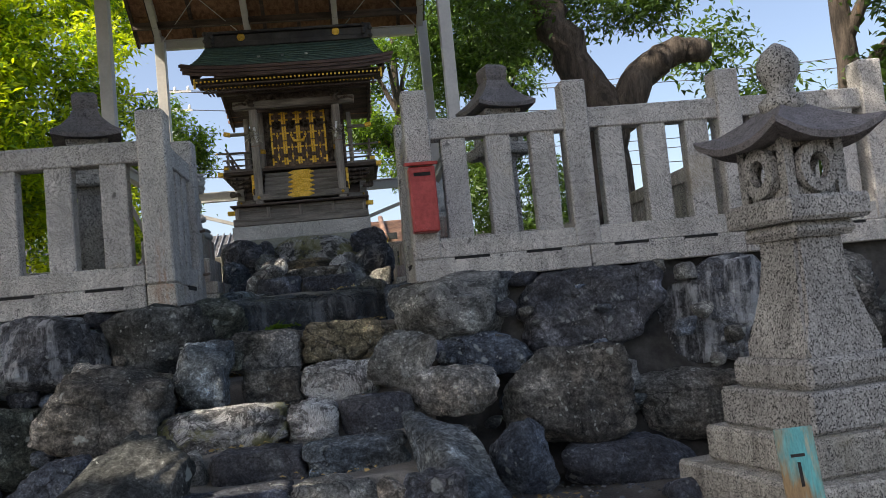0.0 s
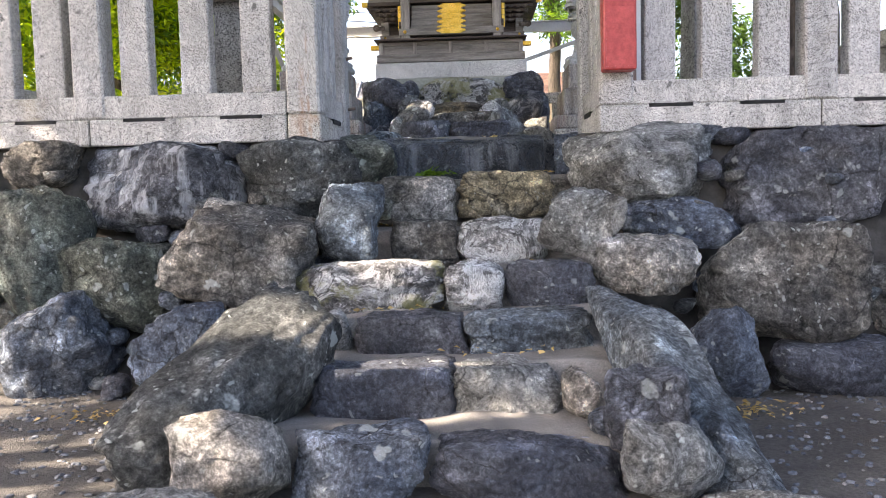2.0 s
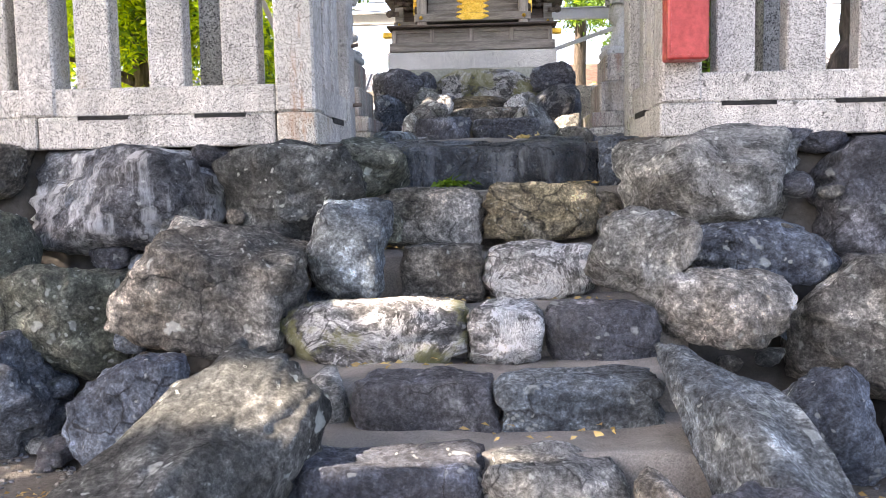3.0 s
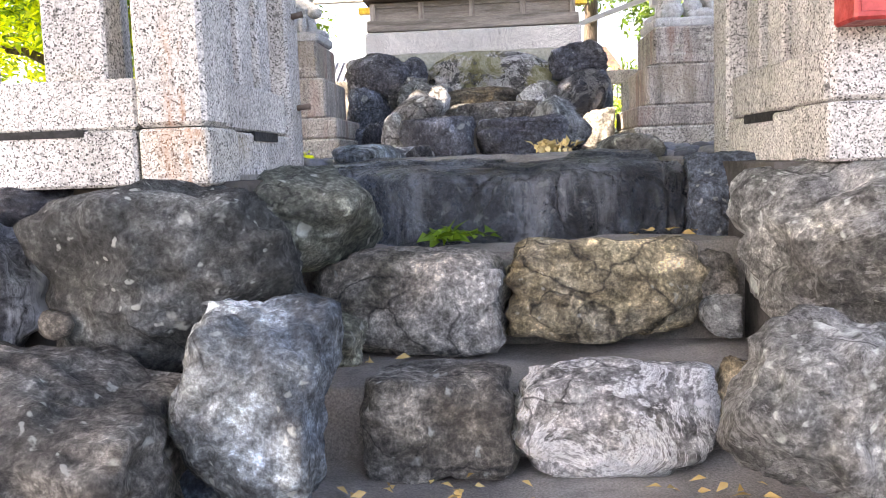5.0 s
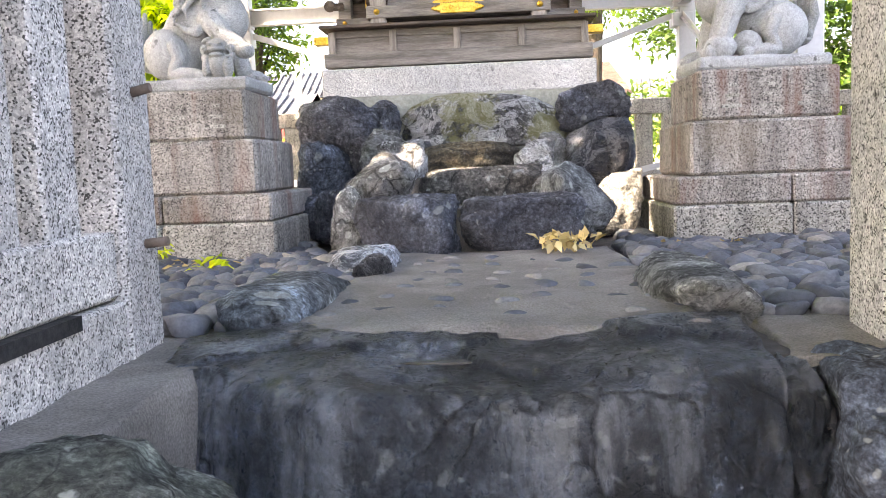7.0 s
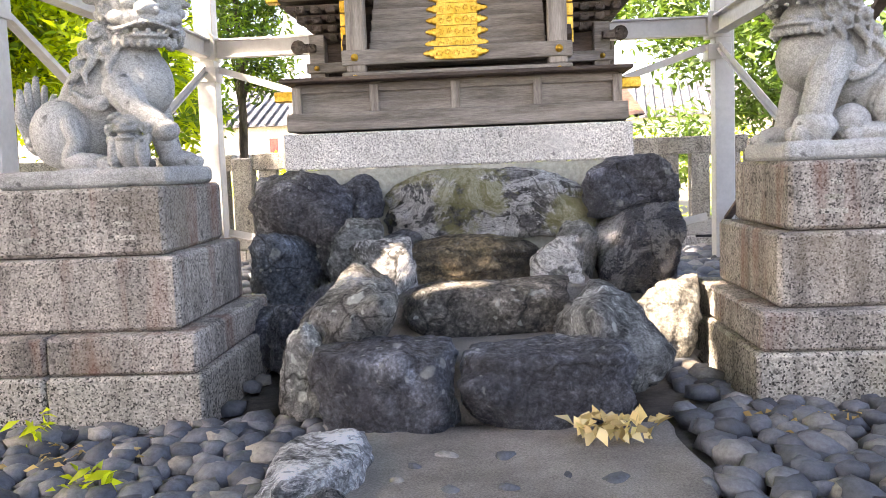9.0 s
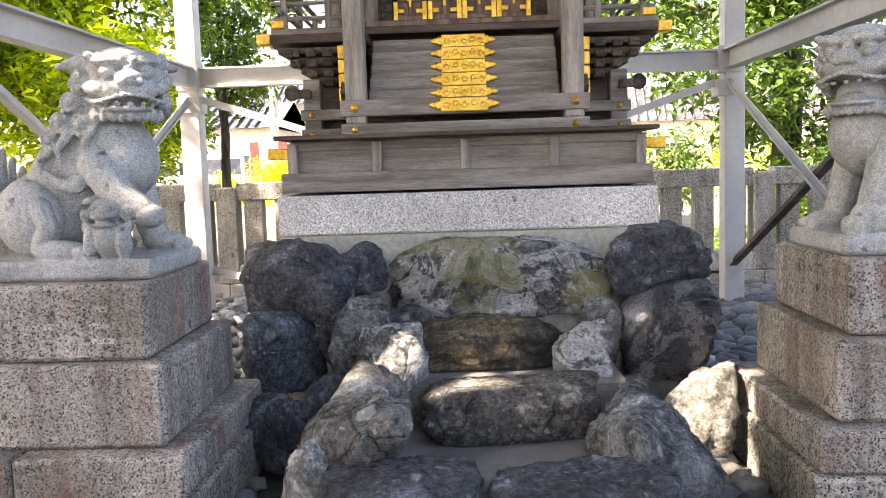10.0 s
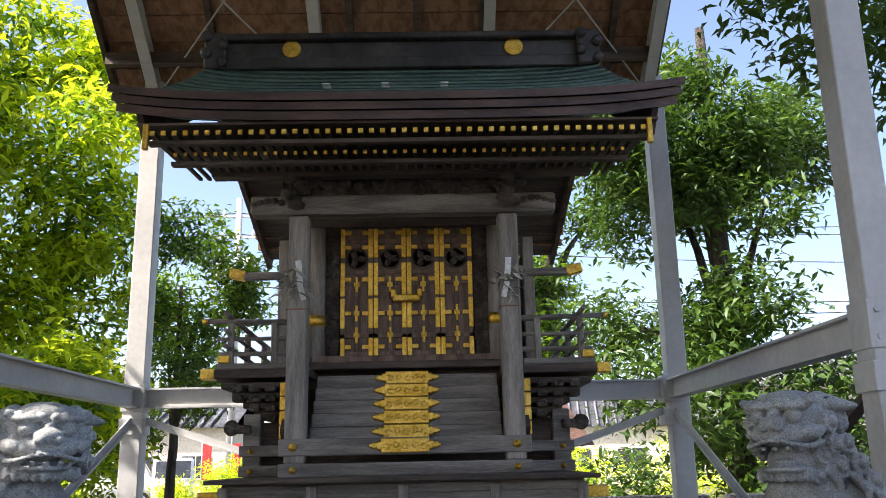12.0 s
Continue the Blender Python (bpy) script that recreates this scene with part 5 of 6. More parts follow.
lock = part("lock", box(-0.075, 0.075, 11.515, 11.55, 3.63, 3.672, 0.008), GOLD, shrine, "old gilt padlock")
for s in (-1, 1):
    part("lock_horn", box(s * 0.072 - 0.014, s * 0.072 + 0.014, 11.515, 11.55, 3.655, 3.70, 0.005), GOLD, lock)
# lintels and frieze
part("lintel", box(-0.78, 0.78, 11.03, 11.14, 4.0, 4.10, 0.012), WOOD, shrine, "curved lintel with carved noses")
part("door_head", box(-0.56, 0.56, 11.53, 11.62, 4.065, 4.16, 0.006), WOOD_DARK, shrine)
b = box(-0.62, 0.62, 11.05, 11.12, 4.10, 4.24)
rnd = random.Random(3)
for k in range(70):
    blob(b, (rnd.uniform(-0.6, 0.6), 11.045, rnd.uniform(4.11, 4.22)), (rnd.uniform(0.02, 0.06), 0.025, rnd.uniform(0.015, 0.03)), k, 1, (0, rnd.uniform(-60, 60), 0))
part("frieze", b, CARVED, shrine, "deeply carved frieze")
for s in (-1, 1):
    b = bmesh.new()
    for k in range(9):
        blob(b, (s * (0.53 + 0.03 * rnd.uniform(-1, 1.5)), 10.98 - 0.02 * (k % 3), 4.03 + 0.025 * k), (0.05, 0.05, 0.028), k, 1)
    for k in range(5):
        blob(b, (s * (0.62 + 0.035 * k), 11.05, 4.06 + 0.012 * math.sin(k)), (0.03, 0.035, 0.03 - 0.002 * k), k, 1)
    part("beast_nose", b, CARVED, shrine, "carved beam nose")
    part("streamer", beam((s * 0.515, 11.01, 3.64), (s * 0.525, 11.005, 3.75), 0.03, 0.004), PAPER, shrine, "folded white paper streamer")
    part("streamer", beam((s * 0.495, 11.008, 3.55), (s * 0.52, 11.006, 3.65), 0.026, 0.004), PAPER, shrine, "folded white paper streamer")
    part("twine", box(s * 0.53 - 0.053, s * 0.53 + 0.053, 11.027, 11.133, 3.505, 3.512), CEDAR, shrine, "straw twine")


# roof
def slope(y):
    """Height of the front copper slope, hollow towards the eave."""
    k = (y - 10.42) / (11.3 - 10.42)
    return 4.36 + 0.57 * (0.62 * k + 0.38 * k * k)


def roof_sheet(y0, y1, z0f, half0, half1, rows, material, name, back=False, thick=0.05):
    for r in range(rows):
        b = bmesh.new()
        ya, yb = y0 + (y1 - y0) * r / rows, y0 + (y1 - y0) * (r + 1.12) / rows
        ha, hb = half0 + (half1 - half0) * r / rows, half0 + (half1 - half0) * (r + 1) / rows
        n = 24
        lo = []
        for y, h, lift in ((ya, ha, 0.012), (yb, hb, 0.0)):
            row = []
            for i in range(n + 1):
                u = -1 + 2 * i / n
                row.append((u * h, y, z0f(y) + lift + 0.05 * abs(u) ** 5))
            lo.append(row)
        top = [[b.verts.new(p) for p in row] for row in lo]
        bot = [[b.verts.new((p[0], p[1], p[2] - thick)) for p in row] for row in lo]
        for i in range(n):
            b.faces.new((top[0][i], top[0][i + 1], top[1][i + 1], top[1][i]))
            b.faces.new((bot[0][i + 1], bot[0][i], bot[1][i], bot[1][i + 1]))
            b.faces.new((bot[0][i], bot[0][i + 1], top[0][i + 1], top[0][i]))
        for i in (0, n):
            b.faces.new((bot[0][i], top[0][i], top[1][i], bot[1][i]))
        bmesh.ops.recalc_face_normals(b, faces=b.faces[:])
        part(name, b, material, shrine)


roof_sheet(10.52, 11.30, slope, 1.20, 1.06, 11, COPPER, "copper_course", thick=0.03)
roof_sheet(12.75, 11.30, lambda y: 4.22 + (12.75 - y) / 1.45 * 0.71, 1.0, 1.06, 11, COPPER, "copper_course", thick=0.03)
# layered eave edge, turned up at its ends
for k, (z0, z1, out, y) in enumerate(((4.345, 4.385, 1.30, 10.40), (4.305, 4.345, 1.285, 10.415), (4.262, 4.305, 1.265, 10.43))):
    b = bmesh.new()
    n = 30
    rows = []
    for yy in (y, y + 0.2):
        for z in (z0, z1 - 0.003):
            rows.append([b.verts.new((out * (-1 + 2 * i / n), yy, z + 0.055 * abs(-1 + 2 * i / n) ** 4 + (0.07 if yy > y + 0.1 else 0))) for i in range(n + 1)])
    for i in range(n):
        for p, q in ((0, 1), (1, 3), (3, 2), (2, 0)):
            b.faces.new((rows[p][i], rows[p][i + 1], rows[q][i + 1], rows[q][i]))
    for i in (0, n):
        b.faces.new((rows[0][i], rows[1][i], rows[3][i], rows[2][i]))
    bmesh.ops.recalc_face_normals(b, faces=b.faces[:])
    part("eave_edge", b, COPPER_BROWN, shrine, "layered brown copper eave")
part("soffit", beam((0, 10.46, 4.262), (0, 11.2, 4.32), 2.36, 0.012), WOOD_DARK, shrine)
part("soffit", beam((0, 12.72, 4.17), (0, 11.3, 4.78), 2.06, 0.012), WOOD_DARK, shrine)
for s in (-1, 1):
    part("verge_board", beam((s * 0.99, 12.75, 4.16), (s * 1.05, 11.30, 4.78), 0.03, 0.14), WOOD_DARK, shrine)
    part("verge_board", beam((s * 1.17, 10.50, 4.27), (s * 1.05, 11.30, 4.78), 0.03, 0.14), WOOD_DARK, shrine)
    for k in range(11):
        y = 11.6 + 0.1 * k
        part("side_rafter", beam((s * 0.62, y, 4.87 - 0.52 * (y - 11.4)), (s * 1.05, y, 4.87 - 0.52 * (y - 11.4) - 0.02), 0.035, 0.045), CEDAR, shrine)
    part("gilt_corner", box(s * 1.135 - 0.012, s * 1.135 + 0.012, 10.445, 10.47, 4.14, 4.26, 0.003), GOLD, shrine, "gilt eave corner plate")
for j, (z, y, half, n, r) in enumerate(((4.222, 10.47, 1.11, 46, 0.0105), (4.168, 10.60, 1.04, 46, 0.008))):
    part("eave_purlin", box(-half - 0.03, half + 0.03, y + 0.03, y + 0.07, z - 0.022 - 0.02, z - 0.022, 0.003), WOOD_DARK, shrine)
    for i in range(n):
        x = -half + 2 * half * i / (n - 1)
        raft = part("rafter", beam((x, y, z), (x, y + 0.45, z + 0.03), 2 * r, 2 * r), WOOD_DARK, shrine)
        part("gilt_end", box(x - r, x + r, y - 0.006, y + 0.004, z - r, z + r), GOLD, raft, "gilt rafter end")
part("eave_beam", box(-0.95, 0.95, 10.9, 10.98, 4.16, 4.22, 0.005), WOOD_DARK, shrine)
# ridge
part("ridge_base", box(-1.06, 1.06, 11.2, 11.42, 4.89, 4.955, 0.006), RIDGE, shrine)
part("ridge_box", box(-1.03, 1.03, 11.22, 11.40, 4.955, 5.055, 0.006), RIDGE, shrine)
part("ridge_cap", box(-1.09, 1.09, 11.17, 11.45, 5.055, 5.09, 0.008), RIDGE, shrine)
for s in (-1, 1):
    b = box(s * 1.03 - 0.06, s * 1.03 + 0.06, 11.15, 11.22, 4.875, 5.085, 0.01)
    for k in range(4):
        lathe([(0.03, 0), (0.03, 0.02), (0.012, 0.03)], 10, b, m=pose(s * 1.03 + 0.045 * (-1) ** k, 11.15, 4.905 + 0.05 * k, 90, 0, 0))
    part("ridge_end", b, RIDGE, shrine, "scrolled ridge-end ornament")
    b = lathe([(0.052, 0), (0.052, 0.012), (0.045, 0.012)], 20)
    part("crest", b, GOLD, shrine, "round gilt crest").matrix_local = pose(s * 0.62, 11.22, 5.01, 90, 0, 0)
for s in (-1, 1):
    for k in range(3):
        part("leaf_debris", box(-0.4 + 0.3 * k, -0.36 + 0.3 * k, 10.86 + 0.02 * s, 10.89 + 0.02 * s, slope(10.88) + 0.02, slope(10.88) + 0.026), PAPER, shrine)

# ---- steel shelter over the shrine ----
shelter = thing("steel_shelter", (0, 0, 0), "white painted steel shelter with boarded roof over the shrine", "shelter")
COLS = ((-2.72, 10.3), (1.36, 10.3), (-2.72, 13.45), (1.40, 13.45))
for x, y in COLS:
    col = part("column", box(x - 0.075, x + 0.075, y - 0.075, y + 0.075, 1.40, 5.85, 0.006), STEEL, shelter, "white steel column with rust spots")
    part("foot", box(x - 0.2, x + 0.2, y - 0.2, y + 0.2, 1.36, 1.43, 0.01), CONCRETE, col, "concrete pad")


def ibeam(p0, p1, h=0.15, w=0.10):
    """A rolled steel joist: one closed I-shaped section drawn along its length."""
    b = bmesh.new()
    p0, p1 = Vector(p0), Vector(p1)
    d = (p1 - p0).normalized()
    s = d.cross(Vector((0, 0, 1))).normalized()
    u = s.cross(d)
    t, a, k = 0.007, w / 2, h / 2
    sec = ((-a, -k), (a, -k), (a, -k + 2 * t), (t, -k + 2 * t), (t, k - 2 * t), (a, k - 2 * t), (a, k), (-a, k), (-a, k - 2 * t), (-t, k - 2 * t), (-t, -k + 2 * t), (-a, -k + 2 * t))
    ends = [[b.verts.new(p + s * x + u * z) for x, z in sec] for p in (p0, p1)]
    n = len(sec)
    for i in range(n):
        b.faces.new((ends[0][i], ends[0][(i + 1) % n], ends[1][(i + 1) % n], ends[1][i]))
    b.faces.new(ends[0][::-1])
    b.faces.new(ends[1])
    bmesh.ops.recalc_face_normals(b, faces=b.faces[:])
    return b


(xl, yf), (xr, _), (_, yb), _ = COLS
for z, runs in ((3.27, (((xl, yb), (xr, yb)), ((xl, yf), (xl, yb)), ((xr, yf), (xr, yb)))), (5.72, (((xl, yb), (xr, yb)),))):
    for a, c in runs:
        a, c = Vector((*a, z)), Vector((*c, z))
        d = (c - a).normalized() * 0.085
        part("tie_beam", ibeam(a + d, c - d), STEEL, shelter)
part("tie_beam", ibeam((xl + 0.085, yf, 5.72), (xr - 0.085, yf, 5.72)), STEEL, shelter)


def angle_iron(p0, p1, material=STEEL):
    b = beam(p0, p1, 0.055, 0.008)
    beam(Vector(p0) + Vector((0, 0.0, 0.024)), Vector(p1) + Vector((0, 0.0, 0.024)), 0.008, 0.055, b)
    part("brace", b, material, shelter)


for x, s in ((xl, 1), (xr, -1)):
    angle_iron((x, yb - 0.08, 3.08), (x, yf + 0.08, 1.75))
    angle_iron((x + 0.03, yb - 0.08, 1.72), (x + 0.03, yf + 0.08, 3.05), RUST_STEEL if s < 0 else STEEL)
    angle_iron((x + s * 0.08, yb, 3.08), (x + s * 2.0, yb, 2.45))
    angle_iron((x + s * 0.08, yb + 0.03, 1.75), (x + s * 1.2, yb + 0.03, 1.5))
    for y in (yf, yb):
        b = box(x - 0.085, x + 0.085, y - 0.085, y + 0.085, 3.17, 3.37, 0.003)
        for dz in (-0.055, 0.055):
            for dx in (-0.045, 0.045):
                lathe([(0.014, 0), (0.014, 0.012)], 6, b, m=pose(x + dx, y - 0.084, 3.27 + dz, 90, 0, 0))
        part("joint_plate", b, STEEL, shelter, "bolted joint plate")
    for y in (yf, yb):
        b = box(x - 0.09, x + 0.09, y - 0.09, y + 0.09, 3.0, 3.12, 0.003)
        part("gusset", b, STEEL, shelter)
# gabled roof: ridge across, boards underneath
RZ, RY = 7.05, 11.87
for s, ye in ((-1, 10.2), (1, 13.55)):
    n = 9
    for k in range(n):
        y0, y1 = ye + (RY - ye) * k / n, ye + (RY - ye) * (k + 0.97) / n
        z0, z1 = 5.83 + (RZ - 5.83) * k / n, 5.83 + (RZ - 5.83) * (k + 0.97) / n
        part("roof_board", beam((-0.82, y0, z0), (-0.82, y1, z1), 4.5, 0.02), CEDAR, shelter, "brown underside boards")
    part("roof_sheet", beam((-0.82, ye + 0.08 * s, 5.83), (-0.82, RY, RZ + 0.06), 4.56, 0.03), RIDGE, shelter)
    for x in (-2.9, -2.3, -1.2, -0.67, -0.15, 0.9, 1.3):
        part("wood_rafter", beam((x + 0.12, ye, 5.78), (x + 0.12, RY, RZ - 0.05), 0.05, 0.08), WOOD_DARK, shelter)
    for x in (xl, -1.35, 0.02, xr):
        part("steel_rafter", ibeam((x, ye, 5.70), (x, RY, RZ - 0.14), 0.13, 0.09), STEEL, shelter)
    for x in (-3.06, 1.42):
        part("barge_board", beam((x, ye + 0.04 * s, 5.80), (x, RY, RZ), 0.04, 0.2), WOOD_DARK, shelter)
    for a, c in (((xl, -1.35)), ((0.02, xr))):
        part("tie_rod", tube((a, ye - s * 0.1, 5.72), (c, RY + s * 0.3, RZ - 0.3), 0.008, seg=6), STEEL, shelter)
        part("tie_rod", tube((c, ye - s * 0.1, 5.72), (a, RY + s * 0.3, RZ - 0.3), 0.008, seg=6), STEEL, shelter)
for y, z in ((10.5, 5.95), (13.2, 5.95), (12.6, 6.4), (11.2, 6.5)):
    part("purlin", box(-3.05, 1.42, y - 0.04, y + 0.04, z - 0.05, z + 0.05), WOOD_DARK, shelter)


# ---- stone lanterns ----
def hex_roof(b, r, z0, z1, neck, lift, at, seg=6, ang=0.0):
    """A six-sided stone roof with upturned corners."""
    n = 8
    rings = []
    for k, (rr, zz, up) in enumerate(((neck * 1.5, z0 + 0.02, 0), (r * 0.98, z0, 1), (r, z0 + 0.035, 1), (r * 0.72, z0 + (z1 - z0) * 0.38, 0.45), (r * 0.45, z0 + (z1 - z0) * 0.72, 0.15), (neck, z1, 0))):
        ring = []
        for i in range(seg * n):
            a = 2 * math.pi * i / (seg * n)
            m = (i % n) / n
            corner = abs(2 * m - 1)
            rad = rr * math.cos(math.pi / seg) / math.cos((m - 0.5) * 2 * math.pi / seg)
            ring.append(b.verts.new((at[0] + rad * math.cos(a + ang), at[1] + rad * math.sin(a + ang), at[2] + zz + lift * up * corner ** 3)))
        rings.append(ring)
    for p, q in zip(rings, rings[1:]):
        for i in range(seg * n):
            j = (i + 1) % (seg * n)
            b.faces.new((p[i], p[j], q[j], q[i]))
    b.faces.new(rings[0][::-1])
    b.faces.new(rings[-1])


def firebox(b, w, z0, z1):
    """A squared lamp chamber with openings on all sides."""
    t = w * 0.30
    for sx in (-1, 1):
        for sy in (-1, 1):
            x, y = sx * (w - t / 2), sy * (w - t / 2)
            box(x - t / 2, x + t / 2, y - t / 2, y + t / 2, z0, z1, bm=b)
    for k in (-1, 1):
        box(-w + t, w - t, k * (w - t * 0.7) - t * 0.25, k * (w - t * 0.7) + t * 0.25, z0, z0 + 0.06, bm=b)
        box(-w + t, w - t, k * (w - t * 0.7) - t * 0.25, k * (w - t * 0.7) + t * 0.25, z1 - 0.05, z1, bm=b)
        box(k * (w - t * 0.7) - t * 0.25, k * (w - t * 0.7) + t * 0.25, -w + t, w - t, z0, z0 + 0.06, bm=b)
        box(k * (w - t * 0.7) - t * 0.25, k * (w - t * 0.7) + t * 0.25, -w + t, w - t, z1 - 0.05, z1, bm=b)


def ring(b, r0, r1, depth, m):
    """A round stone window frame."""
    n = 20
    rows = [[b.verts.new(m @ Vector((r * math.cos(2 * math.pi * i / n), r * math.sin(2 * math.pi * i / n), z))) for i in range(n)] for r, z in ((r0, 0), (r1, 0), (r1, depth), (r0, depth))]
    for k in range(4):
        p, q = rows[k], rows[(k + 1) % 4]
        for i in range(n):
            j = (i + 1) % n
            b.faces.new((p[i], p[j], q[j], q[i]))


lan = thing("stone_lantern", (2.33, 4.35, 0), "grey granite lantern with jewel finial on stepped base", "stone lantern", "stone lanterns", turn=12)
for i, (r, z0, z1) in enumerate(((0.64, -0.12, 0.15), (0.50, 0.15, 0.34))):
    for sx in (-1, 0):
        for sy in (-1, 0):
            part("base_block", box(sx * r + 0.006, sx * r + r - 0.006, sy * r + 0.006, sy * r + r - 0.006, z0, z1, 0.02), GRANITE_OLD, lan)
part("base_tier", box(-0.41, 0.41, -0.41, 0.41, 0.341, 0.545, 0.02), LANTERN, lan)
part("base_tier", box(-0.345, 0.345, -0.345, 0.345, 0.546, 0.70, 0.03), LANTERN, lan)
b = bmesh.new()
lathe([(0.39, 0.70), (0.375, 0.76), (0.335, 0.90), (0.285, 1.05), (0.255, 1.20), (0.25, 1.31)], 4, b, angle=math.pi / 4, smooth=False)
bmesh.ops.bevel(b, geom=[e for e in b.edges if abs(e.verts[0].co.z - e.verts[1].co.z) > 0.02], offset=0.03, segments=2, affect="EDGES")
part("shaft", b, LANTERN, lan, "flared square shaft")
part("platform", box(-0.235, 0.235, -0.235, 0.235, 1.31, 1.39, 0.03), LANTERN, lan)
part("platform", box(-0.30, 0.30, -0.30, 0.30, 1.391, 1.52, 0.02), LANTERN, lan)
b = bmesh.new()
firebox(b, 0.215, 1.521, 1.83)
for k in range(4):
    ring(b, 0.072, 0.135, 0.06, pose(0, 0, 1.67, 0, 0, 90 * k) @ pose(0, -0.19, 0, 90, 0, 0))
bmesh.ops.recalc_face_normals(b, faces=b.faces[:])
part("light_chamber", b, LANTERN, lan, "open carved light chamber")
b = bmesh.new()
hex_roof(b, 0.56, 1.79, 2.03, 0.13, 0.09, (0, 0, 0), 4, math.pi / 4)
part("roof", b, LANTERN_ROOF, lan, "dark roof with upturned corners", smooth=False)
part("finial", lathe([(0.13, 2.0), (0.14, 2.06), (0.09, 2.10), (0.075, 2.13), (0.10, 2.17), (0.128, 2.22), (0.125, 2.28), (0.09, 2.335), (0.04, 2.37), (0.012, 2.385)], 24), LANTERN, lan, "onion-shaped jewel finial")

for x, y in ((-2.24, 7.7), (1.40, 7.7)):
    L = thing("stone_lantern", (x, y, 0), "weathered stone lantern with dark six-sided roof", "stone lantern", "stone lanterns", turn=15)
    part("base_tier", box(-0.30, 0.30, -0.30, 0.30, 1.38, 1.58, 0.02), LANTERN, L)
    part("shaft", lathe([(0.20, 1.58), (0.16, 1.66), (0.15, 2.45), (0.2, 2.52)], 4, angle=math.pi / 4, smooth=False), LANTERN, L)
    part("platform", box(-0.24, 0.24, -0.24, 0.24, 2.52, 2.62, 0.02), LANTERN, L)
    b = bmesh.new()
    firebox(b, 0.17, 2.621, 2.94)
    part("light_chamber", b, LANTERN, L)
    b = bmesh.new()
    hex_roof(b, 0.40, 2.93, 3.22, 0.14, 0.03, (0, 0, 0), 4, math.pi / 4)
    part("roof", b, LANTERN_ROOF, L, "dark weathered roof", smooth=False)
    part("finial", lathe([(0.13, 3.22), (0.15, 3.26), (0.15, 3.34), (0.11, 3.37)], 4, angle=math.pi / 4, smooth=False), LANTERN_ROOF, L)

lan.location = (2.37, 4.38, 0.05)
lan.scale = (0.88, 0.88, 1.0)

sign = thing("wooden_marker", (1.60, 3.1, 0), "leaning marker board with peeling turquoise paint", "sign")
sign.rotation_euler = (0, radians(-4), radians(-20))
part("board", box(-0.068, 0.068, -0.012, 0.012, -0.02, 0.60, 0.003), TEAL, sign)
for k, (dx, dz, w, h) in enumerate(((0.0, 0.50, 0.05, 0.012), (0.0, 0.43, 0.012, 0.09), (0.0, 0.30, 0.05, 0.012), (0.01, 0.22, 0.012, 0.08))):
    part("lettering", box(dx - w / 2, dx + w / 2, -0.0135, -0.0125, dz - h / 2, dz + h / 2), RUBBER, sign, "faded brush stroke")


# ---- plants ----
def limb(b, pts, r0, r1, seg=10, seed=0):
    """A tapered, crooked limb through the given points."""
    rnd = random.Random(seed)
    pts = [Vector(p) for p in pts]
    fine = []
    for a, c in zip(pts, pts[1:]):
        for k in range(4):
            fine.append(a.lerp(c, k / 4) + Vector((rnd.uniform(-1, 1), rnd.uniform(-1, 1), 0)) * r1 * 0.4)
    fine.append(pts[-1])
    rings = []
    run = pts[-1] - pts[0]
    ref = Vector((1, 0, 0)) if abs(run.x) < max(abs(run.y), abs(run.z)) else Vector((0, 1, 0))
    for i, p in enumerate(fine):
        t = (fine[min(i + 1, len(fine) - 1)] - fine[max(i - 1, 0)]).normalized()
        sx = t.cross(ref).normalized()
        q = Matrix((sx, t.cross(sx).normalized(), t)).transposed()
        k = i / (len(fine) - 1)
        r = r0 + (r1 - r0) * k
        rings.append([b.verts.new(p + q @ Vector((math.cos(6.2832 * j / seg), math.sin(6.2832 * j / seg), 0)) * r * (1 + 0.07 * noise.noise(p * 2 + Vector((j * 1.7, 0, 0))))) for j in range(seg)])
    for a, c in zip(rings, rings[1:]):
        for j in range(seg):
            m = (j + 1) % seg
            b.faces.new((a[j], a[m], c[m], c[j])).smooth = True
    b.faces.new(rings[-1])
    b.faces.new(rings[0][::-1])


def tree(x, y, z, h, clumps, leaves, size, material, r0, seed, label, lean=(0, 0), limbs=5, **kw):
    t = thing("tree", (x, y, z), label, "tree", "trees")
    rnd = random.Random(seed)
    b = bmesh.new()
    top = Vector((lean[0], lean[1], h))
    limb(b, [(0, 0, -0.1), (lean[0] * 0.2, lean[1] * 0.2, h * 0.35), (lean[0] * 0.6, lean[1] * 0.6, h * 0.7), top], r0, r0 * 0.3, 12, seed)
    part("trunk", b, BARK, t)
    for k in range(min(limbs, len(clumps))):
        c = Vector(clumps[k][:3])
        s = Vector((lean[0] * 0.4, lean[1] * 0.4, min(c.z * 0.75, h * rnd.uniform(0.35, 0.8))))
        b = bmesh.new()
        limb(b, [s, s.lerp(c, 0.5) + Vector((0, 0, 0.15)), c], r0 * 0.45, r0 * 0.1, 8, seed + k)
        part("limb", b, BARK, t)
    # darker leaves inside, paler outside: inner shade and lit rim put into leaf colour
    shaded_inner = [(c[0], c[1], c[2] - 0.15, *(v * 0.85 for v in c[3:])) for c in clumps]
    leaf_cloud("crown", LEAF if material is LEAF_LIME else LEAF_DARK, shaded_inner, int(leaves * (0.35 if material is LEAF_LIME else 0.5)), size, seed, t, **kw)
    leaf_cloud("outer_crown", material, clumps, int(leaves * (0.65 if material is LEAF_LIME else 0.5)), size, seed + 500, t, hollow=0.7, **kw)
    return t


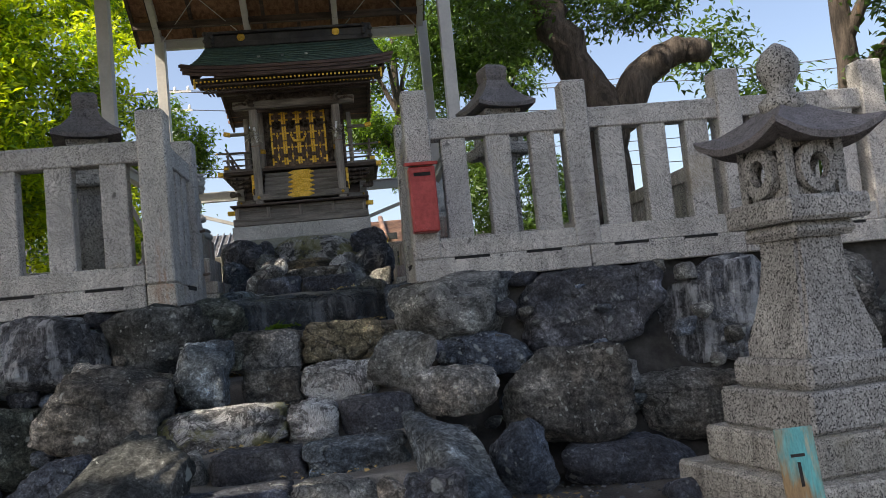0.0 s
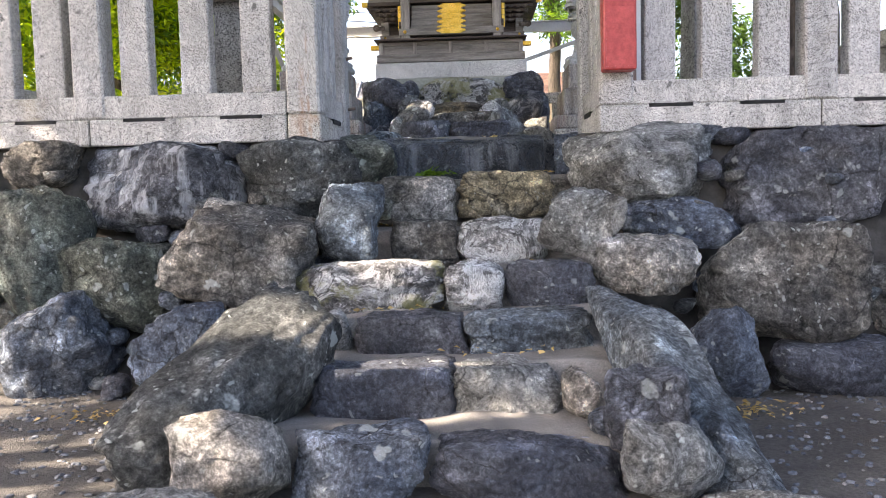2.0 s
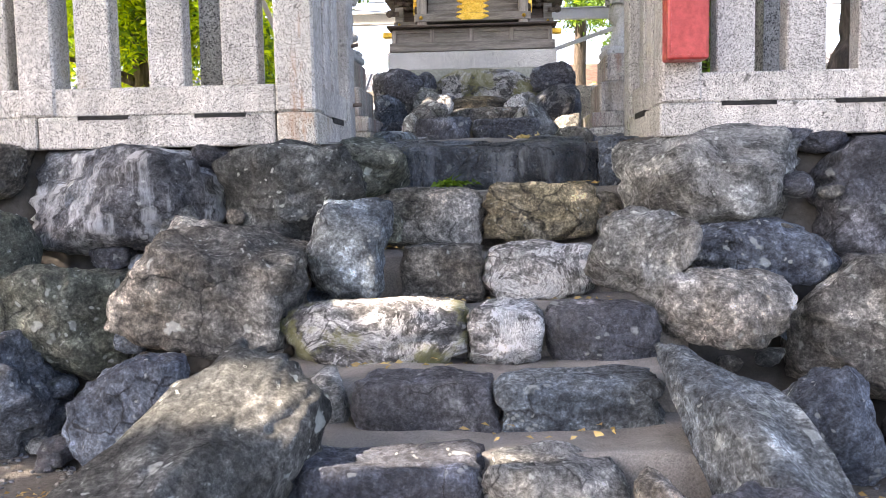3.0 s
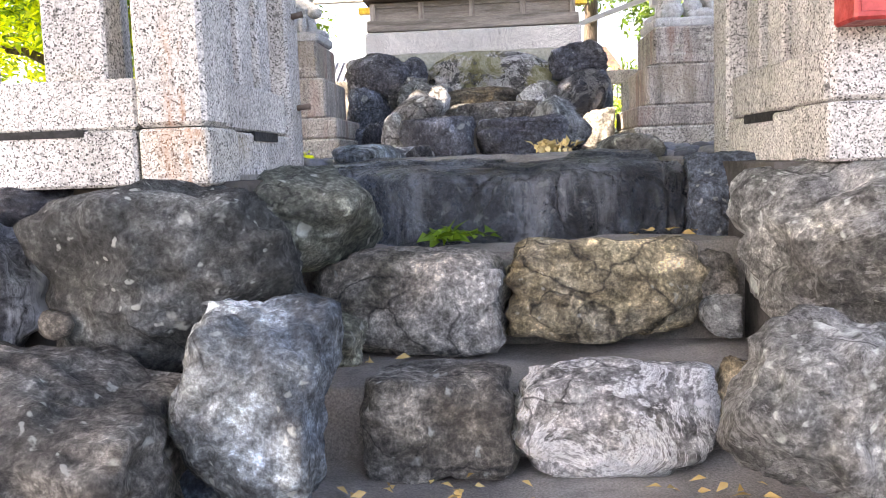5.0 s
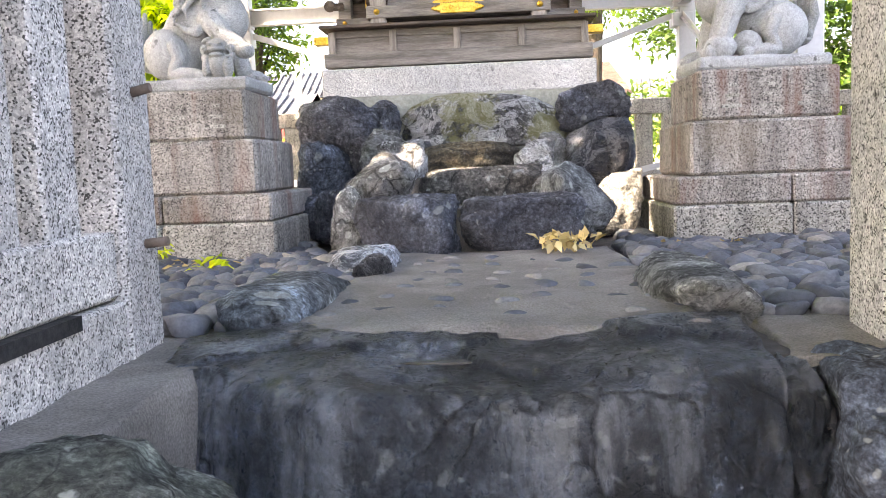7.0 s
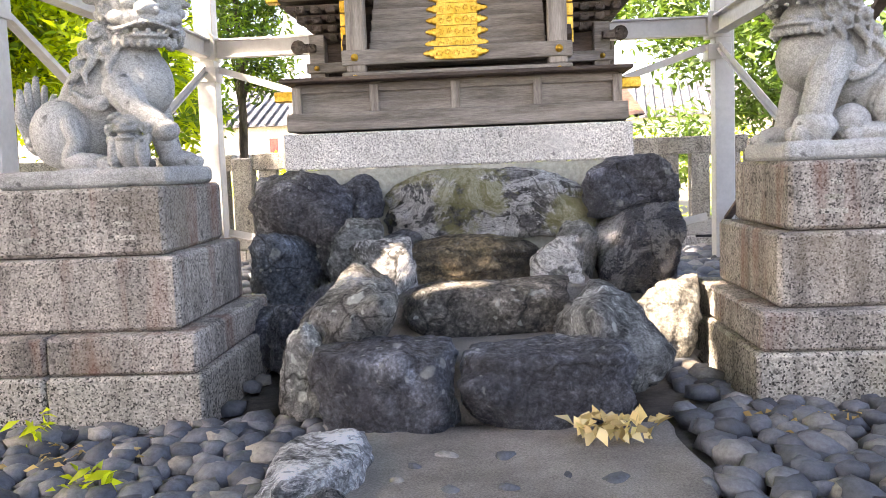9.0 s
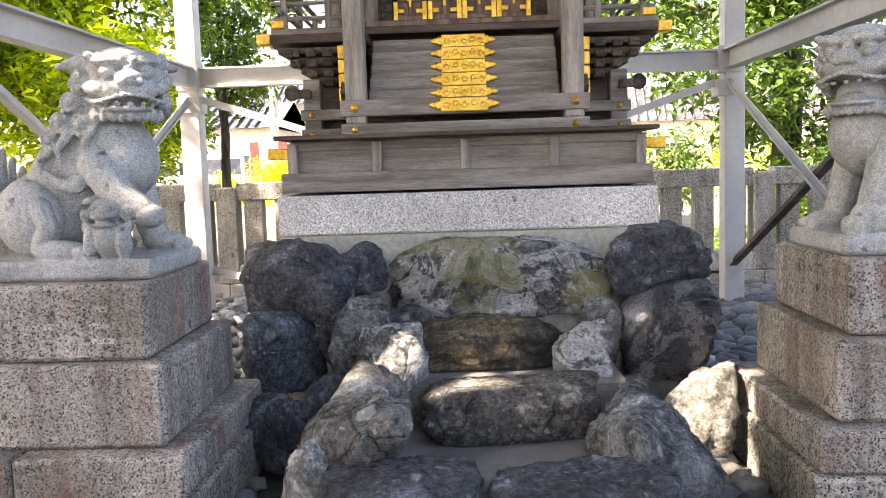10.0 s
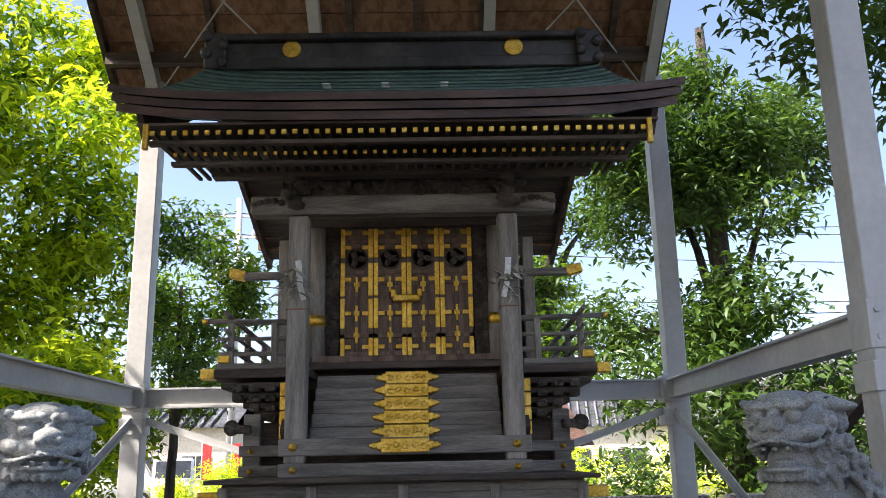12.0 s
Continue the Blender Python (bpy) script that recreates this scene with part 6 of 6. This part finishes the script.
def cl(rnd, n, box6, r):
    x0, x1, y0, y1, z0, z1 = box6
    return [(rnd.uniform(x0, x1), rnd.uniform(y0, y1), rnd.uniform(z0, z1), *(r * rnd.uniform(0.7, 1.25) for _ in range(3))) for _ in range(n)]


R = random.Random(11)
tree(-6.6, 17.0, 1.2, 7.5, cl(R, 46, (-2.6, 1.9, -1.5, 1.5, 2.0, 8.6), 0.8), 70000, 0.17, LEAF_LIME, 0.24, 1, "large leafy tree with bright yellow-green crown", spread=0.16)
tree(-8.6, 12.5, 0.8, 7.0, cl(R, 34, (-1.8, 1.7, -1.8, 1.8, 1.6, 7.6), 0.8), 50000, 0.17, LEAF_LIME, 0.22, 2, "leafy yellow-green tree beyond the fence", spread=0.16)
tree(-4.2, 19.5, 1.2, 4.2, cl(R, 12, (-1.0, 0.9, -1, 1, 2.0, 5.0), 0.42), 11000, 0.13, LEAF, 0.09, 3, "slender green tree behind the fence", spread=0.14)
tree(3.1, 17.0, 1.2, 7.0, cl(R, 30, (-1.5, 1.5, -1.0, 1.0, 0.8, 6.6), 0.55), 38000, 0.13, LEAF_DARK, 0.19, 4, "evergreen tree with dark glossy leaves", spread=0.14)
tree(1.3, 19.5, 1.2, 7.5, cl(R, 14, (-1.0, 0.8, -1.0, 1.0, 3.2, 7.0), 0.45), 12000, 0.13, LEAF, 0.16, 5, "dark evergreen tree behind the shrine", spread=0.14)
tree(7.6, 12.0, 0.6, 7.0, cl(R, 30, (-1.9, 1.8, -2, 2, 0.6, 8.0), 0.68), 36000, 0.15, LEAF_DARK, 0.25, 6, "dark dense evergreen tree at the terrace edge", spread=0.17)
for (x, y, w, n, m, sd) in ((-5.6, 15.8, 1.4, 6000, LEAF_LIME, 21), (-7.6, 10.0, 1.3, 6000, LEAF_LIME, 22), (2.9, 15.9, 1.2, 5000, LEAF, 23), (0.9, 19.5, 1.1, 3500, LEAF_LIME, 24), (5.2, 15.0, 1.2, 5000, LEAF, 25)):
    s = thing("shrub", (x, y, 1.0), "bright leafy shrub growing beyond the stone fence", "shrub", "shrubs")
    b = bmesh.new()
    for k in range(5):
        limb(b, [(0, 0, 0), (R.uniform(-0.3, 0.3), R.uniform(-0.3, 0.3), 0.5), (R.uniform(-0.8, 0.8) * w, R.uniform(-0.6, 0.6), 1.1)], 0.05, 0.015, 6, k)
    part("stems", b, BARK, s)
    leaf_cloud("foliage", m, cl(R, 8, (-w, w, -0.6, 0.6, 0.2, 1.3), 0.5), n, 0.10, sd, s, spread=0.14)
# thick leaning trunk with a sawn limb, beside the terrace
old = thing("tree", (3.3, 10.9, 1.3), "old leaning tree with a thick sawn-off limb", "tree", "trees")
b = bmesh.new()
limb(b, [(0.0, 0, 0), (0.02, 0, 0.9), (0.08, 0, 1.7), (0.12, 0, 2.25), (-0.10, 0.1, 2.9), (-0.45, 0.2, 3.7), (-0.7, 0.3, 4.6)], 0.36, 0.2, 14, 3)
part("trunk", b, BARK, old, "thick bark with orange lichen")
b = bmesh.new()
limb(b, [(0.08, -0.05, 1.85), (0.40, -0.05, 2.35), (0.80, -0.08, 2.85), (1.15, -0.1, 3.02), (1.55, -0.1, 2.98)], 0.27, 0.15, 12, 4)
part("limb", b, BARK, old, "sawn-off limb with pale cut end")
part("cut_face", tube((1.545, -0.1, 2.982), (1.565, -0.1, 2.978), 0.148, 0.14, 14), CEDAR, old, "pale sawn end")
leaf_cloud("crown", LEAF_DARK, [(-0.9, 0.2, 3.6, 0.6, 0.6, 0.45), (0.1, 0.3, 3.75, 0.7, 0.6, 0.35), (1.0, 0.4, 3.75, 0.6, 0.5, 0.3), (0.0, 0.5, 4.5, 1.3, 0.9, 0.6), (1.3, 0.5, 4.3, 0.8, 0.7, 0.4), (-1.2, 0.6, 4.2, 0.8, 0.7, 0.5)], 10000, 0.11, 77, old, spread=0.14)
# trees added out of view, left of the steps, to cast their shade
# openings for these unseen crowns, so sun spots land on chosen stones
SUN_GAPS = [((-0.98 + 0.08 * k, 4.47 - 0.012 * k, 0.37), 0.33) for k in range(8)] + [((-0.72, 5.48, 0.66), 0.3), ((-0.62, 5.52, 0.66), 0.3), ((-1.22, 3.78, 0.30), 0.2)]
SUN_GAPS += [((-0.85 + 0.09 * k, 9.86, 1.77), 0.3) for k in range(4)] + [((0.16, 10.06, 1.93), 0.24), ((0.28, 9.95, 1.62), 0.26)]
tree(-7.6, 2.2, 0, 8.0, cl(R, 34, (0.2, 6.8, -3.2, 3.4, 6.3, 8.8), 1.35), 62000, 0.26, LEAF, 0.34, 8, "unseen broad tree added to shade the stone steps", spread=0.35, gaps=SUN_GAPS)
tree(-7.2, 7.4, 0, 8.0, cl(R, 38, (0.3, 6.8, -3.0, 2.6, 6.2, 8.8), 1.3), 70000, 0.26, LEAF, 0.3, 9, "unseen broad tree added to shade the terrace", spread=0.35, gaps=SUN_GAPS)


# ---- terrace pebbles ----
def pebble_mesh(seed, sub=2):
    rng = np.random.RandomState(seed)
    me = rock_mesh("pebble", 0.115, 0.085, 0.06, seed, sub, cuts=5, sharp=4.0, rough=0.02, blocky=0.95)
    me.materials.append(PEBBLE)
    return me


bed = tagged(part("pebble_bed", box(-6.0, 3.6, 7.12, 14.5, 1.30, 1.392), MORTAR_GAP_SHADE), "bed of smooth dark river pebbles on the terrace", "pebbles", kind="structure")
kinds = [pebble_mesh(900 + i) for i in range(10)]
rng = np.random.RandomState(5)
spots = []
y = 7.38
while y < 14.4:
    pitch = 0.088 if y < 10.6 else 0.13
    x = -4.4
    while x < 3.5:
        px, py = x + rng.uniform(-0.3, 0.3) * pitch, y + rng.uniform(-0.3, 0.3) * pitch
        clear = not (-0.93 < px < 0.14 and py < 9.4) and not (-2.43 < px < -1.42 and 9.22 < py < 10.2) and not (0.36 < px < 1.36 and 9.43 < py < 10.44) and not (-1.4 < px < 0.25 and py > 9.3 and py < 12.8)
        clear = clear and not (py < 7.5 and -1.5 < px < 0.65)
        if clear and (py < 10.6 or abs(px + 0.6) > 0.8):
            spots.append((px, py, pitch / 0.088))
        x += pitch
    y += pitch * 0.85
near = [s for s in spots if -1.9 < s[0] < 1.3 and s[1] < 9.2][:300]
chosen = set(near)
for px, py, k in near:
    ob = new("pebble", kinds[rng.randint(10)])
    ob.parent = bed
    s = rng.uniform(0.7, 1.35)
    ob.matrix_local = pose(px, py, 1.412 + rng.uniform(-0.006, 0.018), rng.uniform(-18, 18), rng.uniform(-18, 18), rng.uniform(0, 360)) @ Matrix.Diagonal((s, s * rng.uniform(0.8, 1.15), s * rng.uniform(0.8, 1.2), 1))
coarse = [pebble_mesh(950 + i, 1) for i in range(6)]
shapes = []
for me in coarse:
    co = np.empty(len(me.vertices) * 3)
    me.vertices.foreach_get("co", co)
    shapes.append((co.reshape(-1, 3), np.array([tuple(p.vertices) for p in me.polygons])))
vs, fs, off = [], [], 0
for s in spots:
    if s in chosen:
        continue
    co, fa = shapes[rng.randint(6)]
    k = s[2] * rng.uniform(0.7, 1.35)
    m = np.array(Euler((rng.uniform(-0.3, 0.3), rng.uniform(-0.3, 0.3), rng.uniform(0, 6.28))).to_matrix())
    vs.append((co * k) @ m.T + np.array([s[0], s[1], 1.412 + rng.uniform(-0.006, 0.018)]))
    fs.append(fa + off)
    off += len(co)
me = bpy.data.meshes.new("pebbles")
me.from_pydata(np.concatenate(vs).tolist(), [], np.concatenate(fs).tolist())
me.polygons.foreach_set("use_smooth", [True] * len(me.polygons))
me.materials.append(PEBBLE)
ob = new("pebbles", me)
ob.parent = bed
tagged(ob, kind="stuff")
# pebbles let into the path
for k in range(46):
    ob = new("pebble", kinds[k % 10])
    ob.parent = path
    px, py = -0.86 + 0.15 * (k % 7) + rng.uniform(-0.05, 0.05), 7.55 + 0.21 * (k // 7) + rng.uniform(-0.07, 0.07)
    s = rng.uniform(0.45, 0.85)
    ob.matrix_local = pose(px, py, 1.422, 0, 0, rng.uniform(0, 360)) @ Matrix.Diagonal((s, s, 0.7, 1))
# gravel on the ground before the steps
vs, fs, off = [], [], 0
for k in range(7000):
    px, py = rng.uniform(-4.5, 4.0), rng.uniform(1.2, 5.6)
    if -1.2 < px < 0.4 and py > 3.6:
        continue
    co, fa = shapes[rng.randint(6)]
    q = rng.uniform(0.12, 0.34) * (1.6 if rng.rand() < 0.03 else 1)
    m = np.array(Euler((0, 0, rng.uniform(0, 6.28))).to_matrix())
    vs.append((co * q) @ m.T + np.array([px, py, 0.014]))
    fs.append(fa + off)
    off += len(co)
me = bpy.data.meshes.new("gravel")
me.from_pydata(np.concatenate(vs).tolist(), [], np.concatenate(fs).tolist())
me.materials.append(PEBBLE)
tagged(new("gravel", me), "loose grey gravel scattered over the soil", "gravel", kind="stuff")

# ---- fallen leaves, sprigs and weeds ----
def scatter(name, at, n, spread, size, material, seed, label, category, lift=0.012, steep=0.12, deep=0.012, broad=1.4):
    ob = leaf_cloud(name, material, [(0, 0, lift, spread[0], spread[1], deep)], n, size, seed, None, twig=1, spread=0.0, hollow=0.0, droop=0.0, rise=steep, broad=broad)
    ob.location = at
    return tagged(ob, label, category, kind="stuff")


scatter("fallen_leaves", (-0.12, 8.93, 1.44), 75, (0.15, 0.07), 0.05, LEAF_HEAP, 31, "small heap of dry pale-yellow leaves on the path", "fallen leaves", 0.045, steep=0.9, deep=0.035, broad=1.9)
scatter("cut_sprigs", (-0.62, 6.74, 1.15), 60, (0.13, 0.08), 0.08, LEAF, 32, "fresh green leaves dropped on a step", "fallen leaves", 0.02)
for k, (x, y, z, n) in enumerate(((-0.85, 5.25, 0.47, 14), (-0.6, 5.75, 0.65, 18), (-0.9, 6.3, 0.84, 12), (0.1, 6.75, 1.15, 10), (0.9, 4.9, 0.03, 90), (-2.1, 4.9, 0.03, 60), (0.1, 5.75, 0.65, 10), (-0.2, 4.75, 0.35, 14), (-0.3, 3.5, 0.03, 30), (0.55, 9.1, 1.43, 30), (-1.7, 8.9, 1.43, 40))):
    scatter("fallen_leaves", (x, y, z), n, (0.35, 0.18), 0.038, LEAF_DRY, 40 + k, "scattered dry yellow leaves on the ground", "fallen leaves")
for k, (x, y, z) in enumerate(((-1.55, 8.6, 1.42), (-1.9, 9.05, 1.42))):
    ob = leaf_cloud("weed", LEAF_LIME, [(0, 0, 0.05, 0.05, 0.05, 0.05)], 24, 0.07, 60 + k, None, twig=4, spread=0.02)
    ob.location = (x, y, z)
    tagged(ob, "small yellow-green weed among the pebbles", "weed", "weeds", "stuff")


# ---- town beyond the terrace ----
def house(x, y, w, d, h, roof_h, wall_m, roof_m, label, wins=3, turn=0.0):
    H = thing("house", (x, y, 1.28), label, "house", "houses", turn=turn)
    part("wall", box(-w / 2, w / 2, 0, d, 0, h), wall_m, H)
    b = bmesh.new()
    e = 0.5
    vs = [b.verts.new(p) for p in ((-w / 2 - e, -e, h), (w / 2 + e, -e, h), (w / 2 + e, d + e, h), (-w / 2 - e, d + e, h), (-w / 2 - e, d / 2, h + roof_h), (w / 2 + e, d / 2, h + roof_h))]
    for q in ((0, 1, 5, 4), (2, 3, 4, 5), (0, 4, 3), (1, 2, 5), (0, 3, 2, 1)):
        b.faces.new([vs[i] for i in q])
    bmesh.ops.solidify(b, geom=b.faces[:], thickness=0.12)
    roof = part("roof", b, roof_m, H)
    for k in range(int(w / 0.5)):
        xx = -w / 2 - e + 0.25 + k * 0.5
        part("tile_roll", tube((xx, -e, h + 0.1), (xx, d / 2, h + roof_h + 0.1), 0.07, 0.07, 6), roof_m, roof)
    n = max(1, wins)
    for s in range(1 if h < 4 else 2):
        for k in range(n):
            xx = -w / 2 + w * (k + 0.5) / n
            z0 = 0.9 + 2.7 * s
            win = part("window", box(xx - 0.75, xx + 0.75, -0.06, 0.02, z0, z0 + 1.1), CAR_GLASS, H, "dark window")
            part("window_frame", box(xx - 0.8, xx + 0.8, -0.08, -0.02, z0 - 0.07, z0), STEEL, win)
            part("window_frame", box(xx - 0.03, xx + 0.03, -0.08, -0.055, z0, z0 + 1.1), STEEL, win)
    return H


house(-17.0, 52, 12, 8, 3.4, 1.6, PLASTER, TILE, "low cream building with grey tiled roof", 4)
house(-13.0, 66, 9, 8, 5.6, 2.2, PLASTER, TILE, "two-storey house with grey tiled roof", 3)
house(-24.0, 60, 10, 8, 5.6, 2.0, PLASTER, TILE, "cream two-storey house with tiled roof", 3, 10)
house(0.35, 21.5, 2.6, 5, 1.7, 0.9, WOOD, BROWN_TILE, "old wooden hall with brown tiled eaves", 1, 0)
house(12.0, 55, 12, 8, 3.2, 2.2, PLASTER, TILE, "low house with wide grey tiled roof", 4, -8)
house(26.0, 60, 12, 9, 5.6, 2.2, PLASTER, TILE, "pale two-storey house with tiled roof", 3)


def van(x, y, turn, label):
    V = thing("parked_van", (x, y, 1.28), label, "van", "parked vans", turn=turn)
    b = bmesh.new()
    sec = ((-1.65, 0.35), (1.62, 0.35), (1.68, 0.9), (1.45, 1.05), (1.0, 1.78), (-1.55, 1.85), (-1.68, 1.0))
    L = [b.verts.new((px, -0.73, z)) for px, z in sec]
    Rr = [b.verts.new((px, 0.73, z)) for px, z in sec]
    n = len(sec)
    b.faces.new(L[::-1])
    b.faces.new(Rr)
    for i in range(n):
        j = (i + 1) % n
        b.faces.new((L[i], L[j], Rr[j], Rr[i]))
    bmesh.ops.recalc_face_normals(b, faces=b.faces[:])
    bmesh.ops.bevel(b, geom=b.edges[:], offset=0.06, segments=2, affect="EDGES")
    part("body", b, CAR_WHITE, V, "white painted body", smooth=True)
    for s in (-1, 1):
        for a, c in ((-1.45, -0.5), (-0.4, 0.35), (0.45, 1.0)):
            part("side_window", box(a, c, s * 0.742 - 0.006, s * 0.742 + 0.006, 1.12, 1.62, 0.004), CAR_GLASS, V)
        for px in (-1.1, 1.1):
            w = part("wheel", tube((px, s * 0.62, 0.28), (px, s * 0.76, 0.28), 0.28, 0.28, 18), RUBBER, V)
            part("rim", tube((px, s * 0.74, 0.28), (px, s * 0.77, 0.28), 0.16, 0.14, 14), STEEL, w)
        part("headlight", box(1.62, 1.70, s * 0.5 - 0.14, s * 0.5 + 0.14, 0.72, 0.88, 0.02), PAPER, V)
        part("tail_light", box(-1.71, -1.66, s * 0.62 - 0.06, s * 0.62 + 0.06, 0.8, 1.1, 0.01), BANNER, V)
    part("windscreen", beam((1.44, 0, 1.08), (1.06, 0, 1.70), 1.25, 0.02), CAR_GLASS, V)
    part("bumper", box(1.6, 1.74, -0.7, 0.7, 0.32, 0.55, 0.03), CAR_WHITE, V)
    return V


van(-10.4, 41, -75, "small white delivery van parked by the road")
van(-13.0, 42, 15, "white van seen from the side")
pole = thing("utility_pole", (-9.2, 45, 1.28), "concrete utility pole with transformers and crossarms", "utility pole")
part("pole", tube((0, 0, 0), (0, 0, 13.5), 0.2, 0.14, 14), CONCRETE, pole)
for z, w in ((12.6, 1.5), (11.6, 1.5), (9.2, 1.2)):
    part("crossarm", box(-w, w, -0.05, 0.05, z, z + 0.1), STEEL, pole)
    for k in (-0.9, -0.45, 0.45, 0.9):
        part("insulator", lathe([(0.05, 0), (0.09, 0.06), (0.05, 0.12), (0.08, 0.18), (0.03, 0.24)], 8, at=(k * w, 0, z + 0.1)), PAPER, pole)
for s in (-1, 1):
    part("transformer", lathe([(0.3, 0), (0.33, 0.05), (0.33, 0.95), (0.25, 1.05)], 14, at=(s * 0.62, -0.1, 9.6)), STEEL, pole, "grey transformer can")
b = bmesh.new()
for z, z2 in ((12.8, 12.0), (12.7, 12.6), (11.8, 10.5), (9.4, 8.8), (8.6, 8.4), (8.2, 7.4)):
    for s in (-1, 1):
        pts = [Vector((s * 40 * k / 10, 2.0 * k / 10 * s, z + (z2 - z) * k / 10 - 1.3 * 4 * (k / 10) * (1 - k / 10) * 0.5)) for k in range(11)]
        for p, q in zip(pts, pts[1:]):
            tube(p, q, 0.025, 0.025, 5, b)
part("cable", b, WIRE, pole, "sagging overhead cables")
for k, x in enumerate((-9.1, -8.0)):
    ban = thing("roadside_banner", (x, 40, 1.28), "red cloth banner on a thin pole", "banner", "roadside banners")
    part("pole", tube((0, 0, 0), (0, 0, 2.6), 0.025, 0.02, 8), STEEL, ban)
    bb = bmesh.new()
    box(0.03, 0.36, -0.008, 0.008, 1.0, 2.3, bm=bb)
    part("cloth", bb, BANNER, ban)
for k, (x, y, r) in enumerate(((-7.4, 36, 1.0), (-9.6, 38.5, 0.7), (8.0, 38, 1.6), (10.5, 40, 1.8), (3.8, 33, 1.2), (-13, 37, 0.8))):
    s = thing("shrub", (x, y, 1.25), "round sunlit garden shrub by the road", "shrub", "shrubs")
    leaf_cloud("foliage", LEAF_LIME, cl(R, 6, (-r * 0.6, r * 0.6, -0.5, 0.5, 0.3, r * 1.3), r * 0.6), 2500, 0.16, 80 + k, s, spread=0.2)
